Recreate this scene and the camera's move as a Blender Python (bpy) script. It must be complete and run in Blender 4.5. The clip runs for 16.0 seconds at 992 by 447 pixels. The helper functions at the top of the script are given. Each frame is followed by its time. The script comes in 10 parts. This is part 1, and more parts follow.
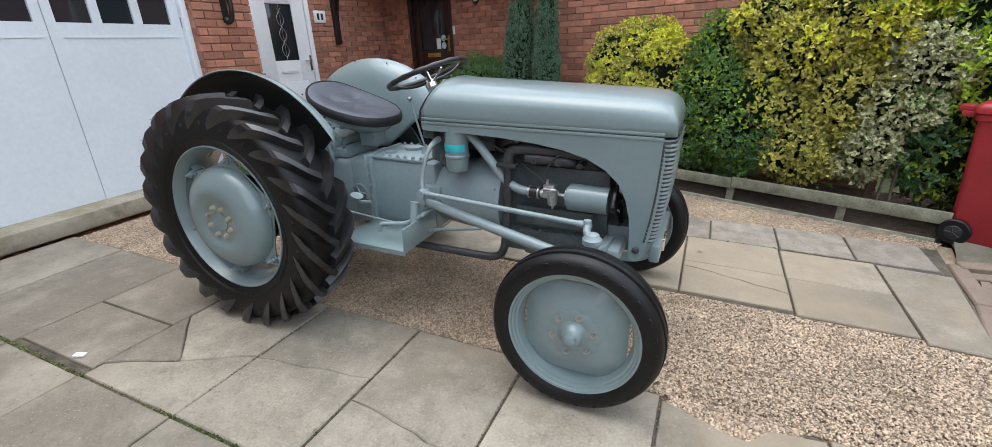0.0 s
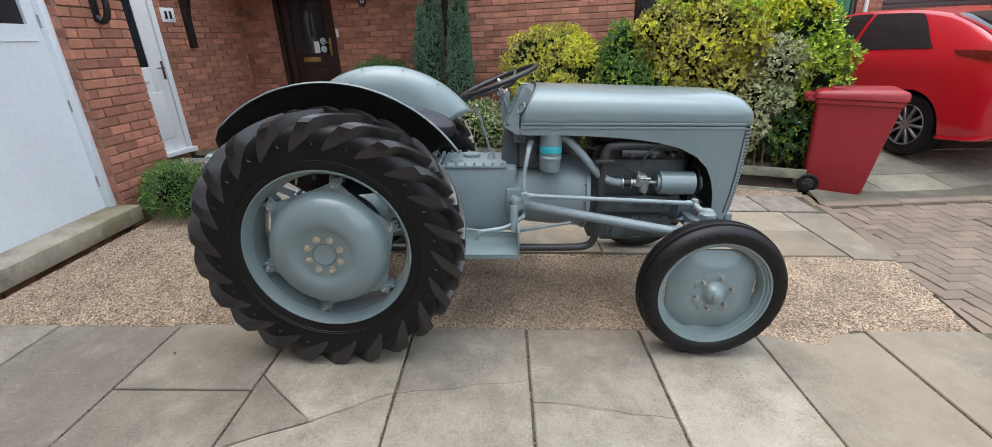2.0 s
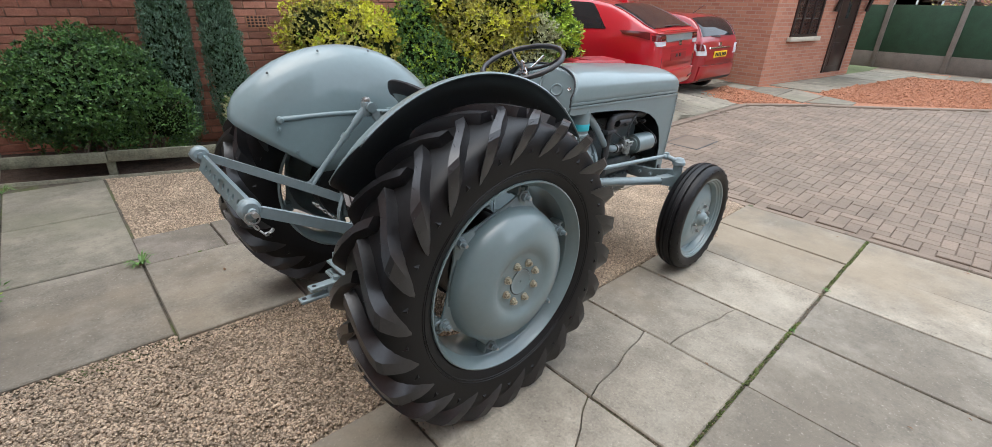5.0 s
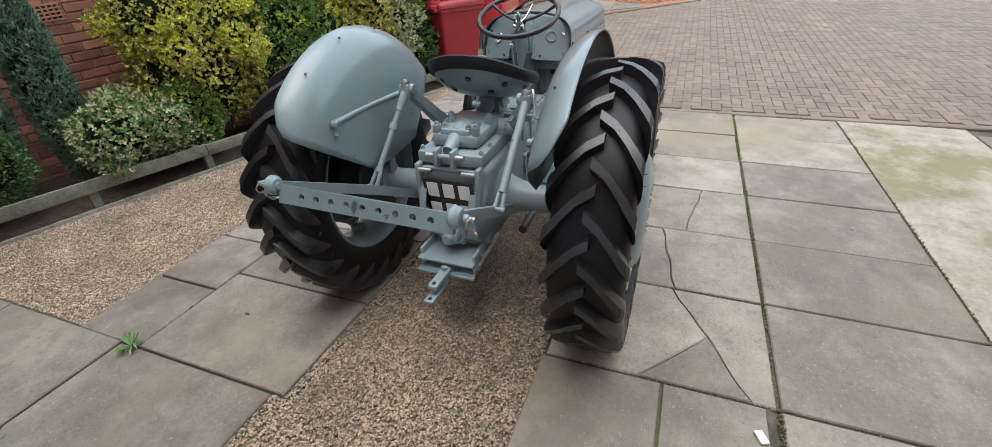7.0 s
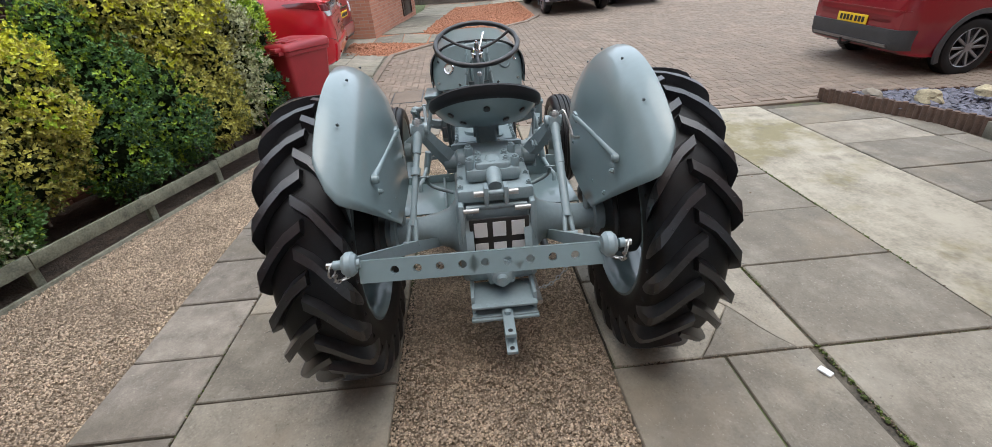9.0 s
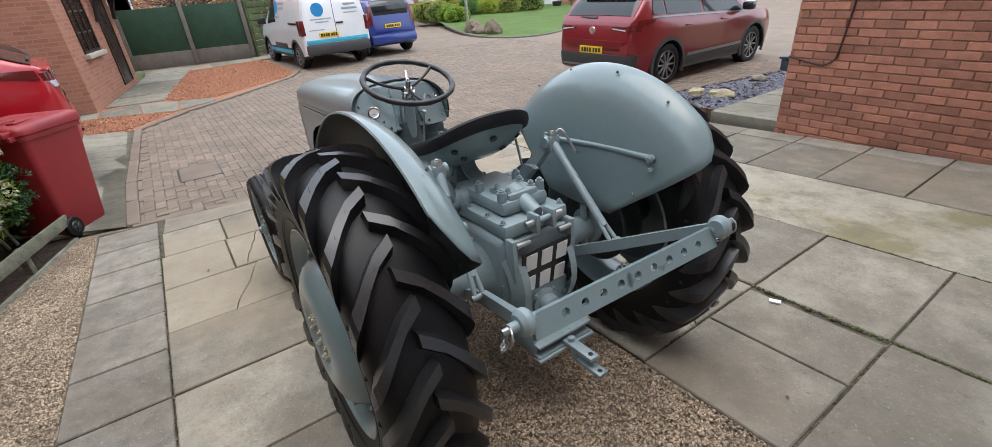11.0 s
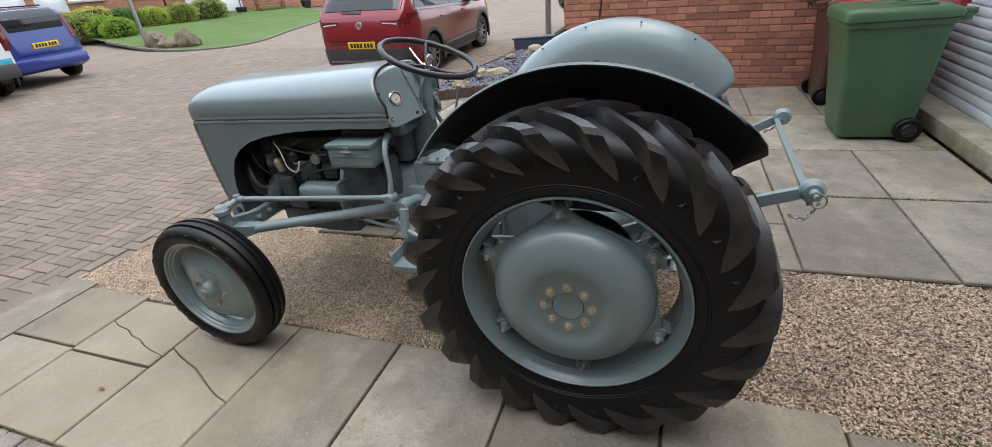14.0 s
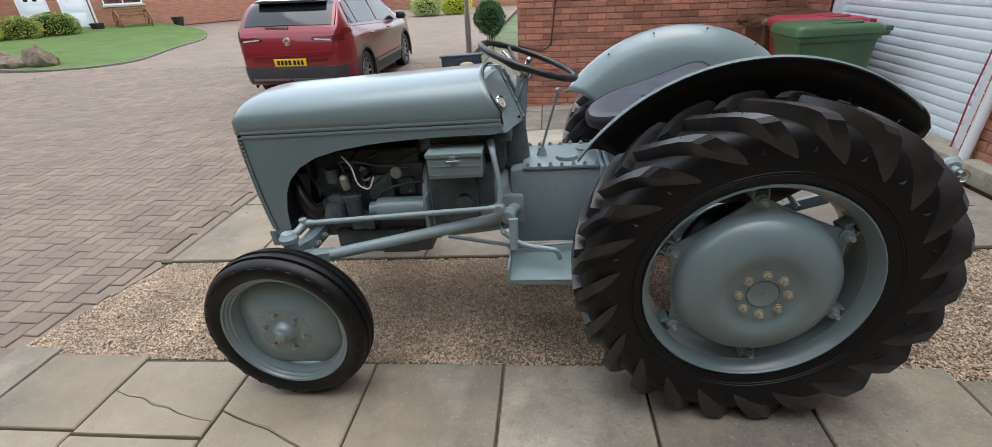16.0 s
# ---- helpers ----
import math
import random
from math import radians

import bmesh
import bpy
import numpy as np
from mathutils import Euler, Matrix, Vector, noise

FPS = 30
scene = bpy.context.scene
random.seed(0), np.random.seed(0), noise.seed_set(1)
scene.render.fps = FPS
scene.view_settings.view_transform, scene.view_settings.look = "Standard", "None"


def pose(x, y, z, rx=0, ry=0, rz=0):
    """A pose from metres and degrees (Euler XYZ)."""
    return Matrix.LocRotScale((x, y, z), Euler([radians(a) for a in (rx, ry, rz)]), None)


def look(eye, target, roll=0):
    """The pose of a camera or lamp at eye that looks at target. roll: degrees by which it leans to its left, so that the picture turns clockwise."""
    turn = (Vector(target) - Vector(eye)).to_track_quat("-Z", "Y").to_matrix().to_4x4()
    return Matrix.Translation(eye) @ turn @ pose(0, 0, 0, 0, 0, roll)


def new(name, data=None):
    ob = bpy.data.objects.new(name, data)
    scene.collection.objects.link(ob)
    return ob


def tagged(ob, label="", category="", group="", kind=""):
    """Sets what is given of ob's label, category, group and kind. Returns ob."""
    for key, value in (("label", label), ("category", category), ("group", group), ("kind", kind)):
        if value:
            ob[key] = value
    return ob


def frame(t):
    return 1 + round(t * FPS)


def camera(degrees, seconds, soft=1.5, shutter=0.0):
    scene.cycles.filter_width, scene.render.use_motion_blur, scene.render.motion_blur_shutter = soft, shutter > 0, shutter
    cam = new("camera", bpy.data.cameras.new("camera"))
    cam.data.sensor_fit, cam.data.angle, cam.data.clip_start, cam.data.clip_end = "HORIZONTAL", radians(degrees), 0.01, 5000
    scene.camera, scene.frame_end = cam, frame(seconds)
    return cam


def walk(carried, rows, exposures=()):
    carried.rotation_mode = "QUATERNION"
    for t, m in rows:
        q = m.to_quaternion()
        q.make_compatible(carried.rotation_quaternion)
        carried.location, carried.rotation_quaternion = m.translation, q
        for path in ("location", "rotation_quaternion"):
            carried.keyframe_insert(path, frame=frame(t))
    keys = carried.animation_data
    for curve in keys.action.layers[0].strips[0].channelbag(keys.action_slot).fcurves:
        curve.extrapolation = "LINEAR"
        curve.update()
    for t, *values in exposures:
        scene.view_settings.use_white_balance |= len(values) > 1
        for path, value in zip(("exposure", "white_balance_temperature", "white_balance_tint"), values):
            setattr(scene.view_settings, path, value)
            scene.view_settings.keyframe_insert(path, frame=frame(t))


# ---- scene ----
cam = camera(93.1, 16.0, soft=0.55)
PATH = [
    (0, (2.203, -2.236, 1.334), (1.412, -0.537, 0.635), -2.75),
    (0.5, (1.846, -2.403, 1.333), (1.203, -0.648, 0.619), -4.38),
    (1, (1.522, -2.529, 1.386), (1.114, -0.715, 0.650), -4.07),
    (1.5, (1.197, -2.661, 1.436), (1.026, -0.813, 0.689), -3.90),
    (2, (0.837, -2.659, 1.431), (0.782, -0.797, 0.703), -2.64),
    (2.5, (0.446, -2.606, 1.450), (0.636, -0.749, 0.735), -1.29),
    (3, (0.115, -2.516, 1.479), (0.495, -0.686, 0.768), -1.10),
    (3.5, (-0.186, -2.340, 1.455), (0.357, -0.553, 0.741), -0.20),
    (4, (-0.492, -2.189, 1.473), (0.306, -0.502, 0.754), -0.04),
    (4.5, (-0.796, -2.040, 1.508), (0.221, -0.486, 0.764), 0.36),
    (4.7, (-0.893, -1.947, 1.508), (0.222, -0.488, 0.717), 0.81),
    (6.8, (-1.737, -0.979, 1.658), (-0.214, -0.260, 0.579), -4.82),
    (7, (-1.751, -0.878, 1.657), (-0.205, -0.220, 0.573), -4.54),
    (7.5, (-1.763, -0.648, 1.657), (-0.185, -0.112, 0.550), -4.26),
    (8, (-1.786, -0.412, 1.663), (-0.154, -0.097, 0.550), -4.51),
    (8.5, (-1.821, -0.197, 1.676), (-0.160, -0.098, 0.564), -4.84),
    (9, (-1.777, 0.064, 1.669), (-0.062, -0.004, 0.642), -4.64),
    (9.5, (-1.709, 0.330, 1.655), (-0.025, -0.018, 0.632), -2.67),
    (10, (-1.639, 0.593, 1.660), (-0.034, -0.033, 0.643), -2.19),
    (10.2, (-1.600, 0.648, 1.630), (-0.009, -0.043, 0.635), -2.39),
    (12.3, (-0.878, 1.636, 1.655), (0.212, 0.229, 0.744), -4.94),
    (12.5, (-0.817, 1.718, 1.659), (0.206, 0.266, 0.740), -4.24),
    (13, (-0.659, 1.887, 1.653), (0.221, 0.355, 0.714), -5.34),
    (13.5, (-0.428, 1.919, 1.608), (0.314, 0.332, 0.643), -5.46),
    (14, (-0.197, 1.959, 1.590), (0.423, 0.333, 0.607), -4.63),
    (14.5, (0.033, 2.075, 1.594), (0.537, 0.410, 0.607), -5.01),
    (15, (0.249, 2.111, 1.578), (0.688, 0.420, 0.605), -4.27),
    (15.5, (0.477, 2.102, 1.562), (0.805, 0.375, 0.610), -2.70),
    (16, (0.740, 2.108, 1.552), (0.939, 0.352, 0.618), -2.33),
]
walk(cam, [(t, look(eye, target, roll)) for t, eye, target, roll in PATH], [(0, 1.42), (4.7, 1.42), (7, 1.34), (10.2, 1.30), (12.3, 1.20), (13.5, 1.30), (14.5, 1.30), (15.5, 1.17), (16, 1.22)])

# the drive falls gently towards the level road
DRIVE = Matrix(((0.99908, 0.00021, 0.04296, 0), (0.00021, 0.99995, -0.00999, 0), (-0.04296, 0.00999, 0.99903, 0), (0, 0, 0, 1)))
ROAD_Z = -.165

# World and light: a bright overcast afternoon
world = bpy.data.worlds.new("sky")
scene.world = world
world.use_nodes = True
wn = world.node_tree.nodes
sky = wn.new("ShaderNodeTexSky")
sky.sky_type = 'NISHITA'
sky.sun_disc = False
sky.sun_elevation, sky.sun_rotation = radians(80), radians(245)
sky.air_density, sky.dust_density, sky.ozone_density = 1.0, 4.0, 1.0
wash = wn.new("ShaderNodeMix")
wash.data_type = 'RGBA'
wash.inputs[0].default_value = 0.75
wash.inputs[7].default_value = (5.3, 5.9, 6.6, 1)
world.node_tree.links.new(sky.outputs[0], wash.inputs[6])
world.node_tree.links.new(wash.outputs[2], wn["Background"].inputs[0])
wn["Background"].inputs[1].default_value = 0.155
sun = new("sun", bpy.data.lights.new("sun", 'SUN'))
sun.data.energy, sun.data.angle, sun.data.color = 0.55, radians(50), (1.0, 0.98, 0.95)
sun.matrix_world = look((0, 0, 10), (-.2, .1, 6.0))

# ---- building tools ----
Z = Vector((0, 0, 1))
SMOOTH = radians(38)


def link_mesh(name, bm, material, smooth=True):
    me = bpy.data.meshes.new(name)
    bmesh.ops.recalc_face_normals(bm, faces=bm.faces)
    bm.to_mesh(me)
    bm.free()
    if material is not None:
        me.materials.append(material)
    if smooth:
        me.polygons.foreach_set("use_smooth", [True] * len(me.polygons))
        me.set_sharp_from_angle(angle=SMOOTH)
    return new(name, me)


def part(name, bm, material, parent, label="", smooth=True):
    """One bmesh as one mesh object under a thing or a part."""
    ob = link_mesh(name, bm, material, smooth)
    ob.parent = parent
    ob.matrix_parent_inverse = world_of(parent).inverted() if parent else Matrix()
    if label:
        ob["label"] = label
    return ob


def world_of(ob):
    m = ob.matrix_basis.copy()
    if ob.parent:
        m = world_of(ob.parent) @ ob.matrix_parent_inverse @ m
    return m


def thing(name, at=(0, 0, 0), label="", category="", group="", kind=""):
    ob = new(name)
    ob.empty_display_size = 0.1
    ob.matrix_basis = Matrix.Translation(at)
    return tagged(ob, label, category, group, kind)


def solid(name, bm, material, label="", category="", group="", kind="", smooth=True):
    return tagged(link_mesh(name, bm, material, smooth), label, category, group, kind)


def box(bm, x0, x1, y0, y1, z0, z1, bevel=0.0, m=None, segs=2):
    r = bmesh.ops.create_cube(bm, size=1.0)
    vs = r["verts"]
    for v in vs:
        v.co = Vector((x0 + (v.co.x + .5) * (x1 - x0), y0 + (v.co.y + .5) * (y1 - y0), z0 + (v.co.z + .5) * (z1 - z0)))
    if bevel:
        es = list({e for v in vs for e in v.link_edges})
        r = bmesh.ops.bevel(bm, geom=es, offset=bevel, segments=segs, profile=.5, affect='EDGES')
        vs = list({v for f in r["faces"] for v in f.verts} | {v for v in vs if v.is_valid})
    if m is not None:
        for v in vs:
            v.co = m @ v.co
    return bm


def frame_of(d):
    d = Vector(d).normalized()
    a = Vector((0, 0, 1)) if abs(d.z) < .9 else Vector((1, 0, 0))
    u = d.cross(a).normalized()
    return u, u.cross(d).normalized(), d


def loft(bm, rings, closed=True, caps=True):
    """Skin through rings of equally many points."""
    vr = [[bm.verts.new(p) for p in ring] for ring in rings]
    n = len(vr[0])
    for a, b in zip(vr, vr[1:]):
        for i in range(n if closed else n - 1):
            j = (i + 1) % n
            try:
                bm.faces.new((a[i], a[j], b[j], b[i]))
            except ValueError:
                pass
    if caps and closed:
        bm.faces.new(vr[0][::-1])
        bm.faces.new(vr[-1])
    return bm


def rod(bm, p, q, r, r2=None, n=14):
    p, q = Vector(p), Vector(q)
    u, v, d = frame_of(q - p)
    r2 = r if r2 is None else r2
    ring = lambda c, rr: [c + (u * math.cos(2 * math.pi * i / n) + v * math.sin(2 * math.pi * i / n)) * rr for i in range(n)]
    return loft(bm, [ring(p, r), ring(q, r2)])


def smooth_path(pts, steps=6):
    pts = [Vector(p) for p in pts]
    out = []
    for i in range(len(pts) - 1):
        a, b, c, d = pts[max(i - 1, 0)], pts[i], pts[i + 1], pts[min(i + 2, len(pts) - 1)]
        for s in range(steps):
            t = s / steps
            out.append(.5 * (2 * b + (c - a) * t + (2 * a - 5 * b + 4 * c - d) * t * t + (3 * b - a - 3 * c + d) * t ** 3))
    return out + [pts[-1]]


def tube(bm, pts, r, n=10, steps=6, closed=False):
    """A pipe along a smooth path; r may be a list over the given points."""
    path = smooth_path(pts, steps) if steps > 1 else [Vector(p) for p in pts]
    radii = [r] * len(path) if not isinstance(r, (list, tuple)) else list(np.interp(np.linspace(0, len(r) - 1, len(path)), range(len(r)), r))
    rings, u = [], None
    for i, p in enumerate(path):
        d = (path[min(i + 1, len(path) - 1)] - path[max(i - 1, 0)]).normalized()
        if u is None:
            u = frame_of(d)[0]
        u = (u - d * u.dot(d)).normalized()
        v = d.cross(u)
        rings.append([p + (u * math.cos(2 * math.pi * k / n) + v * math.sin(2 * math.pi * k / n)) * radii[i] for k in range(n)])
    return loft(bm, rings)


def lathe(bm, prof, at, axis, n=32, closed=False, radial=None):
    """Turn a profile of (radius, along) about an axis through at."""
    u, v, d = frame_of(axis)
    at = Vector(at)
    rings = []
    for k in range(n):
        a = 2 * math.pi * k / n
        w = u * math.cos(a) + v * math.sin(a)
        rings.append([at + w * (r * (radial(a, r) if radial else 1)) + d * h for r, h in prof])
    rings.append(rings[0])
    vr = [[bm.verts.new(p) for p in ring] for ring in rings[:-1]]
    m = len(prof)
    for k in range(n):
        a, b = vr[k], vr[(k + 1) % n]
        for i in range(m if closed else m - 1):
            j = (i + 1) % m
            bm.faces.new((a[i], a[j], b[j], b[i]))
    bmesh.ops.remove_doubles(bm, verts=[x for r in vr for x in r], dist=1e-5)
    return bm


def prism(bm, poly, a, b, plane="xz"):
    """A flat outline given thickness between a and b along the third axis."""
    put = {"xz": lambda p, h: (p[0], h, p[1]), "xy": lambda p, h: (p[0], p[1], h), "yz": lambda p, h: (h, p[0], p[1])}[plane]
    return loft(bm, [[put(p, a) for p in poly], [put(p, b) for p in poly]])


def bevelled(bm, width, segs=2, angle=30):
    es = [e for e in bm.edges if len(e.link_faces) == 2 and e.calc_face_angle(0) > radians(angle)]
    bmesh.ops.bevel(bm, geom=es, offset=width, segments=segs, profile=.5, affect='EDGES', clamp_overlap=True)
    return bm


def hexnut(bm, at, axis, r=.014, h=.012):
    at = Vector(at)
    d = Vector(axis).normalized()
    rod(bm, at, at + d * h * .25, r * 1.35, n=14)
    rod(bm, at, at + d * h, r, n=6)
    rod(bm, at, at + d * h * 1.35, r * .55, n=10)
    return bm


def turned(bm, m):
    bm.transform(m)
    return bm


def mesh_from(name, verts, faces, mat, smooth=False):
    me = bpy.data.meshes.new(name)
    nv, nf, k = len(verts), len(faces), faces.shape[1]
    me.vertices.add(nv)
    me.vertices.foreach_set("co", np.asarray(verts, dtype=np.float32).ravel())
    me.loops.add(nf * k)
    me.loops.foreach_set("vertex_index", np.asarray(faces, dtype=np.int32).ravel())
    me.polygons.add(nf)
    me.polygons.foreach_set("loop_start", np.arange(nf, dtype=np.int32) * k)
    me.update(calc_edges=True)
    me.validate()
    me.materials.append(mat)
    me.polygons.foreach_set("use_smooth", [smooth] * nf)
    return new(name, me)


def inside(px, py, poly):
    r = np.zeros(len(px), bool)
    j = len(poly) - 1
    for i in range(len(poly)):
        (xi, yi), (xj, yj) = poly[i], poly[j]
        r ^= ((yi > py) != (yj > py)) & (px < (xj - xi) * (py - yi) / (yj - yi + 1e-12) + xi)
        j = i
    return r


# ---- materials ----
def nodes_of(mat):
    return mat.node_tree.nodes, mat.node_tree.links


def material(name, base, rough=.6, metal=0.0, vary=.12, scale=6.0, fine=60.0, bump=.15, bump_scale=None, coat=0.0, tint=None, spec=.5, piece=0.0, dist=.002, rough_vary=.1):
    """Base colour broken by two scales of noise, with a fine relief. piece: how much single pieces differ."""
    m = bpy.data.materials.new(name)
    m.use_nodes = True
    nd, lk = nodes_of(m)
    bsdf = nd["Principled BSDF"]
    pos = nd.new("ShaderNodeNewGeometry")
    n1, n2 = nd.new("ShaderNodeTexNoise"), nd.new("ShaderNodeTexNoise")
    n1.inputs["Scale"].default_value, n2.inputs["Scale"].default_value = scale, fine
    n1.inputs["Detail"].default_value, n2.inputs["Detail"].default_value = 5, 3
    n1.inputs["Roughness"].default_value = .6
    for n in (n1, n2):
        lk.new(pos.outputs["Position"], n.inputs["Vector"])
    mix = nd.new("ShaderNodeMath")
    mix.operation = 'MULTIPLY_ADD'
    mix.inputs[1].default_value = .6
    half = nd.new("ShaderNodeMath")
    half.operation = 'MULTIPLY'
    half.inputs[1].default_value = .4
    lk.new(n2.outputs["Fac"], half.inputs[0])
    lk.new(n1.outputs["Fac"], mix.inputs[0])
    lk.new(half.outputs[0], mix.inputs[2])
    ramp = nd.new("ShaderNodeValToRGB")
    c = Vector(base)
    t = Vector(tint) if tint else c
    lo, hi = [max(0, x * (1 - vary * 1.6)) for x in c], [x * (1 + vary * 1.6) for x in t]
    ramp.color_ramp.elements[0].position, ramp.color_ramp.elements[1].position = .3, .7
    ramp.color_ramp.elements[0].color, ramp.color_ramp.elements[1].color = (*lo, 1), (*hi, 1)
    lk.new(mix.outputs[0], ramp.inputs[0])
    colour = ramp.outputs[0]
    if piece:
        oi, add, fr = nd.new("ShaderNodeObjectInfo"), nd.new("ShaderNodeMath"), nd.new("ShaderNodeMath")
        add.operation, fr.operation = 'ADD', 'FRACT'
        lk.new(oi.outputs["Random"], add.inputs[0])
        lk.new(pos.outputs["Random Per Island"], add.inputs[1])
        lk.new(add.outputs[0], fr.inputs[0])
        mr = nd.new("ShaderNodeMapRange")
        mr.inputs["To Min"].default_value, mr.inputs["To Max"].default_value = 1 - piece, 1 + piece
        lk.new(fr.outputs[0], mr.inputs["Value"])
        hs = nd.new("ShaderNodeHueSaturation")
        lk.new(mr.outputs[0], hs.inputs["Value"])
        lk.new(colour, hs.inputs["Color"])
        colour = hs.outputs[0]
    lk.new(colour, bsdf.inputs["Base Color"])
    rr = nd.new("ShaderNodeMapRange")
    rr.inputs["To Min"].default_value, rr.inputs["To Max"].default_value = max(0.02, rough - rough_vary), min(1, rough + rough_vary)
    lk.new(mix.outputs[0], rr.inputs["Value"])
    lk.new(rr.outputs[0], bsdf.inputs["Roughness"])
    bsdf.inputs["Metallic"].default_value = metal
    bsdf.inputs["Specular IOR Level"].default_value = spec
    bsdf.inputs["Coat Weight"].default_value = coat
    bsdf.inputs["Coat Roughness"].default_value = .10
    if bump:
        bn, b = nd.new("ShaderNodeTexNoise"), nd.new("ShaderNodeBump")
        bn.inputs["Scale"].default_value = bump_scale or fine * 2
        bn.inputs["Detail"].default_value = 4
        lk.new(pos.outputs["Position"], bn.inputs["Vector"])
        lk.new(bn.outputs["Fac"], b.inputs["Height"])
        b.inputs["Strength"].default_value, b.inputs["Distance"].default_value = bump, dist
        lk.new(b.outputs[0], bsdf.inputs["Normal"])
    return m


def ramp_over(m, noise_scale, stops, factor=.5, detail=6, seed=0.0, blend='MIX'):
    """Lay stains of a large noise over a material's colour. stops: (position, colour, amount)."""
    nd, lk = nodes_of(m)
    bsdf = nd["Principled BSDF"]
    old = bsdf.inputs["Base Color"].links[0].from_socket
    pos = nd.new("ShaderNodeNewGeometry")
    mp = nd.new("ShaderNodeMapping")
    mp.inputs["Location"].default_value = (seed, seed * 1.7, seed * .3)
    n = nd.new("ShaderNodeTexNoise")
    n.inputs["Scale"].default_value, n.inputs["Detail"].default_value, n.inputs["Roughness"].default_value = noise_scale, detail, .65
    lk.new(pos.outputs["Position"], mp.inputs[0])
    lk.new(mp.outputs[0], n.inputs["Vector"])
    r = nd.new("ShaderNodeValToRGB")
    (p0, c0, a0), (p1, c1, a1) = stops
    r.color_ramp.elements[0].position, r.color_ramp.elements[1].position = p0, p1
    r.color_ramp.elements[0].color, r.color_ramp.elements[1].color = (a0, a0, a0, 1), (a1, a1, a1, 1)
    lk.new(n.outputs["Fac"], r.inputs[0])
    mx = nd.new("ShaderNodeMix")
    mx.data_type, mx.blend_type = 'RGBA', blend
    lk.new(r.outputs[0], mx.inputs[0])
    lk.new(old, mx.inputs[6])
    mx.inputs[7].default_value = (*c1, 1)
    lk.new(mx.outputs[2], bsdf.inputs["Base Color"])
    return m


def glass_material(name, tint=(.02, .025, .03), rough=.04):
    m = material(name, tint, rough, vary=.05, bump=0, spec=.6, rough_vary=.015)
    return m


M_PAINT = material("tractor_grey_paint", (.172, .232, .242), .33, vary=.04, scale=3, fine=40, bump=.035, bump_scale=70, coat=.65, spec=.4, rough_vary=.06)
M_CAST = material("grey_painted_casting", (.215, .275, .292), .4, vary=.07, scale=7, fine=60, bump=.3, bump_scale=120, coat=.2, dist=.0015)
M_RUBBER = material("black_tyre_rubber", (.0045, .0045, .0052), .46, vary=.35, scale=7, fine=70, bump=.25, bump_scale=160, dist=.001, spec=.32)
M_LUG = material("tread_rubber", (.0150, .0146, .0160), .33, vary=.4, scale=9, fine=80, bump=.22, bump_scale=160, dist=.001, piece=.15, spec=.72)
M_GAUGE = material("pale_gauge_face", (.55, .54, .49), .35, vary=.2, scale=40, fine=200, bump=0)
# Near-black: shade under the guards and behind the wheels, put into colour.
M_UNDER = material("shade_darkened_paint", (.012, .014, .0155), .42, vary=.3, scale=6, fine=60, bump=.2)
# The same grey, darkened: shade under the bonnet is put into its colour.
M_ENGINE = material("shade_darkened_engine_paint", (.072, .092, .098), .42, vary=.3, scale=12, fine=90, bump=.3, bump_scale=120)
M_BRASS = material("plated_nut", (.41, .38, .29), .36, metal=.35, vary=.25, scale=60, fine=300, bump=.1)
M_CHROME = material("chrome", (.75, .75, .76), .12, metal=1.0, vary=.05, bump=0)
M_STEEL = material("bare_steel", (.42, .42, .41), .35, metal=.9, vary=.2, scale=30, fine=200, bump=.1)
M_BLACK = material("black_plastic", (.018, .018, .019), .35, vary=.2, scale=20, fine=200, bump=.1)
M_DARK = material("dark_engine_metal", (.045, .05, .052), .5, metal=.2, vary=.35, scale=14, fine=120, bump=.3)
M_EXHAUST = material("exhaust_dark_paint", (.05, .052, .055), .42, metal=.3, vary=.25, scale=12, fine=120, bump=.2)
M_VINYL = material("dark_blue_grey_vinyl", (.040, .048, .066), .36, spec=.45, vary=.15, scale=12, fine=150, bump=.25, bump_scale=500)
M_TRIM = material("black_vinyl_piping", (.012, .012, .014), .6, vary=.2, scale=20, fine=200, bump=.1, spec=.35)
M_CYAN = material("cyan_label", (.03, .42, .50), .4, vary=.05, bump=0)
M_WHITE = material("white_paint", (.78, .79, .80), .4, vary=.03, scale=2, fine=30, bump=.05)
M_PLATE_BLACK = material("plate_black", (.012, .012, .014), .35, vary=.1, bump=0)
M_CARB = material("carburettor_alloy", (.42, .45, .44), .4, metal=.7, vary=.25, scale=50, fine=200, bump=.2)

# ---- ground materials ----
M_SLAB = material("concrete_slab", (.236, .210, .168), .85, vary=.24, scale=6, fine=90, bump=.35, bump_scale=180, piece=.34, dist=.002)
ramp_over(M_SLAB, 1.3, ((.44, (0, 0, 0), 0.0), (.62, (.150, .130, .102), .85)), seed=3.1)
ramp_over(M_SLAB, 9, ((.58, (0, 0, 0), 0.0), (.8, (.13, .12, .105), .5)), seed=7.7)
ramp_over(M_SLAB, 26, ((.56, (0, 0, 0), 0.0), (.70, (.11, .098, .08), .45)), seed=14.0)
ramp_over(M_SLAB, 3.2, ((.50, (0, 0, 0), 0.0), (.68, (.345, .315, .26), .45)), seed=31.0)
ramp_over(M_SLAB, 75, ((.60, (0, 0, 0), 0.0), (.70, (.46, .42, .35), .5)), seed=44.0)
ramp_over(M_SLAB, 48, ((.62, (0, 0, 0), 0.0), (.72, (.06, .052, .04), .6)), seed=52.0)
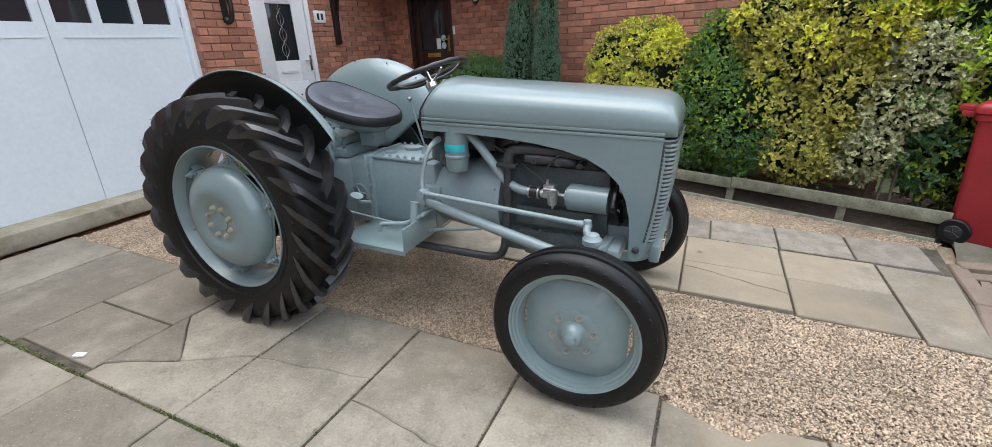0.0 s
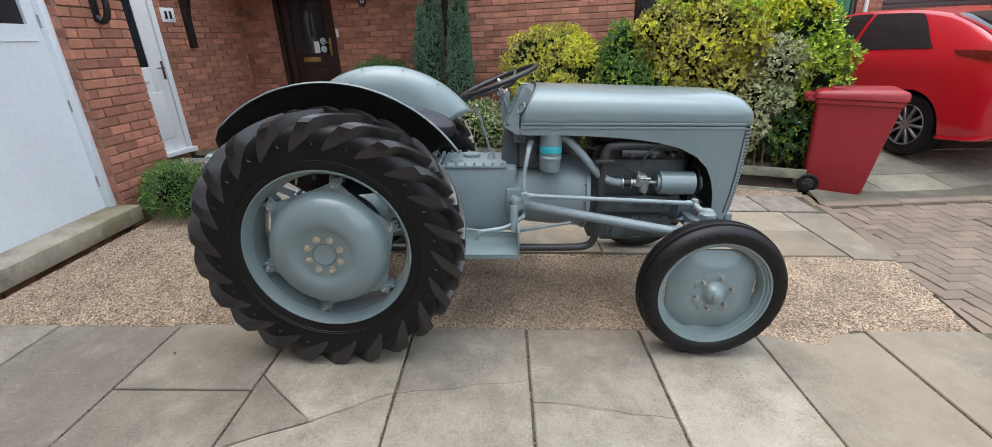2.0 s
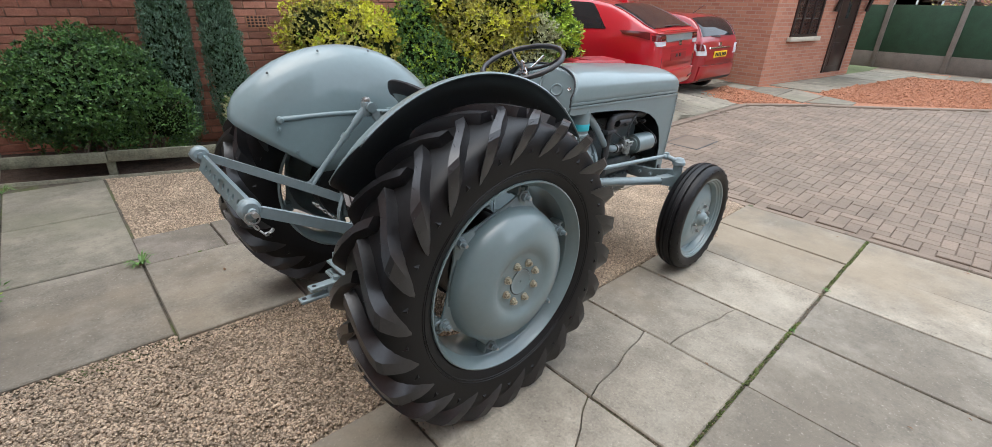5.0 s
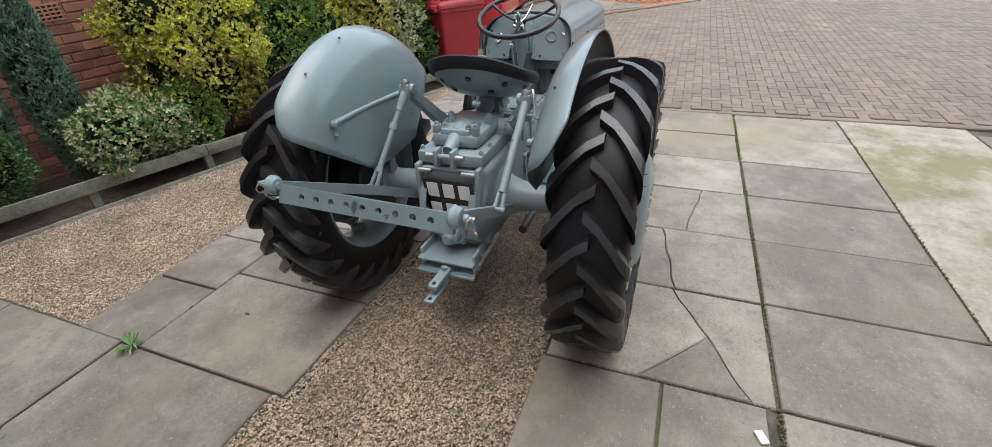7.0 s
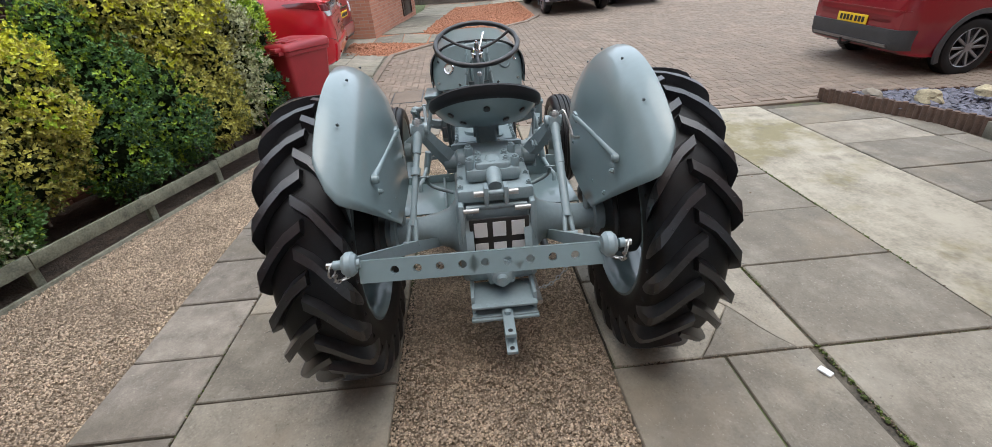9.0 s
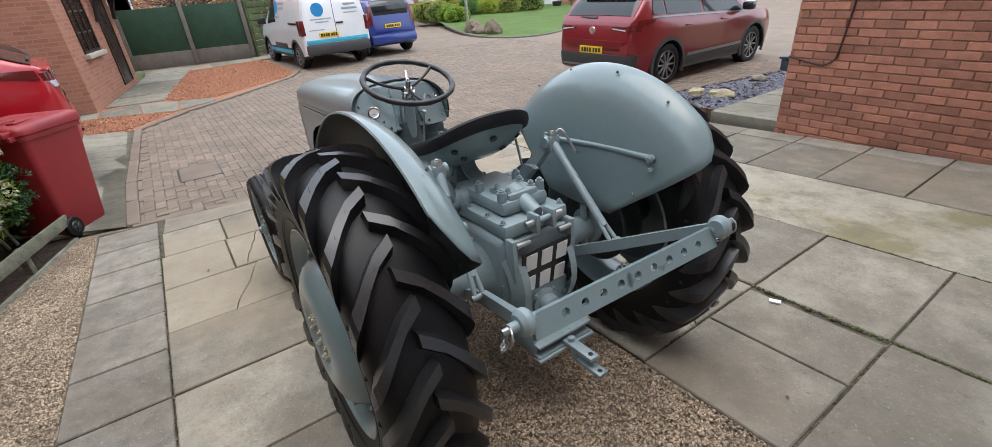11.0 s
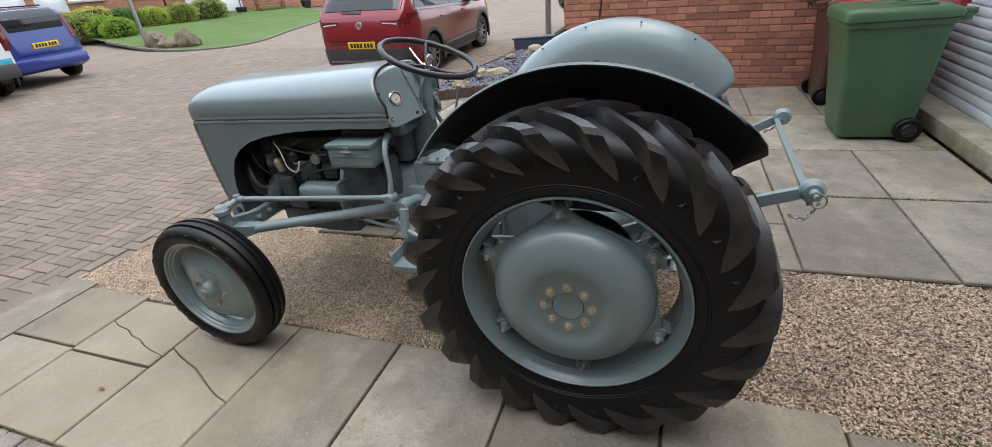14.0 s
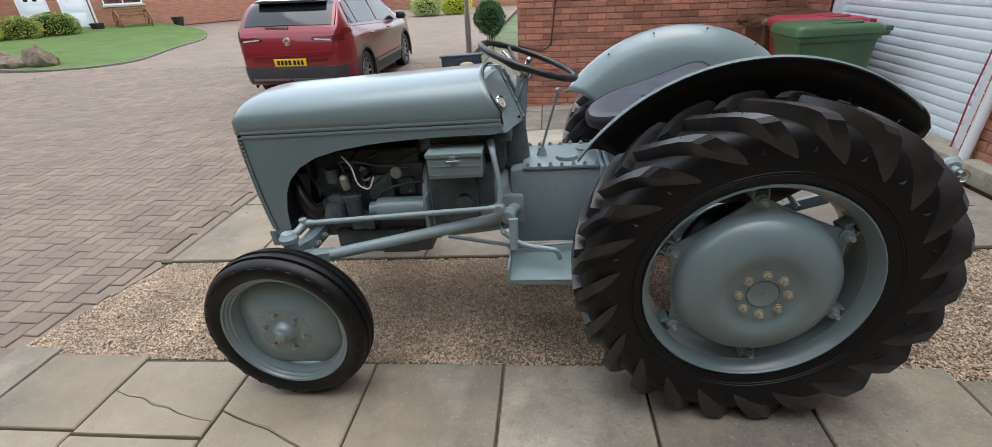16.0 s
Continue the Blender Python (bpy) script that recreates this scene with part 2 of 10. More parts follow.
ramp_over(M_SLAB, .45, ((.5, (0, 0, 0), 0.0), (.62, (.30, .24, .165), .55)), seed=21.0)
M_SLAB_OLD = material("weathered_slab", (.205, .188, .15), .88, vary=.24, scale=6, fine=90, bump=.4, bump_scale=150, piece=.26)
ramp_over(M_SLAB_OLD, 3.4, ((.48, (0, 0, 0), 0.0), (.66, (.31, .28, .22), .6)), seed=33.0)
ramp_over(M_SLAB_OLD, 22, ((.55, (0, 0, 0), 0.0), (.70, (.10, .095, .075), .5)), seed=18.0)
ramp_over(M_SLAB_OLD, 75, ((.60, (0, 0, 0), 0.0), (.70, (.42, .39, .33), .5)), seed=45.0)
ramp_over(M_SLAB_OLD, 1.1, ((.45, (0, 0, 0), 0.0), (.7, (.15, .15, .10), .6)), seed=1.2)
M_SLAB_AGG = material("speckled_aggregate_slab", (.21, .185, .155), .9, vary=.3, scale=9, fine=180, bump=.6, bump_scale=160, piece=.15)
ramp_over(M_SLAB_AGG, 60, ((.58, (0, 0, 0), 0.0), (.7, (.42, .38, .32), .6)), seed=6.0)
ramp_over(M_SLAB_AGG, 1.5, ((.48, (0, 0, 0), 0.0), (.7, (.10, .085, .06), .6)), seed=16.0)
M_CONCRETE = material("poured_concrete", (.31, .28, .22), .9, vary=.2, scale=7, fine=50, bump=.4, bump_scale=120)
ramp_over(M_CONCRETE, 1.1, ((.50, (0, 0, 0), 0.0), (.60, (.19, .165, .085), .85)), seed=5.0)
ramp_over(M_CONCRETE, 2.4, ((.48, (0, 0, 0), 0.0), (.66, (.38, .345, .275), .8)), seed=9.0)
ramp_over(M_CONCRETE, 5.5, ((.52, (0, 0, 0), 0.0), (.7, (.13, .115, .09), .6)), seed=12.0)
M_JOINT = material("joint_dirt", (.082, .07, .053), .95, vary=.5, scale=10, fine=90, bump=.6, bump_scale=200)
ramp_over(M_JOINT, 2.0, ((.50, (0, 0, 0), 0.0), (.64, (.09, .115, .03), .8)), seed=2.0)
M_GRAVEL_BED = material("gravel_bed", (.28, .215, .155), .95, vary=.4, scale=30, fine=130, bump=1.0, bump_scale=120, dist=.012)
M_PEBBLE = material("pea_gravel", (.395, .304, .22), .75, vary=.25, scale=3, fine=140, bump=.2, piece=.5)
M_SOIL = material("bark_soil", (.065, .045, .032), .95, vary=.45, scale=14, fine=90, bump=1.0, bump_scale=60, dist=.02)
M_GROUND = material("grass_ground", (.10, .13, .06), .95, vary=.35, scale=1, fine=30, bump=.6, bump_scale=30, dist=.02)
M_LAWN = material("mown_lawn", (.085, .145, .032), .9, vary=.25, scale=1.2, fine=50, bump=.9, bump_scale=80, dist=.02)
M_REDCHIP = material("red_stone_chips", (.36, .16, .09), .9, vary=.4, scale=25, fine=90, bump=1.0, bump_scale=70, dist=.02)
M_KERB = material("kerb_concrete", (.16, .14, .118), .88, vary=.18, scale=4, fine=60, bump=.4, piece=.1)
M_BLOCK = material("paving_block", (.190, .146, .112), .85, vary=.2, scale=2.5, fine=80, bump=.4, bump_scale=160, piece=.16)
ramp_over(M_BLOCK, .7, ((.4, (0, 0, 0), 0.0), (.7, (.172, .140, .110), .6)), seed=4.0)
M_SLATE = material("blue_slate", (.105, .105, .135), .55, vary=.3, scale=20, fine=90, bump=.4, piece=.5)
M_TIMBER = material("weathered_green_timber", (.165, .165, .118), .85, vary=.4, scale=9, fine=80, bump=.6, bump_scale=90, dist=.004)
M_BOARD = material("grey_gravel_board", (.215, .21, .16), .85, vary=.35, scale=9, fine=80, bump=.5, bump_scale=90, dist=.004)

FENCE_X0, FENCE_X1 = -2.15, 3.86


def fence_y(x):
    return 3.10 - .285 * x


def flat(name, poly, z, mat, thick=.05, label="", category="ground"):
    bm = bmesh.new()
    prism(bm, poly, z - thick, z, "xy")
    return solid(name, bm, mat, label, category, kind="structure", smooth=False)


# one sheet to the horizon
flat("ground", [(-300, -300), (300, -300), (300, 300), (-300, 300)], -.33, M_GROUND, .2, "rough grassy ground around the houses")
drive_bed = flat("pavement", [(-2.3, -4.5), (3.44, -4.5), (3.44, -.47), (-2.3, -.47)], -.013, M_JOINT, .06, "concrete slab driveway with dirt in the joints", "pavement")
left_bed = flat("pavement", [(-2.25, .47), (3.62, .47), (3.78, 1.84), (-.9, 1.84), (-.9, 4.4), (-3.3, 5.0), (-3.5, 3.6), (-2.25, 3.2)], -.021, M_JOINT, .06, "concrete slab path with mossy joints", "pavement")
gravel_bed = flat("gravel_drive", [(-2.3, -.60), (3.36, -.60), (3.62, .62), (3.9, 1.95), (-.95, 3.4), (-2.3, 1.6)], -.032, M_GRAVEL_BED, .06, "pale brown pea gravel strip under the tractor", "gravel")
flat("flower_bed", [(x, fence_y(x) + .03) for x in (-2.1, 3.9)] + [(4.3, 2.1), (4.2, 3.15), (-2.3, 4.8)], -.012, M_SOIL, .12, "dark bark and soil bed behind the low fence", "soil")


def slab_mesh(name, poly, top=.0, thick=.05, edge=.006):
    """A slab from its outline, with a worn edge."""
    c = Vector((sum(p[0] for p in poly) / len(poly), sum(p[1] for p in poly) / len(poly)))
    def ring(k, z):
        out = []
        for p in poly:
            v = Vector(p[:2])
            w = (v - c)
            out.append((*(c + w * (1 - k / max(w.length, .05))), z))
        return out
    bm = bmesh.new()
    loft(bm, [ring(0, top - thick), ring(0, top - edge), ring(edge * 1.2, top)])
    me = bpy.data.meshes.new(name)
    bmesh.ops.recalc_face_normals(bm, faces=bm.faces)
    bm.to_mesh(me)
    bm.free()
    return me


def lay_slab(parent, poly, mat, top=0.0, thick=.05, tilt=.004):
    c = (sum(p[0] for p in poly) / len(poly), sum(p[1] for p in poly) / len(poly))
    me = slab_mesh("slab", [(p[0] - c[0], p[1] - c[1]) for p in poly], 0, thick)
    me.materials.append(mat)
    ob = new("slab", me)
    ob.matrix_basis = Matrix.Translation((c[0], c[1], top + random.uniform(-.003, .003))) @ Euler((random.uniform(-tilt, tilt), random.uniform(-tilt, tilt), 0)).to_matrix().to_4x4()
    ob.parent = parent
    return ob


GAP = .0058


def rect(x0, x1, y0, y1):
    g = GAP
    return [(x0 + g, y0 + g), (x1 - g, y0 + g), (x1 - g, y1 - g), (x0 + g, y1 - g)]


def wavy(a, b, n=7, amp=.012):
    a, b = Vector(a), Vector(b)
    d = (b - a)
    s = Vector((-d.y, d.x)).normalized()
    return [tuple(a + d * k / n + s * (random.uniform(-amp, amp) if 0 < k < n else 0)) for k in range(n + 1)]


def cracked_across(x0, x1, y0, y1, ya, yb):
    """A slab broken in two by a crack from (x0, ya) to (x1, yb)."""
    g = GAP
    line = wavy((x0 + g, ya), (x1 - g, yb))
    up = [(p[0], p[1] + .002) for p in line]
    dn = [(p[0], p[1] - .002) for p in line]
    return [dn[::-1] + [(x0 + g, y0 + g), (x1 - g, y0 + g)], up + [(x1 - g, y1 - g), (x0 + g, y1 - g)]]


XR = [-2.28, -1.66, -.99, -.35, .30, .91, 1.52, 2.13, 2.74, 3.36]
rows = []
for x0, x1 in zip(XR, XR[1:]):
    if abs(x0 + .99) < .01:
        rows += [rect(x0, x1, -.97, -.455), rect(x0, x1, -1.36, -.97)]
    elif abs(x0 + .35) < .01:
        g = GAP
        main = wavy((x0 + g, -1.31), (x1 - g, -.98), 8)
        shift = lambda pts, dy: [(p[0], p[1] + dy) for p in pts]
        j = main[4]
        branch = wavy((x0 + g, -.87), j, 4, .008)
        rows += [shift(main, -.004)[::-1] + [(x0 + g, -1.395), (x1 - g, -1.395)],
                 shift(main[4:], .003) + [(x1 - g, -.475), (x0 + g, -.475)] + shift(branch, .003),
                 shift(main[:5], .003) + shift(branch[::-1][1:], -.004)]
    elif abs(x0 - .30) < .01:
        rows += cracked_across(x0, x1, -1.40, -.47, -.99, -.89)
    elif abs(x0 - .91) < .01:
        rows += cracked_across(x0, x1, -1.40, -.47, -1.03, -1.12)
    elif abs(x0 - 2.13) < .01:
        rows += [[(x0 + .006, -1.395), (x1 - .006, -1.395), (x1 - .006, -.49), (2.55, -.51), (2.46, -.60), (2.36, -.585), (2.24, -.54), (x0 + .006, -.50)]]
    else:
        rows += [rect(x0, x1, -1.40, -.47)]
    rows += [rect(x0, x1, -2.298, -1.405)]
SLABS_RIGHT = rows
rows = []
for k, x0 in enumerate([-2.28 + .61 * i for i in range(9)] + [3.2]):
    x1 = min(x0 + .61, 3.40)
    if x1 - x0 > .1 and x0 < 3.1:
        rows += [rect(x0, x1, -4.19, -3.29), rect(x0, x1, -4.46, -4.19)]
SLABS_NEIGHBOUR = rows
XL = [-1.545, -.925, -.31, .30, .91, 1.52, 2.13, 2.74, 3.30]
rows = []
for x0, x1 in zip(XL, XL[1:]):
    if x0 < -1.5:
        rows += [rect(x0, x1, .56, 1.50)]
    elif abs(x0 - 1.52) < .01:
        rows += cracked_across(x0, x1, .50, 1.39, 1.02, .80)
    elif abs(x0 - 2.13) < .01:
        rows += cracked_across(x0, x1, .50, .94, .86, .70) + [rect(x0, x1, .94, 1.39)]
    elif abs(x0 - 2.74) < .01:
        rows += [rect(x0, x1, .46, .92), rect(x0, x1, .92, 1.37)]
    else:
        rows += [rect(x0, x1, .50, 1.39)]
rows += [[(3.306, .42), (3.58, .40), (3.70, 1.33), (3.306, 1.36)]]
x = -.925
while x < 3.5:
    rows += [rect(x, min(x + .459, 3.76), 1.388, 1.835)]
    x += .459
SLABS_LEFT = rows
rows = []
for x0, x1 in ((-1.545, -.915), (-2.17, -1.545)):
    for y0, y1 in ((1.51, 2.40), (2.40, 3.28)):
        if x0 < -2 and y0 < 2:
            y0 = 1.75
        rows += [rect(x0, x1, y0, y1)]
rows += [rect(-2.78, -2.18, 3.32, 4.2), rect(-2.17, -1.55, 3.68, 4.3), rect(-3.2, -2.79, 3.5, 4.3), rect(-2.78, -2.18, 4.21, 4.85), rect(-3.1, -2.79, 4.31, 4.9), rect(-2.17, -1.55, 4.31, 4.68), rect(-3.4, -2.79, 2.4, 3.3)]
SLABS_PATH = rows

# poured concrete strip between the two drives
bm = bmesh.new()
prism(bm, [(-2.28, -3.28), (3.42, -3.28), (3.42, -2.305), (-2.28, -2.305)], -.06, -.004, "xy")
solid("concrete_strip", bm, M_CONCRETE, "worn poured concrete strip stained green", "concrete", kind="structure", smooth=False)

# the road
road = flat("road", [(2.3, -30), (32, -30), (32, 1.4), (12.1, 1.2), (9.0, 1.62), (3.95, 1.75), (3.62, .5), (3.40, -.5), (3.40, -4.1), (2.74, -7.9), (2.6, -9.0)], -.016, M_BLOCK, .07, "worn red-brown block paved road", "road")
def pad_z(x, y):
    """The pad rises towards the garages and falls away towards the corner house."""
    fall = min(1.05, max(.2, 1.0 - .28 * (x - 6.2)))
    return -.005 + (max(0, min(1, (y - 1.70) / 1.5)) * .19 + max(0, (y - 3.2) / 4.2) * .26) * fall


pad = bmesh.new()
grid = [[(3.80 + .45 * j / 3 + (6.95 + .1 * j) * i / 8, 1.57 + (0, .6, 1.1, 1.6, 3.5, 5.7)[j]) for i in range(9)] for j in range(6)]
tops = [[pad.verts.new((x, y, pad_z(x, y))) for x, y in row] for row in grid]
for r0, r1 in zip(tops, tops[1:]):
    for q in range(8):
        pad.faces.new((r0[q], r0[q + 1], r1[q + 1], r1[q]))
bmesh.ops.solidify(pad, geom=pad.faces[:], thickness=.06)
pad_ob = solid("parking_pad", pad, M_SLAB_OLD, "rising slabbed parking pad before the garages", "pavement", kind="structure", smooth=False)

# ---- houses ----
M_BRICK = material("red_brick", (.385, .158, .105), .85, vary=.2, scale=10, fine=90, bump=.5, bump_scale=200, piece=.3, tint=(.36, .16, .105), dist=.002)
M_MORTAR = material("mortar", (.33, .20, .145), .95, vary=.25, scale=8, fine=120, bump=.5)
M_UPVC = material("white_upvc", (.74, .76, .78), .32, vary=.03, scale=2, fine=20, bump=.02)
M_DOORWHITE = material("white_painted_door", (.70, .76, .81), .38, vary=.05, scale=1.2, fine=30, bump=.06)
M_BROWN = material("dark_brown_wood", (.030, .014, .011), .35, vary=.25, scale=6, fine=90, bump=.15)
M_BLACKWOOD = material("black_stained_timber", (.016, .012, .010), .5, vary=.25, scale=8, fine=90, bump=.25)
M_GLASS = glass_material("dark_window_glass")
M_CURTAIN = material("net_curtain", (.82, .81, .79), .9, vary=.12, scale=5, fine=60, bump=.2)
M_GREEN_DOOR = material("green_door_paint", (.02, .16, .07), .45, vary=.1)
M_GARAGE_BROWN = material("brown_garage_metal", (.07, .05, .045), .5, vary=.15)
M_ROOF = material("brown_roof_tile", (.12, .075, .06), .85, vary=.25, scale=3, fine=40, bump=.3)
M_STONE = material("pale_sill", (.42, .38, .31), .85, vary=.12, scale=6, fine=80, bump=.3)
M_BRASSDOOR = material("door_brass", (.55, .40, .14), .3, metal=.9, vary=.15, bump=0)
M_TERRACOTTA = material("terracotta_vent", (.40, .19, .11), .85, vary=.15, bump=.3)

HOUSE = pose(-3.1, 5.0, .14, 0, 0, -14)      # x along the front, y into the house


def wall_block(name, m, x0, x1, y0, y1, z0, z1, openings=(), label="", mat=None):
    """A wall along local x with real openings (x0, x1, z0, z1)."""
    bm = bmesh.new()
    xs = sorted({x0, x1, *[o[0] for o in openings], *[o[1] for o in openings]})
    for a, b in zip(xs, xs[1:]):
        cuts = sorted((o[2], o[3]) for o in openings if o[0] <= a + 1e-6 and o[1] >= b - 1e-6)
        z = z0
        for c0, c1 in cuts + [(z1, z1)]:
            if c0 > z + 1e-4:
                box(bm, a, b, y0, y1, z, c0)
            z = max(z, c1)
    bm.transform(m)
    return solid(name, bm, mat or M_MORTAR, label, "wall", kind="structure", smooth=False)


# house with the brown door
DOOR10 = (.60, 1.58, .26, 2.30)
WIN10 = (5.72, 6.62, 1.30, 2.40)
wall_front = wall_block("wall_front", HOUSE, -.34, 7.036, .012, .30, -.5, 5.2, (DOOR10, WIN10), "red brick front wall of the house beside the drive")
# porch wall that carries the white door: local x runs towards the drive's garage
PORCH = HOUSE @ pose(0, 0, 0, 0, 0, 90)     # x away from the drive, y into the house behind
DOOR12 = (-2.32, -1.40, .10, 2.12)
wall_porch = wall_block("wall_porch", PORCH, -4.2, .30, .012, .30, -.5, 5.2, (DOOR12,), "red brick porch wall beside the white front door")
GAR = pose(-2.4, 0, .10, 0, 0, 90)            # local x = world y, local y = -world x (into the garage)
GDOOR = (-1.20, 1.05, .0, 2.12)
RDOOR = (-3.95, -1.63, .0, 2.12)
wall_garage = wall_block("wall_garage", GAR, -4.45, 1.705, .012, .30, -.5, 5.2, (GDOOR, RDOOR), "red brick wall round the two garage doors")
GABLE = pose(1.1, -4.46, -.02, 0, 0, 180)      # local x = -world x, local y = -world y
wall_gable = wall_block("wall_gable", GABLE, .006, 3.7, .012, .30, -.5, 5.2, (), "red brick gable wall with a thin cable")
wall_gable_end = wall_block("wall_gable_end", pose(1.1, -4.46, -.02, 0, 0, 90) @ Matrix.Translation((-6, 0, 0)), 0, 5.984, .012, .3, -.5, 5.2, (), "brick end wall of the neighbouring house")
wall_side = wall_block("wall_side", pose(-2.4, 1.72, .10, 0, 0, 180), .016, 2.2, .012, .3, -.5, 5.2, (), "brick side wall of the garage")
M_STICKER = material("pale_round_sticker", (.42, .58, .60), .4, vary=.05, bump=0)

# garage building behind the parked cars, and the return of the front house
GB = HOUSE @ Matrix.Translation((0, 4.3, -.36))
wall_back = wall_block("wall_back", GB, 7.05, 14.6, .012, .30, -.5, 5.2, ((8.85, 9.65, .2, 2.25), (10.05, 12.4, .2, 2.25)), "brick garage building behind the parked cars")
wall_return = wall_block("wall_return", HOUSE @ pose(7.05, 0, 0, 0, 0, 90), .0, 4.32, .012, .3, -.5, 5.2, (), "brick return wall at the end of the house")
# dark rooms behind the openings, so that nothing shines through
bm = bmesh.new()
box(bm, .2, 6.9, .32, 3.0, -.1, .0)
box(bm, .2, 6.9, 2.9, 3.0, 0, 3)
box(bm, .2, .3, .32, 3.0, 0, 3)
box(bm, 6.8, 6.9, .32, 3.0, 0, 3)
box(bm, .2, 6.9, .32, 3.0, 2.9, 3)
bm.transform(HOUSE)
M_ROOM = material("dim_room_plaster", (.22, .20, .17), .9, vary=.1)
solid("room_shell", bm, M_ROOM, "dim plastered room behind the window", "room", kind="structure", smooth=False)
for nm, m, args in (("porch_room", PORCH, (-2.6, -1.2, .32, 1.4)), ("garage_room", GAR, (-4.3, 1.6, .32, 3.2)), ("back_room", GB, (8.6, 12.6, .32, 2.5))):
    bm = bmesh.new()
    x0, x1, y0, y1 = args
    box(bm, x0, x1, y1, y1 + .05, -.1, 2.9)
    box(bm, x0, x1, y0, y1, 2.85, 2.9)
    box(bm, x0 - .05, x0, y0, y1, -.1, 2.9)
    box(bm, x1, x1 + .05, y0, y1, -.1, 2.9)
    bm.transform(m)
    solid(nm, bm, M_ROOM, "dim room behind a closed door", "room", kind="structure", smooth=False)


def local_part(parent, name, bm, mat, label="", smooth=True):
    """A part given in its thing's own space."""
    ob = link_mesh(name, bm, mat, smooth)
    ob.parent = parent
    if label:
        ob["label"] = label
    return ob


def bx(x0, x1, y0, y1, z0, z1, b=.004):
    return box(bmesh.new(), x0, x1, y0, y1, z0, z1, b)


def fixture(name, m, label, category="door"):
    ob = new(name)
    ob.matrix_basis = m
    return tagged(ob, label, category, kind="structure")


# brown front door
d1 = fixture("door_1", HOUSE, "dark brown panelled front door with a dark glass upper panel")
x0, x1, z0, z1 = DOOR10
for a in ((x0, x0 + .07, z0, z1), (x1 - .07, x1, z0, z1), (x0 + .07, x1 - .07, z1 - .07, z1)):
    local_part(d1, "door_frame", bx(a[0], a[1], .02, .12, a[2], a[3]), M_BROWN)
lx0, lx1 = x0 + .075, x1 - .075
leaf = bmesh.new()
for a in ((lx0, lx0 + .12, z0, z1 - .07), (lx1 - .12, lx1, z0, z1 - .07), (lx0 + .12, lx1 - .12, z0, z0 + .12), (lx0 + .12, lx1 - .12, 1.02, 1.20), (lx0 + .12, lx1 - .12, z1 - .2, z1 - .07)):
    box(leaf, a[0], a[1], .06, .105, a[2], a[3], .003)
local_part(d1, "door_leaf", leaf, M_BROWN)
lower = bmesh.new()
box(lower, lx0 + .12, lx1 - .12, .08, .09, z0 + .12, 1.02)
box(lower, lx0 + .16, lx1 - .16, .066, .085, z0 + .16, .98, .012)
box(lower, lx0 + .24, lx1 - .24, .058, .075, z0 + .25, .90, .010)
local_part(d1, "door_panel", lower, M_BROWN)
local_part(d1, "glass_panel", bx(lx0 + .12, lx1 - .12, .08, .088, 1.20, z1 - .2), M_GLASS, "dark glass panel")
local_part(d1, "letter_plate", bx(lx0 + .27, lx1 - .27, .052, .062, 1.10, 1.165, .003), M_BRASSDOOR, "brass letter plate")
h = bmesh.new()
box(h, lx1 - .085, lx1 - .05, .05, .06, 1.18, 1.42, .004)
rod(h, (lx1 - .068, .03, 1.36), (lx1 - .068, .06, 1.36), .009)
rod(h, (lx1 - .068, .03, 1.36), (lx1 - .19, .03, 1.365), .009)
local_part(d1, "door_handle", h, M_BRASSDOOR, "brass lever handle")
local_part(d1, "sticker", bx(lx1 - .36, lx1 - .27, .076, .0795, 1.22, 1.38, .001), M_WHITE, "white window sticker")
for zz in (1.27, 1.38):
    q = bmesh.new()
    lathe(q, [(0, 0), (.05, 0), (.05, .003), (0, .003)], (lx1 - .20, .0795, zz), (0, -1, 0), 20)
    local_part(d1, "round_sticker", q, M_STICKER, "pale round window sticker")
local_part(d1, "door_sill", bx(x0 - .03, x1 + .03, -.05, .12, z0 - .05, z0, .006), M_BROWN)
local_part(d1, "bell_push", bx(x1 + .02, x1 + .055, -.02, .0, 1.42, 1.54, .004), M_WHITE)

# white front door in the porch wall
d2 = fixture("door_2", PORCH, "white front door with a leaded dark glass panel")
x0, x1, z0, z1 = DOOR12
for a in ((x0, x0 + .07, z0, z1), (x1 - .07, x1, z0, z1), (x0 + .07, x1 - .07, z1 - .07, z1)):
    local_part(d2, "door_frame", bx(a[0], a[1], -.005, .09, a[2], a[3]), M_UPVC)
local_part(d2, "door_sill", bx(x0 - .02, x1 + .02, -.07, .09, z0 - .04, z0 + .02, .006), M_UPVC)
leaf = bmesh.new()
gx0, gx1 = x0 + .27, x1 - .27
for a in ((x0 + .075, gx0, z0 + .02, z1 - .07), (gx1, x1 - .075, z0 + .02, z1 - .07), (gx0, gx1, z0 + .02, 1.16), (gx0, gx1, z1 - .2, z1 - .07)):
    box(leaf, a[0], a[1], .02, .06, a[2], a[3], .003)
box(leaf, x0 + .19, x1 - .19, .010, .03, z0 + .18, .86, .008)
local_part(d2, "door_leaf", leaf, M_UPVC)
local_part(d2, "glass_panel", bx(gx0, gx1, .03, .04, 1.16, z1 - .2), M_GLASS, "dark leaded glass panel")
lead = bmesh.new()
cx = (gx0 + gx1) / 2
for s in (1, -1):
    tube(lead, [(cx + s * .05 * math.sin(a * 3.0), .027, 1.20 + a * .20) for a in np.linspace(0, 3.3, 14)], .004, 6, 3)
rod(lead, (cx, .027, 1.17), (cx, .027, z1 - .2), .003)
local_part(d2, "lead_tracery", lead, M_STEEL, "curled silver lead tracery")
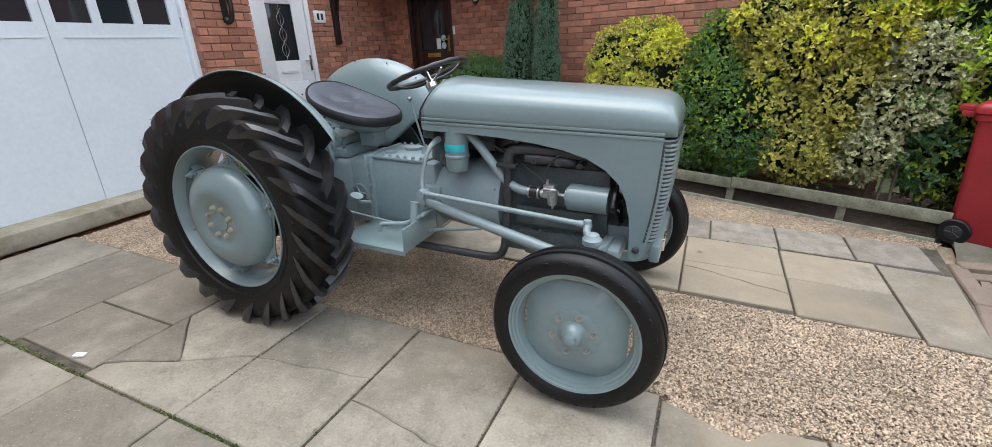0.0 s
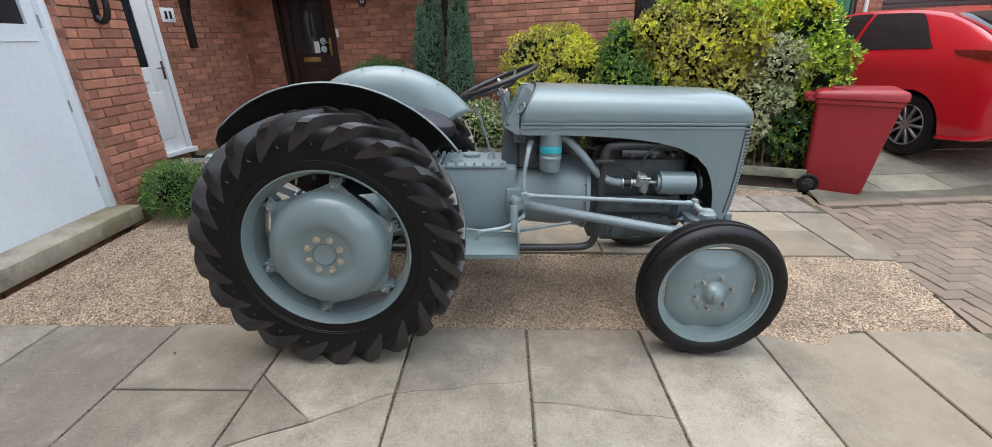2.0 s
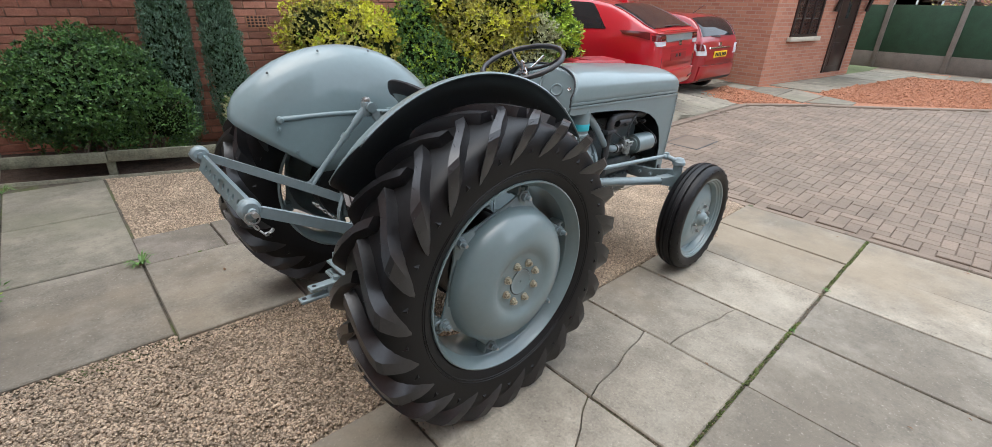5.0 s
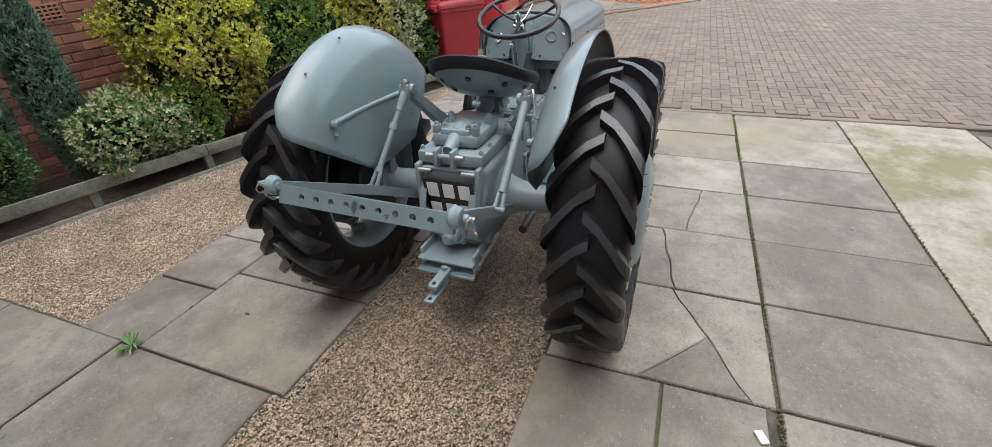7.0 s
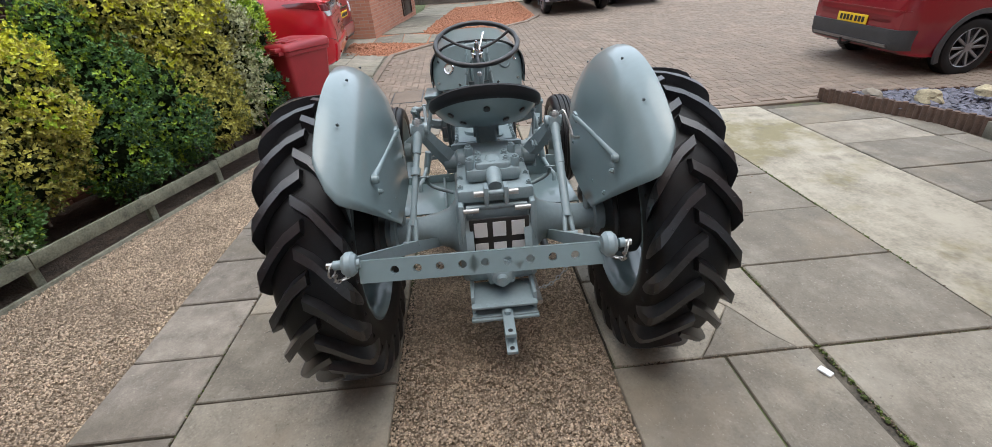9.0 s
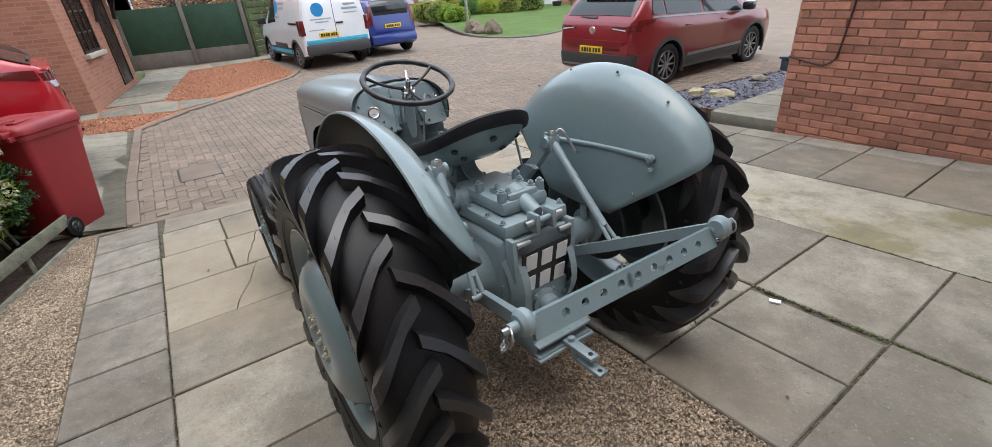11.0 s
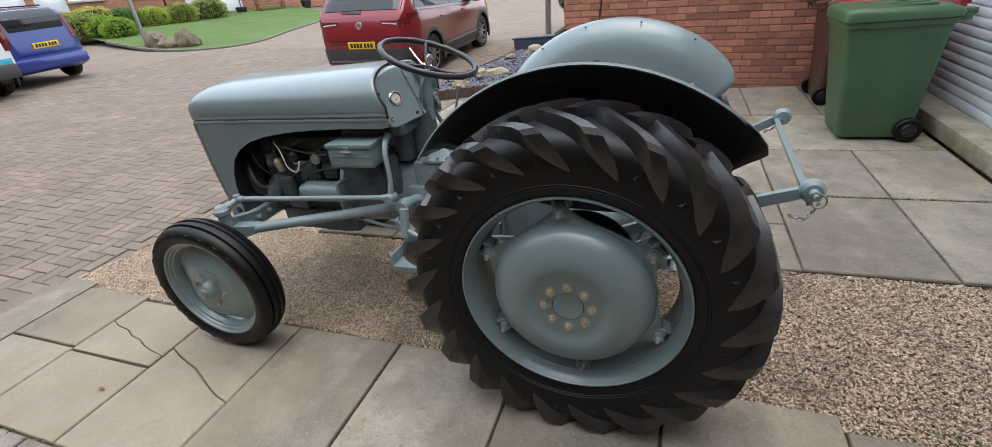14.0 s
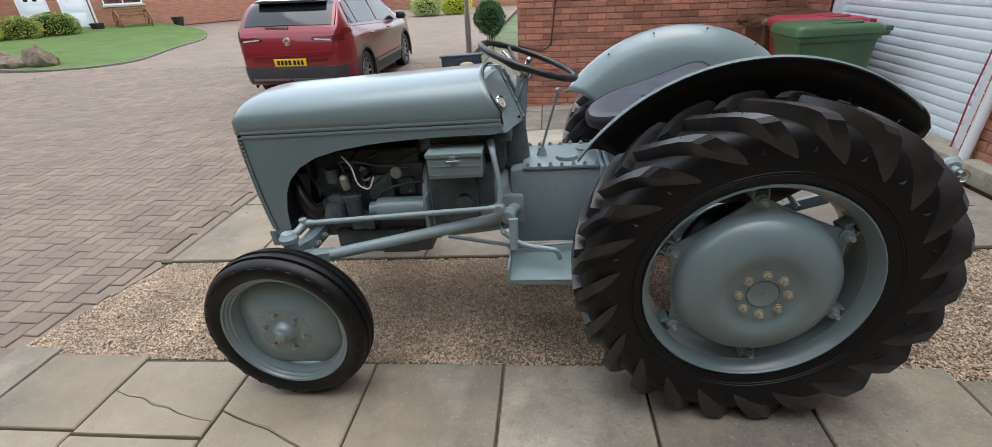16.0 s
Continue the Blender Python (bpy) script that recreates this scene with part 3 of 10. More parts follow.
local_part(d2, "letter_plate", bx(cx - .13, cx + .13, .008, .02, .98, 1.03, .004), M_UPVC)
h = bmesh.new()
box(h, x1 - .12, x1 - .085, .008, .02, 1.0, 1.22, .004)
rod(h, (x1 - .10, -.02, 1.14), (x1 - .21, -.02, 1.14), .008)
rod(h, (x1 - .10, -.02, 1.14), (x1 - .10, .01, 1.14), .008)
local_part(d2, "door_handle", h, M_CHROME)

# our own garage: two white leaves with small windows
d3 = fixture("door_3", GAR, "white garage door with small dark windows", "garage door")
x0, x1, z0, z1 = GDOOR
mid = (x0 + x1) / 2
for a in ((x0, x0 + .06), (x1 - .06, x1)):
    local_part(d3, "door_frame", bx(a[0], a[1], .06, .16, .05, z1), M_DOORWHITE)
for l0, l1, sg in ((x0 + .06, mid - .003, -1), (mid + .003, x1 - .06, 1)):
    lf = bmesh.new()
    wins = []
    inner = mid + sg * .07
    for k in range(3):
        a, b = inner + sg * .325 * k, inner + sg * (.325 * k + .255)
        wins.append((min(a, b), max(a, b)))
    xs = sorted([l0, l1] + [q for w in wins for q in w])
    for a, b in zip(xs, xs[1:]):
        if any(abs(a - w[0]) < 1e-6 for w in wins):
            box(lf, a, b, .11, .15, .06, 1.575)
            box(lf, a, b, .11, .15, 1.80, z1)
        else:
            box(lf, a, b, .11, .15, .06, z1)
    box(lf, l0 + .09, l1 - .05, .104, .112, 1.462, 1.468)
    ob = local_part(d3, "door_leaf", lf, M_DOORWHITE, smooth=False)
    for w in wins:
        g = local_part(ob, "window_pane", bx(w[0], w[1], .132, .14, 1.575, 1.80, 0), M_GLASS, "small dark window pane")
hg = bmesh.new()
for z in (.35, .95, 1.55):
    rod(hg, (x1 - .055, .10, z), (x1 - .055, .10, z + .09), .010)
local_part(d3, "hinges", hg, M_STEEL)
bm = bmesh.new()
box(bm, x0 - .25, x1 + .02, -.12, .14, -.08, .055, .012)
bm.transform(GAR)
solid("garage_threshold", bm, M_CONCRETE, "worn concrete threshold before the garage door", "threshold", kind="structure")

# neighbour's roller door
d4 = fixture("door_4", GAR, "white ribbed roller garage door", "garage door")
x0, x1, z0, z1 = RDOOR
for a in ((x0, x0 + .09), (x1 - .09, x1)):
    local_part(d4, "guide_rail", bx(a[0], a[1], .03, .14, .05, z1), M_UPVC)
sec = [(0, .0), (.004, .006), (.007, .020), (.007, .054), (.004, .068), (0, .0745)]
for k in range(28):
    b = bmesh.new()
    z = .06 + k * .075
    rings = []
    for xx in (x0 + .085, x1 - .085):
        rings.append([(xx, .118, z + sec[0][1])] + [(xx, .108 - p[0], z + p[1]) for p in sec] + [(xx, .118, z + sec[-1][1])])
    loft(b, rings)
    local_part(d4, "door_slat", b, M_DOORWHITE)
bm = bmesh.new()
box(bm, x0 - .05, x1 + .15, -.12, .14, -.08, .055, .012)
bm.transform(GAR)
solid("garage_threshold", bm, M_CONCRETE, "worn concrete threshold before the roller door", "threshold", kind="structure")
rope = bmesh.new()
tube(rope, [GAR @ Vector((x1 - .10, .015, z)) + Vector((0, .006 * math.sin(z * 9), 0)) for z in np.linspace(.14, 2.1, 16)], .006, 6, 2)
M_ROPE = material("red_cord", (.35, .06, .07), .8, vary=.4, scale=80, fine=300, bump=.4)
solid("cord", rope, M_ROPE, "faded red cord hanging beside the roller door", "cord")

# front window with net curtain
w1 = fixture("window_1", HOUSE, "dark framed window with pale net curtains", "window")
x0, x1, z0, z1 = WIN10
for a in ((x0, x0 + .06, z0, z1), (x1 - .06, x1, z0, z1), (x0 + .06, x1 - .06, z0, z0 + .06), (x0 + .06, x1 - .06, z1 - .06, z1)):
    local_part(w1, "window_frame", bx(a[0], a[1], .04, .12, a[2], a[3]), M_BROWN)
pn = local_part(w1, "pane", bx(x0 + .06, x1 - .06, .075, .081, z0 + .06, z1 - .06, 0), glass_material("clear_pane", (.10, .11, .12), .03))
pn.data.materials[0].node_tree.nodes["Principled BSDF"].inputs["Transmission Weight"].default_value = .9
pn.visible_shadow = False
cur = bmesh.new()
rings = []
for xx in np.linspace(x0 + .07, x1 - .07, 70):
    yy = .112 + .014 * math.sin(xx * 62) + .007 * math.sin(xx * 141)
    rings.append([(xx, yy, z0 + .0), (xx, yy + .006, z0 + .5), (xx, yy, z1)])
loft(cur, rings, closed=False)
local_part(w1, "curtain", cur, M_CURTAIN, "pale hanging net curtain")
local_part(w1, "window_sill", bx(x0 - .05, x1 + .05, -.05, .04, z0 - .05, z0, .006), M_BROWN)

# air brick
vent = fixture("air_brick", HOUSE @ Matrix.Translation((4.04, 0, 1.125)), "small terracotta air brick", "vent")
# Black plate that stands in for the dark inside the vent's holes.
local_part(vent, "backing", bx(-.107, .107, -.002, .02, -.065, .065, .002), M_BLACK)
for k in range(6):
    local_part(vent, "bar", bx(-.107 + .0385 * k, -.107 + .0385 * k + .014, -.008, .0, -.065, .065, .002), M_TERRACOTTA)
for k in range(5):
    local_part(vent, "bar", bx(-.107, .107, -.0085, -.001, -.065 + .029 * k, -.065 + .029 * k + .012, .002), M_TERRACOTTA)

# porch canopy on timber brackets
can = thing("porch_canopy", (0, 0, 0), "dark timber porch canopy on curved brackets", "canopy")
bm = bmesh.new()
box(bm, .02, 3.5, -.66, .0, 2.34, 2.42, .01)
box(bm, .02, 3.5, -.69, -.65, 2.26, 2.46, .005)
bm.transform(HOUSE)
part("canopy_board", bm, M_BLACKWOOD, can)
bm = bmesh.new()
loft(bm, [[(-.05, -.75, 2.44), (3.6, -.75, 2.44), (3.6, -.75, 2.48), (-.05, -.75, 2.48)], [(-.05, .0, 2.85), (3.6, .0, 2.85), (3.6, .0, 2.89), (-.05, .0, 2.89)]])
bm.transform(HOUSE)
part("canopy_roof", bm, M_ROOF, can)


def bracket(m):
    bm = bmesh.new()
    box(bm, -.045, .045, -.09, .0, 1.36, 2.30, .012)
    box(bm, -.04, .04, -.80, -.0, 2.24, 2.34, .012)
    rings = []
    for k in range(11):
        t = k / 10
        a = t * math.pi / 2
        y, z = -.05 - .60 * (1 - math.cos(a)), 1.60 + .62 * math.sin(a)
        n = Vector((0, -math.cos(a), math.sin(a)))
        p = Vector((0, y, z))
        rings.append([p + n * -.04 + Vector((-.035, 0, 0)), p + n * -.04 + Vector((.035, 0, 0)), p + n * .04 + Vector((.035, 0, 0)), p + n * .04 + Vector((-.035, 0, 0))])
    loft(bm, rings)
    bm.transform(m @ Matrix.Diagonal((1, .72, 1, 1)))
    return part("bracket", bm, M_BLACKWOOD, can)


bracket(HOUSE @ Matrix.Translation((3.30, 0, 0)))
bracket(PORCH @ Matrix.Translation((-.98, 0, 0)))

# small fittings on the walls
pl = fixture("house_number_plate", PORCH @ Matrix.Translation((-1.24, -.012, 1.76)), "white ceramic house number plate with dark bars", "plate")
local_part(pl, "plate", bx(-.10, .10, -.004, .006, -.085, .085, .004), M_WHITE)
for xx in (-.03, .035):
    local_part(pl, "plate_bar", bx(xx - .018, xx + .018, -.008, -.004, -.045, .045, .002), M_PLATE_BLACK)
pq = bmesh.new()
lathe(pq, [(0, 0), (.085, 0), (.085, .012), (.07, .018), (0, .018)], (0, 0, 0), (0, -1, 0), 28)
bmesh.ops.scale(pq, vec=(.78, 1, 1.15), verts=pq.verts)
plaque = fixture("oval_plaque", HOUSE @ Matrix.Translation((2.08, 0, 1.89)), "small oval black house plaque", "plate")
local_part(plaque, "plaque", pq, M_BLACK)
for xx in (-.018, .018):
    local_part(plaque, "plate_bar", bx(xx - .010, xx + .010, -.021, -.018, -.05, -.005, .001), M_WHITE)
key = fixture("key_safe", HOUSE @ Matrix.Translation((3.20, 0, 1.60)), "small grey wall-mounted key safe", "key safe")
local_part(key, "case", bx(-.035, .035, -.05, 0, -.06, .06, .008), M_BLACK)
local_part(key, "keypad", bx(-.022, .022, -.055, -.05, -.03, .04, .003), M_WHITE)
cable = bmesh.new()
tube(cable, [HOUSE @ Vector((3.25, -.008, z)) for z in (1.62, 1.2, .8, .4, .1)], .006, 6, 2)
for z in (1.15, .85):
    lathe(cable, [(.012, -.04), (.018, 0), (.012, .04)], HOUSE @ Vector((3.25, -.01, z)), (0, 0, 1), 10)
solid("wall_cable", cable, M_BLACK, "thin black cable down the brick wall", "cable")
sk = fixture("outdoor_socket", HOUSE @ Matrix.Translation((.30, 0, .46)), "small white outdoor socket box", "socket")
local_part(sk, "case", bx(-.06, .06, -.05, 0, -.04, .04, .008), M_WHITE)
cb = bmesh.new()
tube(cb, [HOUSE @ Vector(p) for p in ((.32, -.015, .43), (.33, -.015, .3), (.37, -.015, .12), (.39, -.015, .0))], .007, 6, 3)
solid("wall_cable", cb, M_WHITE, "pale cable from the socket to the ground", "cable")
lan = thing("wall_lantern", (-2.4, 1.40, 1.96), "black cast wall lantern bracket on the brick pier", "lantern")
bm = bmesh.new()
tube(bm, [(-2.395, 1.40, 1.74), (-2.36, 1.40, 1.70), (-2.31, 1.40, 1.74), (-2.29, 1.40, 1.84), (-2.30, 1.40, 1.92)], [.02, .024, .026, .022, .03], 10, 5)
box(bm, -2.40, -2.385, 1.365, 1.435, 1.70, 1.95, .006)
lathe(bm, [(.02, 0), (.05, .03), (.055, .16), (.03, .20), (0, .21)], (-2.30, 1.40, 1.90), (0, 0, 1), 8)
part("lantern_body", bm, M_BLACK, lan)
ga = bmesh.new()
tube(ga, [(.62, -4.452, 2.6), (.60, -4.452, 1.9), (.62, -4.452, 1.3), (.66, -4.452, .80), (.70, -4.452, .70), (.80, -4.452, .66), (1.02, -4.452, .70), (1.10, -4.44, .72)], .009, 6, 4)
solid("wall_cable", ga, material("brown_cable", (.05, .02, .018), .5), "thin brown cable looping over the brick gable", "cable")


def downpipe(m, z0=.1, z1=4.8):
    bm = bmesh.new()
    rod(bm, (0, -.05, z0), (0, -.05, z1), .034, n=16)
    for z in (1.0, 2.4, 3.8):
        lathe(bm, [(.036, -.02), (.042, -.018), (.042, .018), (.036, .02)], (0, -.05, z), (0, 0, 1), 16)
        box(bm, -.06, .06, -.03, 0, z - .02, z + .02, .004)
    tube(bm, [(0, -.05, z0 + .05), (0, -.06, z0), (0, -.13, z0 - .04)], [.034, .036, .042], 12, 3)
    bm.transform(m)
    return solid("downpipe", bm, M_UPVC, "white plastic rainwater downpipe", "downpipe", "downpipes")


downpipe(HOUSE @ Matrix.Translation((6.98, 0, 0)))
downpipe(GB @ Matrix.Translation((9.78, 0, 0)))
downpipe(GAR @ Matrix.Translation((-1.50, 0, 0)), .06)
# doors of the back building
d5 = fixture("door_5", GB, "green boarded side door", "door")
local_part(d5, "door_leaf", bx(8.92, 9.58, .08, .12, .2, 2.18), M_GREEN_DOOR)
for k in range(7):
    local_part(d5, "board", bx(8.93 + .092 * k, 9.014 + .092 * k, .07, .082, .22, 2.17, .004), M_GREEN_DOOR)
for a in ((8.85, 8.92), (9.58, 9.65)):
    local_part(d5, "door_frame", bx(a[0], a[1], .04, .12, .2, 2.25), M_BROWN)
d6 = fixture("door_6", GB, "brown ribbed garage door", "garage door")
for k in range(26):
    local_part(d6, "door_slat", bx(10.05, 12.4, .09 + .006 * (k % 2), .12, .2 + .079 * k, .277 + .079 * k, .004), M_GARAGE_BROWN)

# brick of far houses, laid as a pattern on the walls' own axes
M_BRICKWORK = bpy.data.materials.new("far_brickwork")
M_BRICKWORK.use_nodes = True
nd, lk = nodes_of(M_BRICKWORK)
tc, sep, add, com, br = nd.new("ShaderNodeTexCoord"), nd.new("ShaderNodeSeparateXYZ"), nd.new("ShaderNodeMath"), nd.new("ShaderNodeCombineXYZ"), nd.new("ShaderNodeTexBrick")
lk.new(tc.outputs["Object"], sep.inputs[0])
lk.new(sep.outputs[0], add.inputs[0])
lk.new(sep.outputs[1], add.inputs[1])
lk.new(add.outputs[0], com.inputs[0])
lk.new(sep.outputs[2], com.inputs[1])
lk.new(com.outputs[0], br.inputs["Vector"])
br.inputs["Scale"].default_value = 1.0
br.inputs["Brick Width"].default_value, br.inputs["Row Height"].default_value, br.inputs["Mortar Size"].default_value = .225, .075, .008
br.inputs["Color1"].default_value, br.inputs["Color2"].default_value, br.inputs["Mortar"].default_value = (.42, .185, .115, 1), (.33, .128, .08, 1), (.36, .225, .165, 1)
lk.new(br.outputs["Color"], nd["Principled BSDF"].inputs["Base Color"])
nd["Principled BSDF"].inputs["Roughness"].default_value = .88
bmp = nd.new("ShaderNodeBump")
bmp.inputs["Strength"].default_value, bmp.inputs["Distance"].default_value, bmp.invert = .6, .006, True
lk.new(br.outputs["Fac"], bmp.inputs["Height"])
lk.new(bmp.outputs[0], nd["Principled BSDF"].inputs["Normal"])


def window_on(parent, x, z, w, h, frame_mat, y=0, bars=1, sill=None, leads=0):
    """A framed window on a wall that faces local -y."""
    t = .06
    f = bmesh.new()
    rings = []
    for cx, cz, sx, sz in ((x, z, 1, 1), (x + w, z, -1, 1), (x + w, z + h, -1, -1), (x, z + h, 1, -1)):
        rings.append([(cx, y - .03, cz), (cx + sx * t, y - .03, cz + sz * t), (cx + sx * t, y + .05, cz + sz * t), (cx, y + .05, cz)])
    loft(f, rings + [rings[0]], caps=False)
    bmesh.ops.remove_doubles(f, verts=f.verts, dist=1e-5)
    wd = local_part(parent, "window", f, frame_mat, smooth=False)
    for k in range(bars):
        xx = x + w * (k + 1) / (bars + 1)
        local_part(wd, "glazing_bar", bx(xx - .03, xx + .03, y - .028, y + .05, z + t, z + h - t), frame_mat)
    for k in range(leads):
        zz = z + h * (k + 1) / (leads + 1)
        local_part(wd, "lead_strip", bx(x + t, x + w - t, y - .004, y + .004, zz - .009, zz + .009, 0), M_KERB)
    local_part(wd, "pane", bx(x + t, x + w - t, y + .0, y + .012, z + t, z + h - t, 0), M_GLASS)
    if sill:
        local_part(wd, "sill", bx(x - .08, x + w + .08, y - .10, y, z - .09, z, .008), sill)
    return wd


def door_on(parent, x, z, w, h, mat, y=0, lights=1):
    f = bmesh.new()
    box(f, x - .06, x, y - .03, y + .06, z, z + h + .06, .004)
    box(f, x + w, x + w + .06, y - .03, y + .06, z, z + h + .06, .004)
    box(f, x, x + w, y - .03, y + .06, z + h, z + h + .06, .004)
    box(f, x, x + w, y - .012, y + .04, z, z + h, .004)
    for zz, hh in ((.15, .55), (.78, .3)):
        box(f, x + .14, x + w - .14, y - .022, y - .008, z + zz, z + zz + hh, .008)
    dr = local_part(parent, "front_door", f, mat)
    for k in range(lights):
        cx = x + w * (k + 1) / (lights + 1)
        local_part(dr, "door_light", bx(cx - .07, cx + .07, y - .02, y - .01, z + 1.25, z + 1.8, .004), M_GLASS)
    return dr


def house(m, w, d, h, label, ridge=2.4, step=0):
    ob = new("house")
    ob.matrix_basis = m
    tagged(ob, label, "house", "houses of the close")
    local_part(ob, "wall", bx(0, w, 0, d, -.1, h, 0), M_BRICKWORK, smooth=False)
    r = bmesh.new()
    loft(r, [[(-.2, -.35, h - .05), (w + .2, -.35, h - .05), (w + .2, -.35, h + .08), (-.2, -.35, h + .08)], [(-.2, d / 2, h + ridge), (w + .2, d / 2, h + ridge), (w + .2, d / 2, h + ridge + .1), (-.2, d / 2, h + ridge + .1)], [(-.2, d + .35, h - .05), (w + .2, d + .35, h - .05), (w + .2, d + .35, h + .08), (-.2, d + .35, h + .08)]])
    local_part(ob, "roof", r, M_ROOF, smooth=False)
    return ob


# terrace across the green
row_r = house(pose(33.13, -1.30, .12, 0, 0, -122.7) @ Matrix.Translation((18.4, 0, 0)), 11.5, 8, 5.2, "red brick terrace with white doors across the green")
for x in (19.05, 20.45):
    door_on(row_r, x + .25 - 18.4, .05, .9, 1.95, M_UPVC, 0, 2)
for x, w in ((22.25, 1.6),):
    window_on(row_r, x - 18.4, 1.0, w, 1.1, M_UPVC, 0, 1, M_STONE)
for x, w in ((18.9, 1.2), (21.2, 1.2), (24, 1.2)):
    window_on(row_r, x - 18.4, 3.3, w, 1.1, M_UPVC, 0, 1, M_STONE)
row_l = house(pose(33.13, -1.30, .85, 0, 0, -122.7) @ Matrix.Translation((4.0, -1.2, 0)), 14.2, 8, 5.2, "red brick terrace house with white doors and leaded windows")
for x in (12.45, 13.75):
    door_on(row_l, x - 4.0, .05, .9, 1.95, M_UPVC, 0, 1)
for x, z, w, h in ((10.2, .65, 1.3, 1.3), (14.8, .55, 1.2, 1.0), (16.9, .5, 1.2, 1.0), (6.5, .6, 1.3, 1.2)):
    window_on(row_l, x - 4.0, z, w, h, M_UPVC, 0, 1, M_STONE)
for x in (18.25, 21.75):
    dp = bmesh.new()
    rod(dp, (x - 18.4, -.06, .0), (x - 18.4, -.06, 5), .04)
    local_part(row_r, "downpipe", dp, M_UPVC)

# house at the end of the parking pads, and neighbours further round
house_a = house(pose(10.62, 2.13, .05, 0, 0, -10), 4.15, 9.0, 5.2, "red brick house with brown windows beside the parking pads")
window_on(house_a, .76, .97, 1.15, 1.55, M_BROWN, 0, 2, M_STONE, 3)
window_on(house_a, .76, 3.4, 1.15, 1.1, M_BROWN, 0, 2, M_STONE, 2)
door_on(house_a, 2.74, .10, .85, 2.0, M_BROWN, 0, 1)
br_ = bmesh.new()
box(br_, 2.30, 4.5, -1.0, .0, 2.35, 2.43, .01)
for x in (2.45, 4.0):
    box(br_, x - .05, x + .05, -.9, 0, 2.25, 2.35, .01)
    tube(br_, [(x, -.06, 1.5), (x, -.15, 1.9), (x, -.45, 2.15), (x, -.8, 2.28)], .05, 6, 4)
local_part(house_a, "porch_canopy", br_, M_BLACKWOOD)
house_b = house(pose(23.0, 8.0, .1, 0, 0, -90), 10.0, 7.0, 5.0, "brick house with a white window beyond the green fence")
window_on(house_b, 5.6, 1.3, 1.5, 1.2, M_UPVC, 0, 1, M_STONE)
window_on(house_b, 2.0, 1.3, 1.5, 1.2, M_UPVC, 0, 1, M_STONE)
house(pose(34.0, 6.0, .4, 0, 0, -95), 14.0, 8.0, 5.5, "brick house beyond the trees at the end of the close")
house_d = house(pose(13.5, -30.5, .0, 0, 0, 180), 12.0, 7.0, 5.0, "brick house at the far end of the close")
door_on(house_d, 4.4, .05, .9, 2.0, material("pale_green_door", (.25, .42, .38), .4, vary=.05), 0, 1)

# ---- the tractor: x forward, y to its left, origin under the rear axle ----
tractor = thing("tractor", (0, 0, 0), "restored vintage grey farm tractor parked on slabs and gravel", "tractor")
REAR_Z, FRONT_X, FRONT_Z = .595, 1.78, .353
REAR_Y, FRONT_Y = .650, .645


def put(name, bm, mat=None, parent=None, label="", smooth=True):
    return part(name, bm, mat or M_CAST, parent or tractor, label, smooth)


def mirrored(bm):
    bmesh.ops.scale(bm, vec=(1, -1, 1), verts=bm.verts)
    bmesh.ops.reverse_faces(bm, faces=bm.faces)
    return bm


def sided(bm, side):
    return bm if side > 0 else mirrored(bm)


# rear wheels -------------------------------------------------------------
LUGS = 22


def lug_mesh(half):
    """One curved tread bar, from the middle of the tread round the shoulder and down the side wall to a point."""
    bm = bmesh.new()
    # top: across, radius; foot: across, radius; angle back along the roll; half width at the top, at the foot
    stations = [(-.014, .607, -.014, .556, .00, .016, .024), (.040, .608, .040, .556, -.065, .016, .025), (.082, .606, .080, .551, -.145, .018, .026),
                (.116, .601, .108, .541, -.220, .020, .027), (.138, .593, .119, .531, -.268, .0215, .028), (.148, .578, .124, .520, -.296, .022, .027),
                (.150, .548, .128, .506, -.335, .021, .025), (.149, .517, .132, .490, -.380, .019, .022), (.144, .487, .134, .472, -.425, .013, .016), (.138, .462, .133, .457, -.465, .004, .006)]
    rings = []
    for yt, rt, yf, rf, back, wt, wf in stations:
        ring = []
        for y, r, w in ((yf, rf, -wf * 1.1), (yt, rt, -wt), (yt, rt, wt), (yf, rf, wf * 1.2)):
            a = back + w / r * 1.12
            ring.append((-r * math.cos(a), y * half, r * math.sin(a)))
        rings.append(ring)
    loft(bm, rings)
    bevelled(bm, .0025, 1, 40)
    for a, y, r in ((-.20, .105, .606), (-.31, .149, .585), (-.10, .055, .608), (-.36, .150, .545)):       # moulding hairs
        p = Vector((-r * math.cos(a), y * half, r * math.sin(a)))
        n = Vector((p.x * .5, .5 * half if y > .13 else 0, p.z * .5)).normalized()
        rod(bm, p - n * .004, p + n * .013, .0008, .0004, 3)
    me = bpy.data.meshes.new("tread_lug")
    bmesh.ops.recalc_face_normals(bm, faces=bm.faces)
    bm.to_mesh(me)
    bm.free()
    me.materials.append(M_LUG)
    me.polygons.foreach_set("use_smooth", [True] * len(me.polygons))
    me.set_sharp_from_angle(angle=radians(26))
    return me


LUG_MESH = {h: lug_mesh(h) for h in (1, -1)}


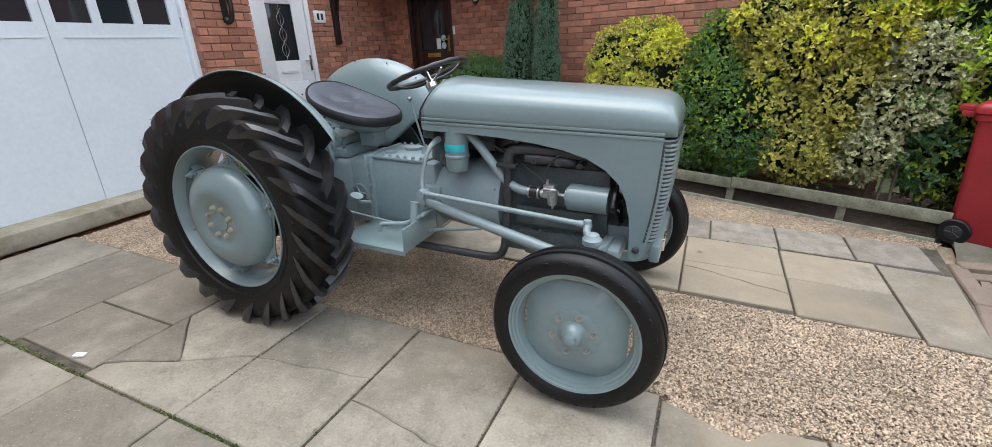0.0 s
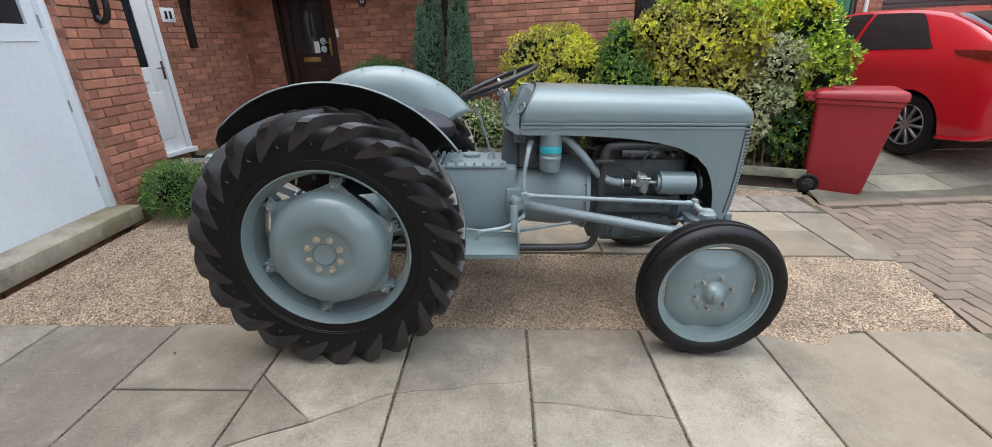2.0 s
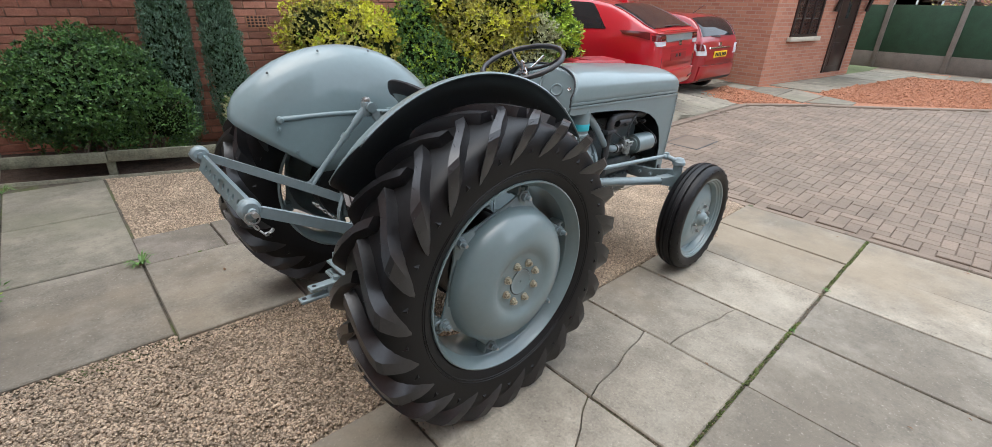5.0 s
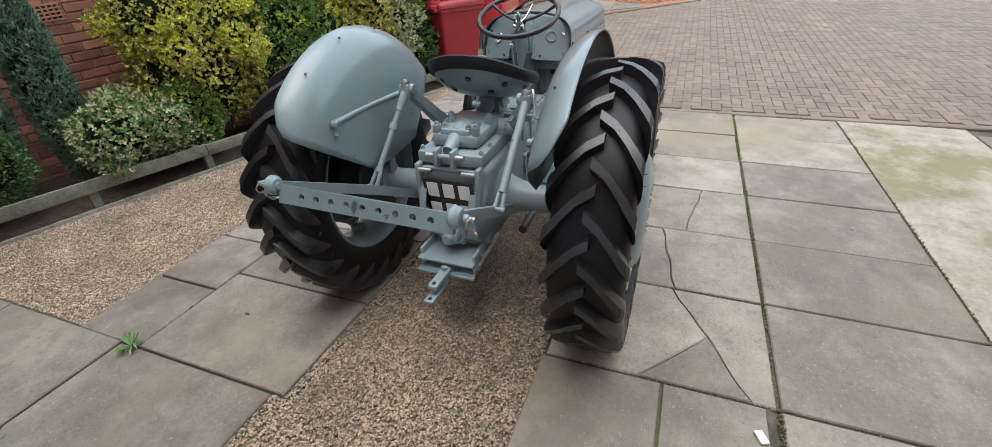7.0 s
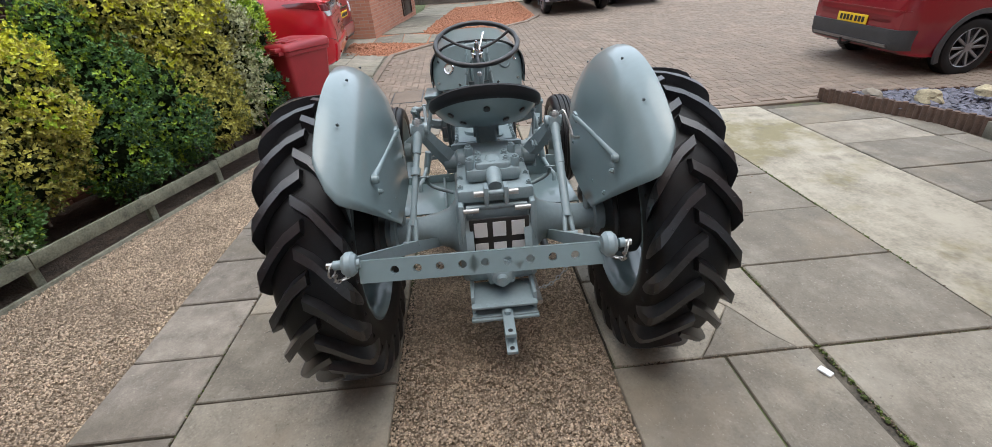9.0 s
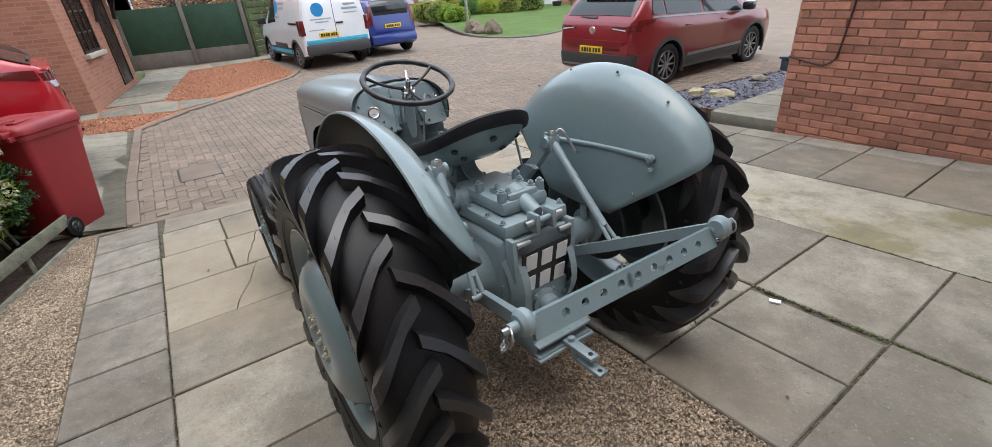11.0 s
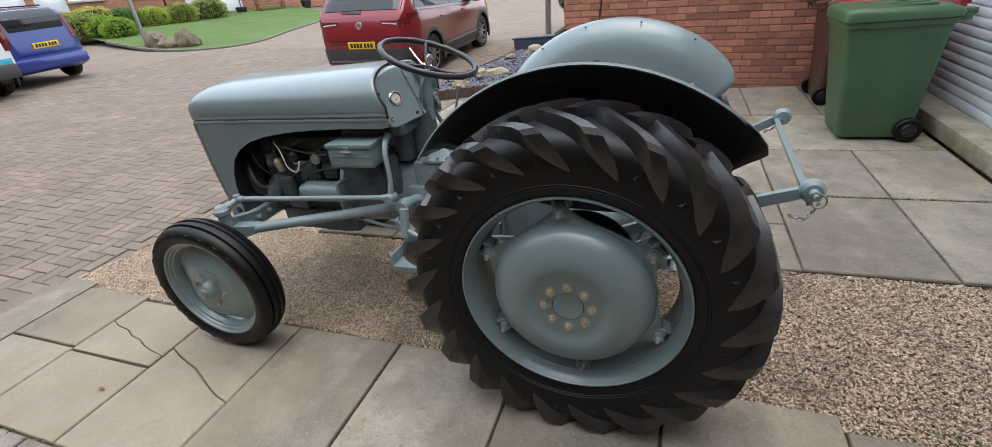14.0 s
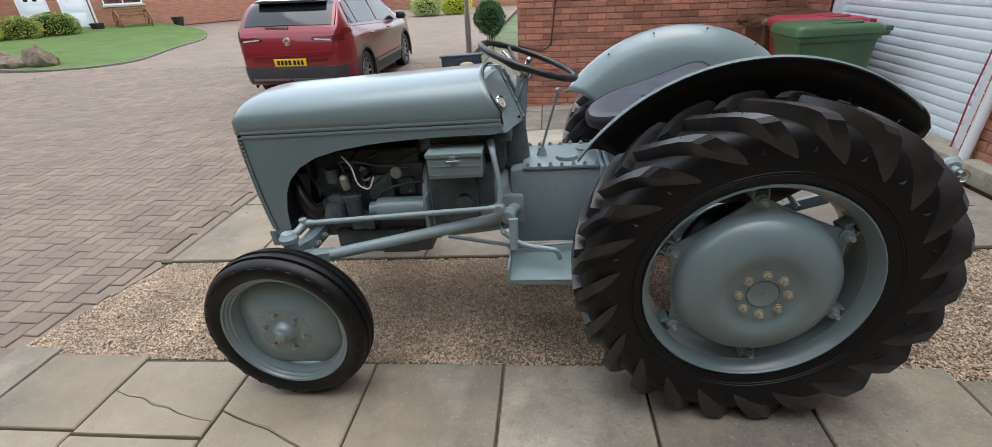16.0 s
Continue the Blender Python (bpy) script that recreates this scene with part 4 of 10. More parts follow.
def rear_wheel(side):
    at = Vector((0, REAR_Y * side, REAR_Z))
    out = Vector((0, side, 0))
    bm = bmesh.new()   # rim, rolled flange and stepped bead seat
    prof = [(.404, .116), (.401, .123), (.394, .124), (.388, .118), (.384, .108), (.379, .105), (.375, .094), (.369, .090), (.366, .078), (.359, .073), (.356, .046), (.347, .034), (.345, -.03), (.354, -.05), (.358, -.078), (.374, -.095), (.378, -.104), (.388, -.120), (.402, -.117), (.402, -.110), (.386, -.09), (.370, -.07), (.356, -.03), (.356, .03), (.369, .06), (.386, .08), (.402, .110)]
    prof = [(.335 + .712 * (r - .345), h) for r, h in prof]
    lathe(bm, prof, at, out, 72, closed=True)
    wheel = put("rear_wheel", bm, M_PAINT, label="grey steel wheel with a domed centre disc")
    bm = bmesh.new()
    half_prof = [(.368, .106), (.377, .118), (.392, .123), (.400, .128), (.435, .136), (.475, .139), (.50, .139), (.525, .134), (.545, .124), (.557, .110), (.566, .088), (.571, .05)]
    prof = half_prof + [(.573, 0)] + [(r, -h) for r, h in half_prof[::-1]]
    lathe(bm, prof, at, out, 88)
    for half in (1, -1):                             # small moulded peaks between the lugs
        for k in range(LUGS):
            a = 2 * math.pi * (k + (.5 if half < 0 else 0)) / LUGS - .30
            f = lambda r, da, y: at + Vector((-r * math.cos(-a + da), y * half, r * math.sin(-a + da)))
            vs = [bm.verts.new(f(*q)) for q in ((.478, -.032, .1365), (.478, .032, .1365), (.512, .0, .1350), (.487, .0, .1450))]
            for t in ((0, 1, 3), (1, 2, 3), (2, 0, 3)):
                bm.faces.new([vs[q] for q in t])
    for r, h in ((.411, .1305), (.420, .1325)):      # fine moulded rings above the bead
        lathe(bm, [(r - .0022, h - .0012), (r, h + .0022), (r + .0022, h - .0004)], at, out, 88)
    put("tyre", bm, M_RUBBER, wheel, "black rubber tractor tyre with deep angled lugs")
    for half in (1, -1):
        for k in range(LUGS):
            a = 2 * math.pi * (k + (.5 if half < 0 else 0)) / LUGS
            ob = new("tread_lug", LUG_MESH[half])
            ob.parent = wheel
            ob.matrix_basis = Matrix.Translation(at) @ Matrix.Rotation(a, 4, 'Y')
    turn = 79 if side < 0 else 85                    # where the six rim bolts stand
    feet = [radians(turn + 60 * k) for k in range(6)]
    # domed disc: recessed hub face, deep dome, six-sided flange with its points at the feet
    u, v, _ = frame_of(out)
    def six(a, r):
        if r < .270:
            return 1
        w = u * math.cos(a) + v * math.sin(a)
        d = min(abs((math.atan2(w.z, w.x) - f + math.pi) % (2 * math.pi) - math.pi) for f in feet)
        return (.272 / max(math.cos(math.pi / 6 - min(d, math.pi / 6)), .8)) / .290 * (1 + .03 * math.exp(-(d / .14) ** 2))
    bm = bmesh.new()
    prof = [(.2875, .062), (.288, .066), (.286, .0685), (.276, .070), (.2695, .076), (.265, .092), (.257, .112), (.243, .130), (.222, .1455), (.198, .156), (.176, .1625), (.156, .1645), (.140, .1625), (.128, .157), (.118, .151), (.108, .1475), (.052, .147)]
    lathe(bm, prof, at, out, 96, radial=six)
    lathe(bm, [(.2875, .060), (.262, .062), (.250, .085), (.228, .120), (.18, .145), (.10, .138), (.0, .136)], at, out, 48, radial=six)
    disc = put("wheel_disc", bm, M_PAINT, wheel)
    bm = bmesh.new()
    lathe(bm, [(.0495, .140), (.0495, .1485), (.047, .150), (.040, .1475), (.022, .1455), (.006, .1450), (.004, .142), (0, .142)], at, out, 36)
    put("axle_cap", bm, M_PAINT, disc, "round grey axle cap in a dark gap")
    # Black ring that puts the shade of the cap's gap into colour.
    bm = bmesh.new()
    lathe(bm, [(.056, .135), (.056, .1455), (.046, .1455)], at, out, 36)
    put("gap_ring", bm, M_BLACK, disc)
    for k in range(8):
        a = radians((65 if side < 0 else 90) + 45 * k)
        p = at + Vector((math.cos(a) * .0762, .147 * side, math.sin(a) * .0762))
        put("wheel_nut", hexnut(bmesh.new(), p, out, .0115, .015), M_BRASS, wheel, "plated hexagon nut")
    for a in feet:
        d = Vector((math.cos(a), 0, math.sin(a)))
        t = Vector((-math.sin(a), 0, math.cos(a)))
        p = at + d * .305
        m = Matrix((t, out, d)).transposed().to_4x4()
        m.translation = p
        bm = bmesh.new()                             # forked lug welded inside the rim
        for q in (-1, 1):
            box(bm, q * .021 - .006, q * .021 + .006, .022, .072, .002, .036, .004, m, 1)
        box(bm, -.027, .027, .014, .026, -.006, .037, .004, m, 1)
        box(bm, -.020, .020, .050, .064, -.020, .030, .004, m, 1)
        bracket_ob = put("rim_bracket", bm, M_PAINT, wheel)
        bm = bmesh.new()
        rod(bm, p + out * .03, p + out * .088, .0095, n=12)
        hexnut(bm, p + out * .072, out, .0165, .022)
        rod(bm, p + out * .094, p + out * .112, .009, .008, 10)
        put("rim_bolt", bm, M_CAST, bracket_ob)
        bm = bmesh.new()
        rod(bm, p + out * .111, p + out * .1135, .0055, n=10)
        put("bolt_end", bm, M_STEEL, bracket_ob)
    if side < 0:                                     # tyre valve
        a = radians(112)
        d = Vector((math.cos(a), 0, math.sin(a)))
        bm = bmesh.new()
        rod(bm, at + d * .337 + out * .02, at + d * .315 + out * .05, .0055, .0045, 8)
        put("valve", bm, M_BRASS, wheel)
    return wheel


# A drum coloured near-black, to carry the shade behind the wheel disc.
def brake_drum(side):
    bm = bmesh.new()
    lathe(bm, [(.06, -.17), (.185, -.17), (.192, -.160), (.192, -.150), (.180, -.145), (.180, -.07), (.186, -.062), (.186, -.045), (.170, -.035), (.12, -.03), (.10, .02), (.09, .13)], (0, REAR_Y * side, REAR_Z), (0, side, 0), 40)
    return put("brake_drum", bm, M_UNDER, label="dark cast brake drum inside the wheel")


for s in (1, -1):
    rear_wheel(s)
    brake_drum(s)


# front wheels -------------------------------------------------------------
def front_wheel(side):
    at = Vector((FRONT_X, FRONT_Y * side, FRONT_Z))
    out = Vector((0, side, 0))
    bm = bmesh.new()
    prof = [(.270, .058), (.266, .064), (.258, .062), (.254, .052), (.248, .050), (.244, .040), (.236, .037), (.230, .016), (.226, .010), (.226, -.02), (.240, -.036), (.250, -.045), (.256, -.060), (.264, -.064), (.268, -.058), (.256, -.04), (.236, -.015), (.236, .012), (.246, .03), (.258, .045)]
    lathe(bm, prof, at, out, 56, closed=True)
    wheel = put("front_wheel", bm, M_PAINT, label="grey steel front wheel with a pressed disc")
    bm = bmesh.new()
    prof = [(.262, .060), (.278, .072), (.300, .078), (.320, .074), (.334, .062), (.340, .050), (.343, .040), (.336, .036), (.336, .030), (.348, .027), (.350, .012), (.342, .008), (.342, -.008), (.350, -.012), (.348, -.027), (.336, -.030), (.336, -.036), (.343, -.040), (.340, -.050), (.334, -.062), (.320, -.074), (.300, -.078), (.278, -.072), (.262, -.060)]
    lathe(bm, prof, at, out, 64)
    for k in range(26):
        a = 2 * math.pi * k / 26
        d = Vector((math.cos(a), 0, math.sin(a)))
        t = Vector((-math.sin(a), 0, math.cos(a)))
        p = at + d * .318 + out * .073
        m = Matrix((t, out, d)).transposed().to_4x4()
        m.translation = p
        box(bm, -.012, .012, -.004, .004, -.004, .004, .002, m, 1)
    put("tyre", bm, M_RUBBER, wheel, "ribbed black front tyre")
    bm = bmesh.new()
    def cut(a, r):
        if r < .15:
            return 1
        c = abs(math.cos(2 * a))
        return 1 - .125 * max(0, (c - .55) / .45) ** .7
    prof = [(.238, -.004), (.236, .004), (.218, .012), (.190, .026), (.150, .040), (.115, .046), (.095, .044), (.085, .036), (.060, .036)]
    lathe(bm, prof, at, out, 64, radial=cut)
    prof = [(.236, -.006), (.19, .018), (.115, .038), (.05, .03)]
    lathe(bm, prof, at, out, 48, radial=cut)
    put("wheel_disc", bm, M_PAINT, wheel)
    bm = bmesh.new()
    lathe(bm, [(.062, .034), (.062, .048), (.055, .052), (.046, .058), (.040, .075), (.036, .080), (.024, .086), (.022, .098), (.012, .103), (0, .104)], at, out, 24)
    put("hub_cap", bm, M_PAINT, wheel)
    bm = bmesh.new()
    flute = lambda a, r: 1 + (.05 * math.cos(12 * a) if r > .09 else 0)
    lathe(bm, [(.112, .036), (.108, .046), (.098, .050), (.060, .048)], at, out, 72, radial=flute)
    put("hub_plate", bm, M_PAINT, wheel)
    for k in range(6):
        a = 2 * math.pi * (k + .25) / 6
        p = at + Vector((math.cos(a) * .083, .047 * side, math.sin(a) * .083))
        put("wheel_nut", hexnut(bmesh.new(), p, out, .0105, .016), M_STEEL, wheel, "bare steel hexagon nut")
    bm = bmesh.new()
    rod(bm, at - out * .12, at + out * .03, .045, n=20)
    rod(bm, at - out * .10, at - out * .05, .085, n=24)
    put("brake_hub", bm, M_CAST, wheel)
    return wheel


for s in (1, -1):
    front_wheel(s)

# bonnet -------------------------------------------------------------------
def arc_section(x, w, zc, zt, lean=0.0, n=9, p=2.6):
    """Half a rounded section from the crease up and over to the other side."""
    pts = [(x, w, zc), (x + lean * .02, w * .999, zc + .035)]
    for k in range(n + 1):
        a = math.pi / 2 * k / n
        c, s = math.cos(a) ** (2 / p), math.sin(a) ** (2 / p)
        pts.append((x + lean * (.02 + .98 * s), w * .998 * c, zc + .05 + (zt - zc - .05) * s))
    return pts + [(a, -b, c) for a, b, c in pts[-2::-1]]


bm = bmesh.new()
top = lambda x: 1.248 - .030 * (x - .9)
secs = [arc_section(.868, .262, 1.062, top(.9) + .004, .085), arc_section(.90, .262, 1.062, top(.95), .07)]
for x in (1.05, 1.25, 1.45, 1.65, 1.80, 1.88):
    secs.append(arc_section(x, .262, 1.062, top(x)))
for x, w, dz in ((1.93, .262, .002), (1.97, .261, .007), (2.0, .258, .018), (2.022, .252, .038), (2.036, .244, .072), (2.042, .236, .115)):
    secs.append(arc_section(x, w, 1.062, max(top(x) - dz, 1.115)))
loft(bm, secs, closed=False)
front = secs[-1]
bm.verts.ensure_lookup_table()
vs = list(bm.verts)[-len(front):]
bm.faces.new(vs)
bonnet = put("bonnet", bm, M_PAINT, label="smooth rounded grey sheet metal bonnet")
sol = bonnet.modifiers.new("thickness", 'SOLIDIFY')
sol.thickness = .004
bm = bmesh.new()   # moulding along the crease
for z0, z1, o in ((1.046, 1.060, .003), (1.066, 1.078, .002)):
    for s in (1, -1):
        box(bm, .87, 2.0, s * .262 - (o if s < 0 else 0), s * .262 + (o if s > 0 else 0), z0, z1, .001)
put("bonnet_moulding", bm, M_PAINT, bonnet)

# side panels with the engine arch, and the nose
ARCH = [(1.905, .525), (1.902, .60), (1.893, .70), (1.872, .78), (1.835, .85), (1.775, .905), (1.69, .948), (1.58, .976), (1.44, .996), (1.28, 1.008), (1.10, 1.014), (.90, 1.014)]
for s in (1, -1):
    bm = bmesh.new()
    poly = ARCH + [(.872, 1.020), (.868, 1.052), (2.00, 1.052), (2.012, .95), (2.005, .80), (1.99, .65), (1.968, .54), (1.945, .505), (1.925, .503), (1.910, .512)]
    prism(bm, poly, s * .262, s * .257)
    put("side_panel", bm, M_PAINT)
    bm = bmesh.new()
    lathe(bm, [(.016, .0), (.016, .006), (.010, .010), (0, .010)], (1.935, s * .262, .56), (0, s, 0), 16)
    put("panel_plug", bm, M_DARK)
bm = bmesh.new()   # rounded nose round the grille
rings = []
for z, x, w in ((1.052, 2.044, .262), (.95, 2.042, .262), (.80, 2.034, .262), (.65, 2.018, .260), (.55, 1.998, .254), (.505, 1.972, .238)):
    ring = [(x - .048, w, z), (x - .022, w - .006, z), (x - .006, w - .024, z), (x, w - .05, z)]
    ring += [(x, .145, z), (x - .03, .138, z), (x - .03, .02, z), (x, .013, z)]
    ring += [(a, -b, c) for a, b, c in ring[::-1]]
    rings.append(ring)
loft(bm, rings, closed=False)
put("nose", bm, M_PAINT)
bm = bmesh.new()
box(bm, 1.99, 2.035, -.24, .24, .50, .585, .01)
put("nose_bar", bm, M_PAINT)
def nose_path(z, out):
    """The nose's face and its corner at one height, pushed out a little."""
    x = float(np.interp(z, (.505, .55, .65, .80, .95, 1.052), (1.972, 1.998, 2.018, 2.034, 2.042, 2.044)))
    return [Vector(p) for p in ((x + out, .02, z), (x + out, .212, z), (x - .006 + out * .9, .238 + out * .4, z), (x - .022 + out * .6, .256 + out * .7, z), (x - .047, .262 + out, z))]


for s in (1, -1):
    bm = bmesh.new()   # dark sheet on the nose that paints the shade between the slats
    loft(bm, [[(p.x, s * p.y, p.z) for p in nose_path(z, .0022)] for z in (.600, .70, .80, .90, 1.0, 1.045)], closed=False)
    put("grille_backing", bm, M_DARK)
    for k in range(24):
        z = .606 + k * .0182
        rings = [[Vector((p.x + dx * .6, s * (p.y + dx * (0, 0, .2, .35, -.3)[q]), p.z + dz)) for dx, dz in ((-.001, .006), (.0055, .0), (.007, .0028), (.001, .0100))] for q, p in enumerate(nose_path(z, .002))]
        put("grille_slat", loft(bmesh.new(), rings), M_PAINT)
bm = bmesh.new()
box(bm, 1.93, 1.955, -.225, .225, .60, 1.03)
put("radiator", bm, M_DARK, label="dark radiator core behind the grille")
bm = bmesh.new()
box(bm, 1.995, 2.045, -.13, -.02, .515, .575, .004)
put("badge_plate", bm, M_CHROME, label="small bright maker's plate at the nose")

# dash and steering ----------------------------------------------------------
OUTER = arc_section(.866, .258, 1.055, 1.246, .085)
DASH_IN, DASH_UP = .50, .50


def face_x(y, z):
    """The cheeks lean back towards their foot and towards the middle."""
    return .868 + DASH_UP * (z - 1.015) - DASH_IN * (.25 - abs(y))


def cheek(y, z):
    side = 1 if y > 0 else -1
    return Vector((face_x(y, z), y, z)), Vector((-1, DASH_IN * side, DASH_UP)).normalized()


def dash_plate(outline, deep):
    """A flat plate with its edge turned forward."""
    bm = bmesh.new()
    front = [bm.verts.new(p) for p in outline]
    back = [bm.verts.new((p[0] + deep, p[1], p[2] + .002)) for p in outline]
    bm.faces.new(front)
    n = len(front)
    for q in range(n):
        bm.faces.new((front[q], front[(q + 1) % n], back[(q + 1) % n], back[q]))
    bmesh.ops.recalc_face_normals(bm, faces=bm.faces)
    return bevelled(bm, .005, 2, 35)


arch_half = [(y * .975, z - .004) for x, y, z in OUTER if y > .062]
outline = [(.222, 1.006), (.240, 1.012)] + arch_half + [(.062, 1.236), (.058, 1.205), (.066, 1.10), (.078, 1.028), (.085, 1.020)]
dash = put("dash_panel", dash_plate([(face_x(y, z), y, z) for y, z in outline], .07), M_PAINT, label="grey dash panel of angled cheeks with two round gauges", smooth=False)
put("cheek", dash_plate([(face_x(y, z), -y, z) for y, z in outline[::-1]], .07), M_PAINT, dash, smooth=False)
channel = [(.080, 1.022), (.068, 1.10), (.060, 1.205), (.064, 1.235), (0, 1.240), (-.064, 1.235), (-.060, 1.205), (-.068, 1.10), (-.080, 1.022)]
put("channel", dash_plate([(face_x(.06, z) + .030, y, z) for y, z in channel], .04), M_PAINT, dash, smooth=False)
bm = bmesh.new()
tube(bm, [(x - .002, y * 1.012, z + .002) for x, y, z in OUTER], .0045, 6, 2)
put("edge_strip", bm, M_BLACK, dash, "black strip between bonnet and dash")
bm = bmesh.new()
box(bm, .835, .90, -.205, .205, .962, 1.010, .008)
put("lower_box", bm, M_ENGINE, dash)
for s in (1, -1):
    bm = bmesh.new()
    tube(bm, [(face_x(y, z) - .001, s * y, z) for y, z in ((.078, 1.030), (.066, 1.10), (.059, 1.19), (.056, 1.222))], .0072, 8, 3)
    for y, z in ((.078, 1.034), (.066, 1.10), (.059, 1.19)):
        lathe(bm, [(.010, 0), (.009, .006), (0, .008)], (face_x(y, z) - .004, s * y, z), (-1, 0, .4), 10)
    put("ridge", bm, M_PAINT, dash)
for y, z, rr, mat, nm in ((.158, 1.118, .026, M_CHROME, "gauge"), (.158, 1.118, .0215, M_GAUGE, "gauge_face"), (.158, 1.111, .003, M_DARK, "gauge_mark"), (-.150, 1.132, .028, M_PAINT, "gauge"), (-.208, 1.142, .009, M_CHROME, "switch"), (-.222, 1.045, .006, M_STEEL, "switch"), (.222, 1.045, .006, M_STEEL, "switch"), (.215, 1.150, .005, M_DARK, "switch"), (.105, 1.040, .005, M_DARK, "switch"), (-.105, 1.040, .005, M_DARK, "switch")):
    at, out = cheek(y, z)
    bm = bmesh.new()
    if nm == "gauge_face" or nm == "gauge_mark":
        lathe(bm, [(rr, -.002), (rr, .0052 if nm == "gauge_face" else .0062), (0, .0052 if nm == "gauge_face" else .0062)], at, out, 22)
    else:
        lathe(bm, [(rr * 1.2, -.014), (rr * 1.2, .004), (rr * 1.05, .008), (rr * .85, .007), (rr * .85, .003), (0, .003)], at, out, 22)
    put(nm, bm, mat, dash)
bm = bmesh.new()
hub = Vector((.770, 0, 1.224))
axis = Vector((-.37, 0, .93)).normalized()
rod(bm, hub + Vector((.055, 0, -.37)), hub - axis * .05, .030, .026, 18)
rod(bm, hub - axis * .055, hub - axis * .02, .03, .03, 18)
column = put("steering_column", bm, M_CAST)
bm = bmesh.new()
rod(bm, hub - axis * .035, hub - axis * .012, .034, .034, 20)
rod(bm, hub - axis * .012, hub + axis * .004, .024, .020, 20)
rod(bm, hub + axis * .004, hub + axis * .040, .014, .011, 12)
rod(bm, hub + axis * .040, hub + axis * .050, .009, .004, 12)
put("steering_nut", bm, M_CHROME, column, "chrome centre nut")
bm = bmesh.new()
u, v, _ = frame_of(axis)
R = .213
centre = hub + axis * .035
n = 64
rings = []
for k in range(n):
    a = 2 * math.pi * k / n
    w = u * math.cos(a) + v * math.sin(a)
    grip = .0135 + .0012 * math.cos(16 * a * 1.0)
    rings.append([centre + w * (R + grip * math.cos(b)) + axis * grip * math.sin(b) for b in (2 * math.pi * i / 10 for i in range(10))])
loft(bm, rings + [rings[0]], caps=False)
bmesh.ops.remove_doubles(bm, verts=bm.verts, dist=1e-5)
wheel_ob = put("steering_wheel", bm, M_BLACK, label="black three-spoke steering wheel with a wavy grip")
fore = (Vector((1, 0, 0)) - axis * axis.x).normalized()
for a in (30, 150, 270):
    w = fore * math.sin(radians(a)) + Vector((0, -1, 0)) * math.cos(radians(a))
    bm = bmesh.new()
    tube(bm, [hub - axis * .005, hub + w * .08 - axis * .002, hub + w * .15 + axis * .012, centre + w * (R - .005)], [.009, .008, .007, .010], 8, 4)
    put("spoke", bm, M_BLACK, wheel_ob)
bm = bmesh.new()
tube(bm, [hub - axis * .015, hub - axis * .010 + Vector((.04, -.02, .02)), hub + Vector((.10, -.045, .07))], .0055, 8, 4)
put("throttle_lever", bm, M_CHROME, column, "bright throttle lever")
bm = bmesh.new()
for s in (1, -1):
    tube(bm, [(.815, s * .04, 1.06), (.80, s * .045, 1.13), (.785, s * .03, 1.17)], .006, 8, 4)
put("column_bracket", bm, M_PAINT, column)
bm = bmesh.new()
box(bm, .87, .99, -.13, .13, .80, 1.05, .03)
rod(bm, (.845, 0, .80), (.86, 0, 1.05), .078, .07, 20)
put("steering_box", bm, M_ENGINE)
bm = bmesh.new()
tube(bm, [(.715, 0, .85), (.692, 0, .93), (.635, 0, 1.115)], .006, 8, 4)
rod(bm, (.715, 0, .822), (.713, 0, .865), .028, .014)
lever = put("gear_lever", bm, M_CAST)
bm = bmesh.new()
lathe(bm, [(0, -.013), (.010, -.009), (.0135, 0), (.010, .009), (0, .013)], (.633, 0, 1.123), (-.28, 0, 1), 14)
put("lever_knob", bm, M_STEEL, lever)

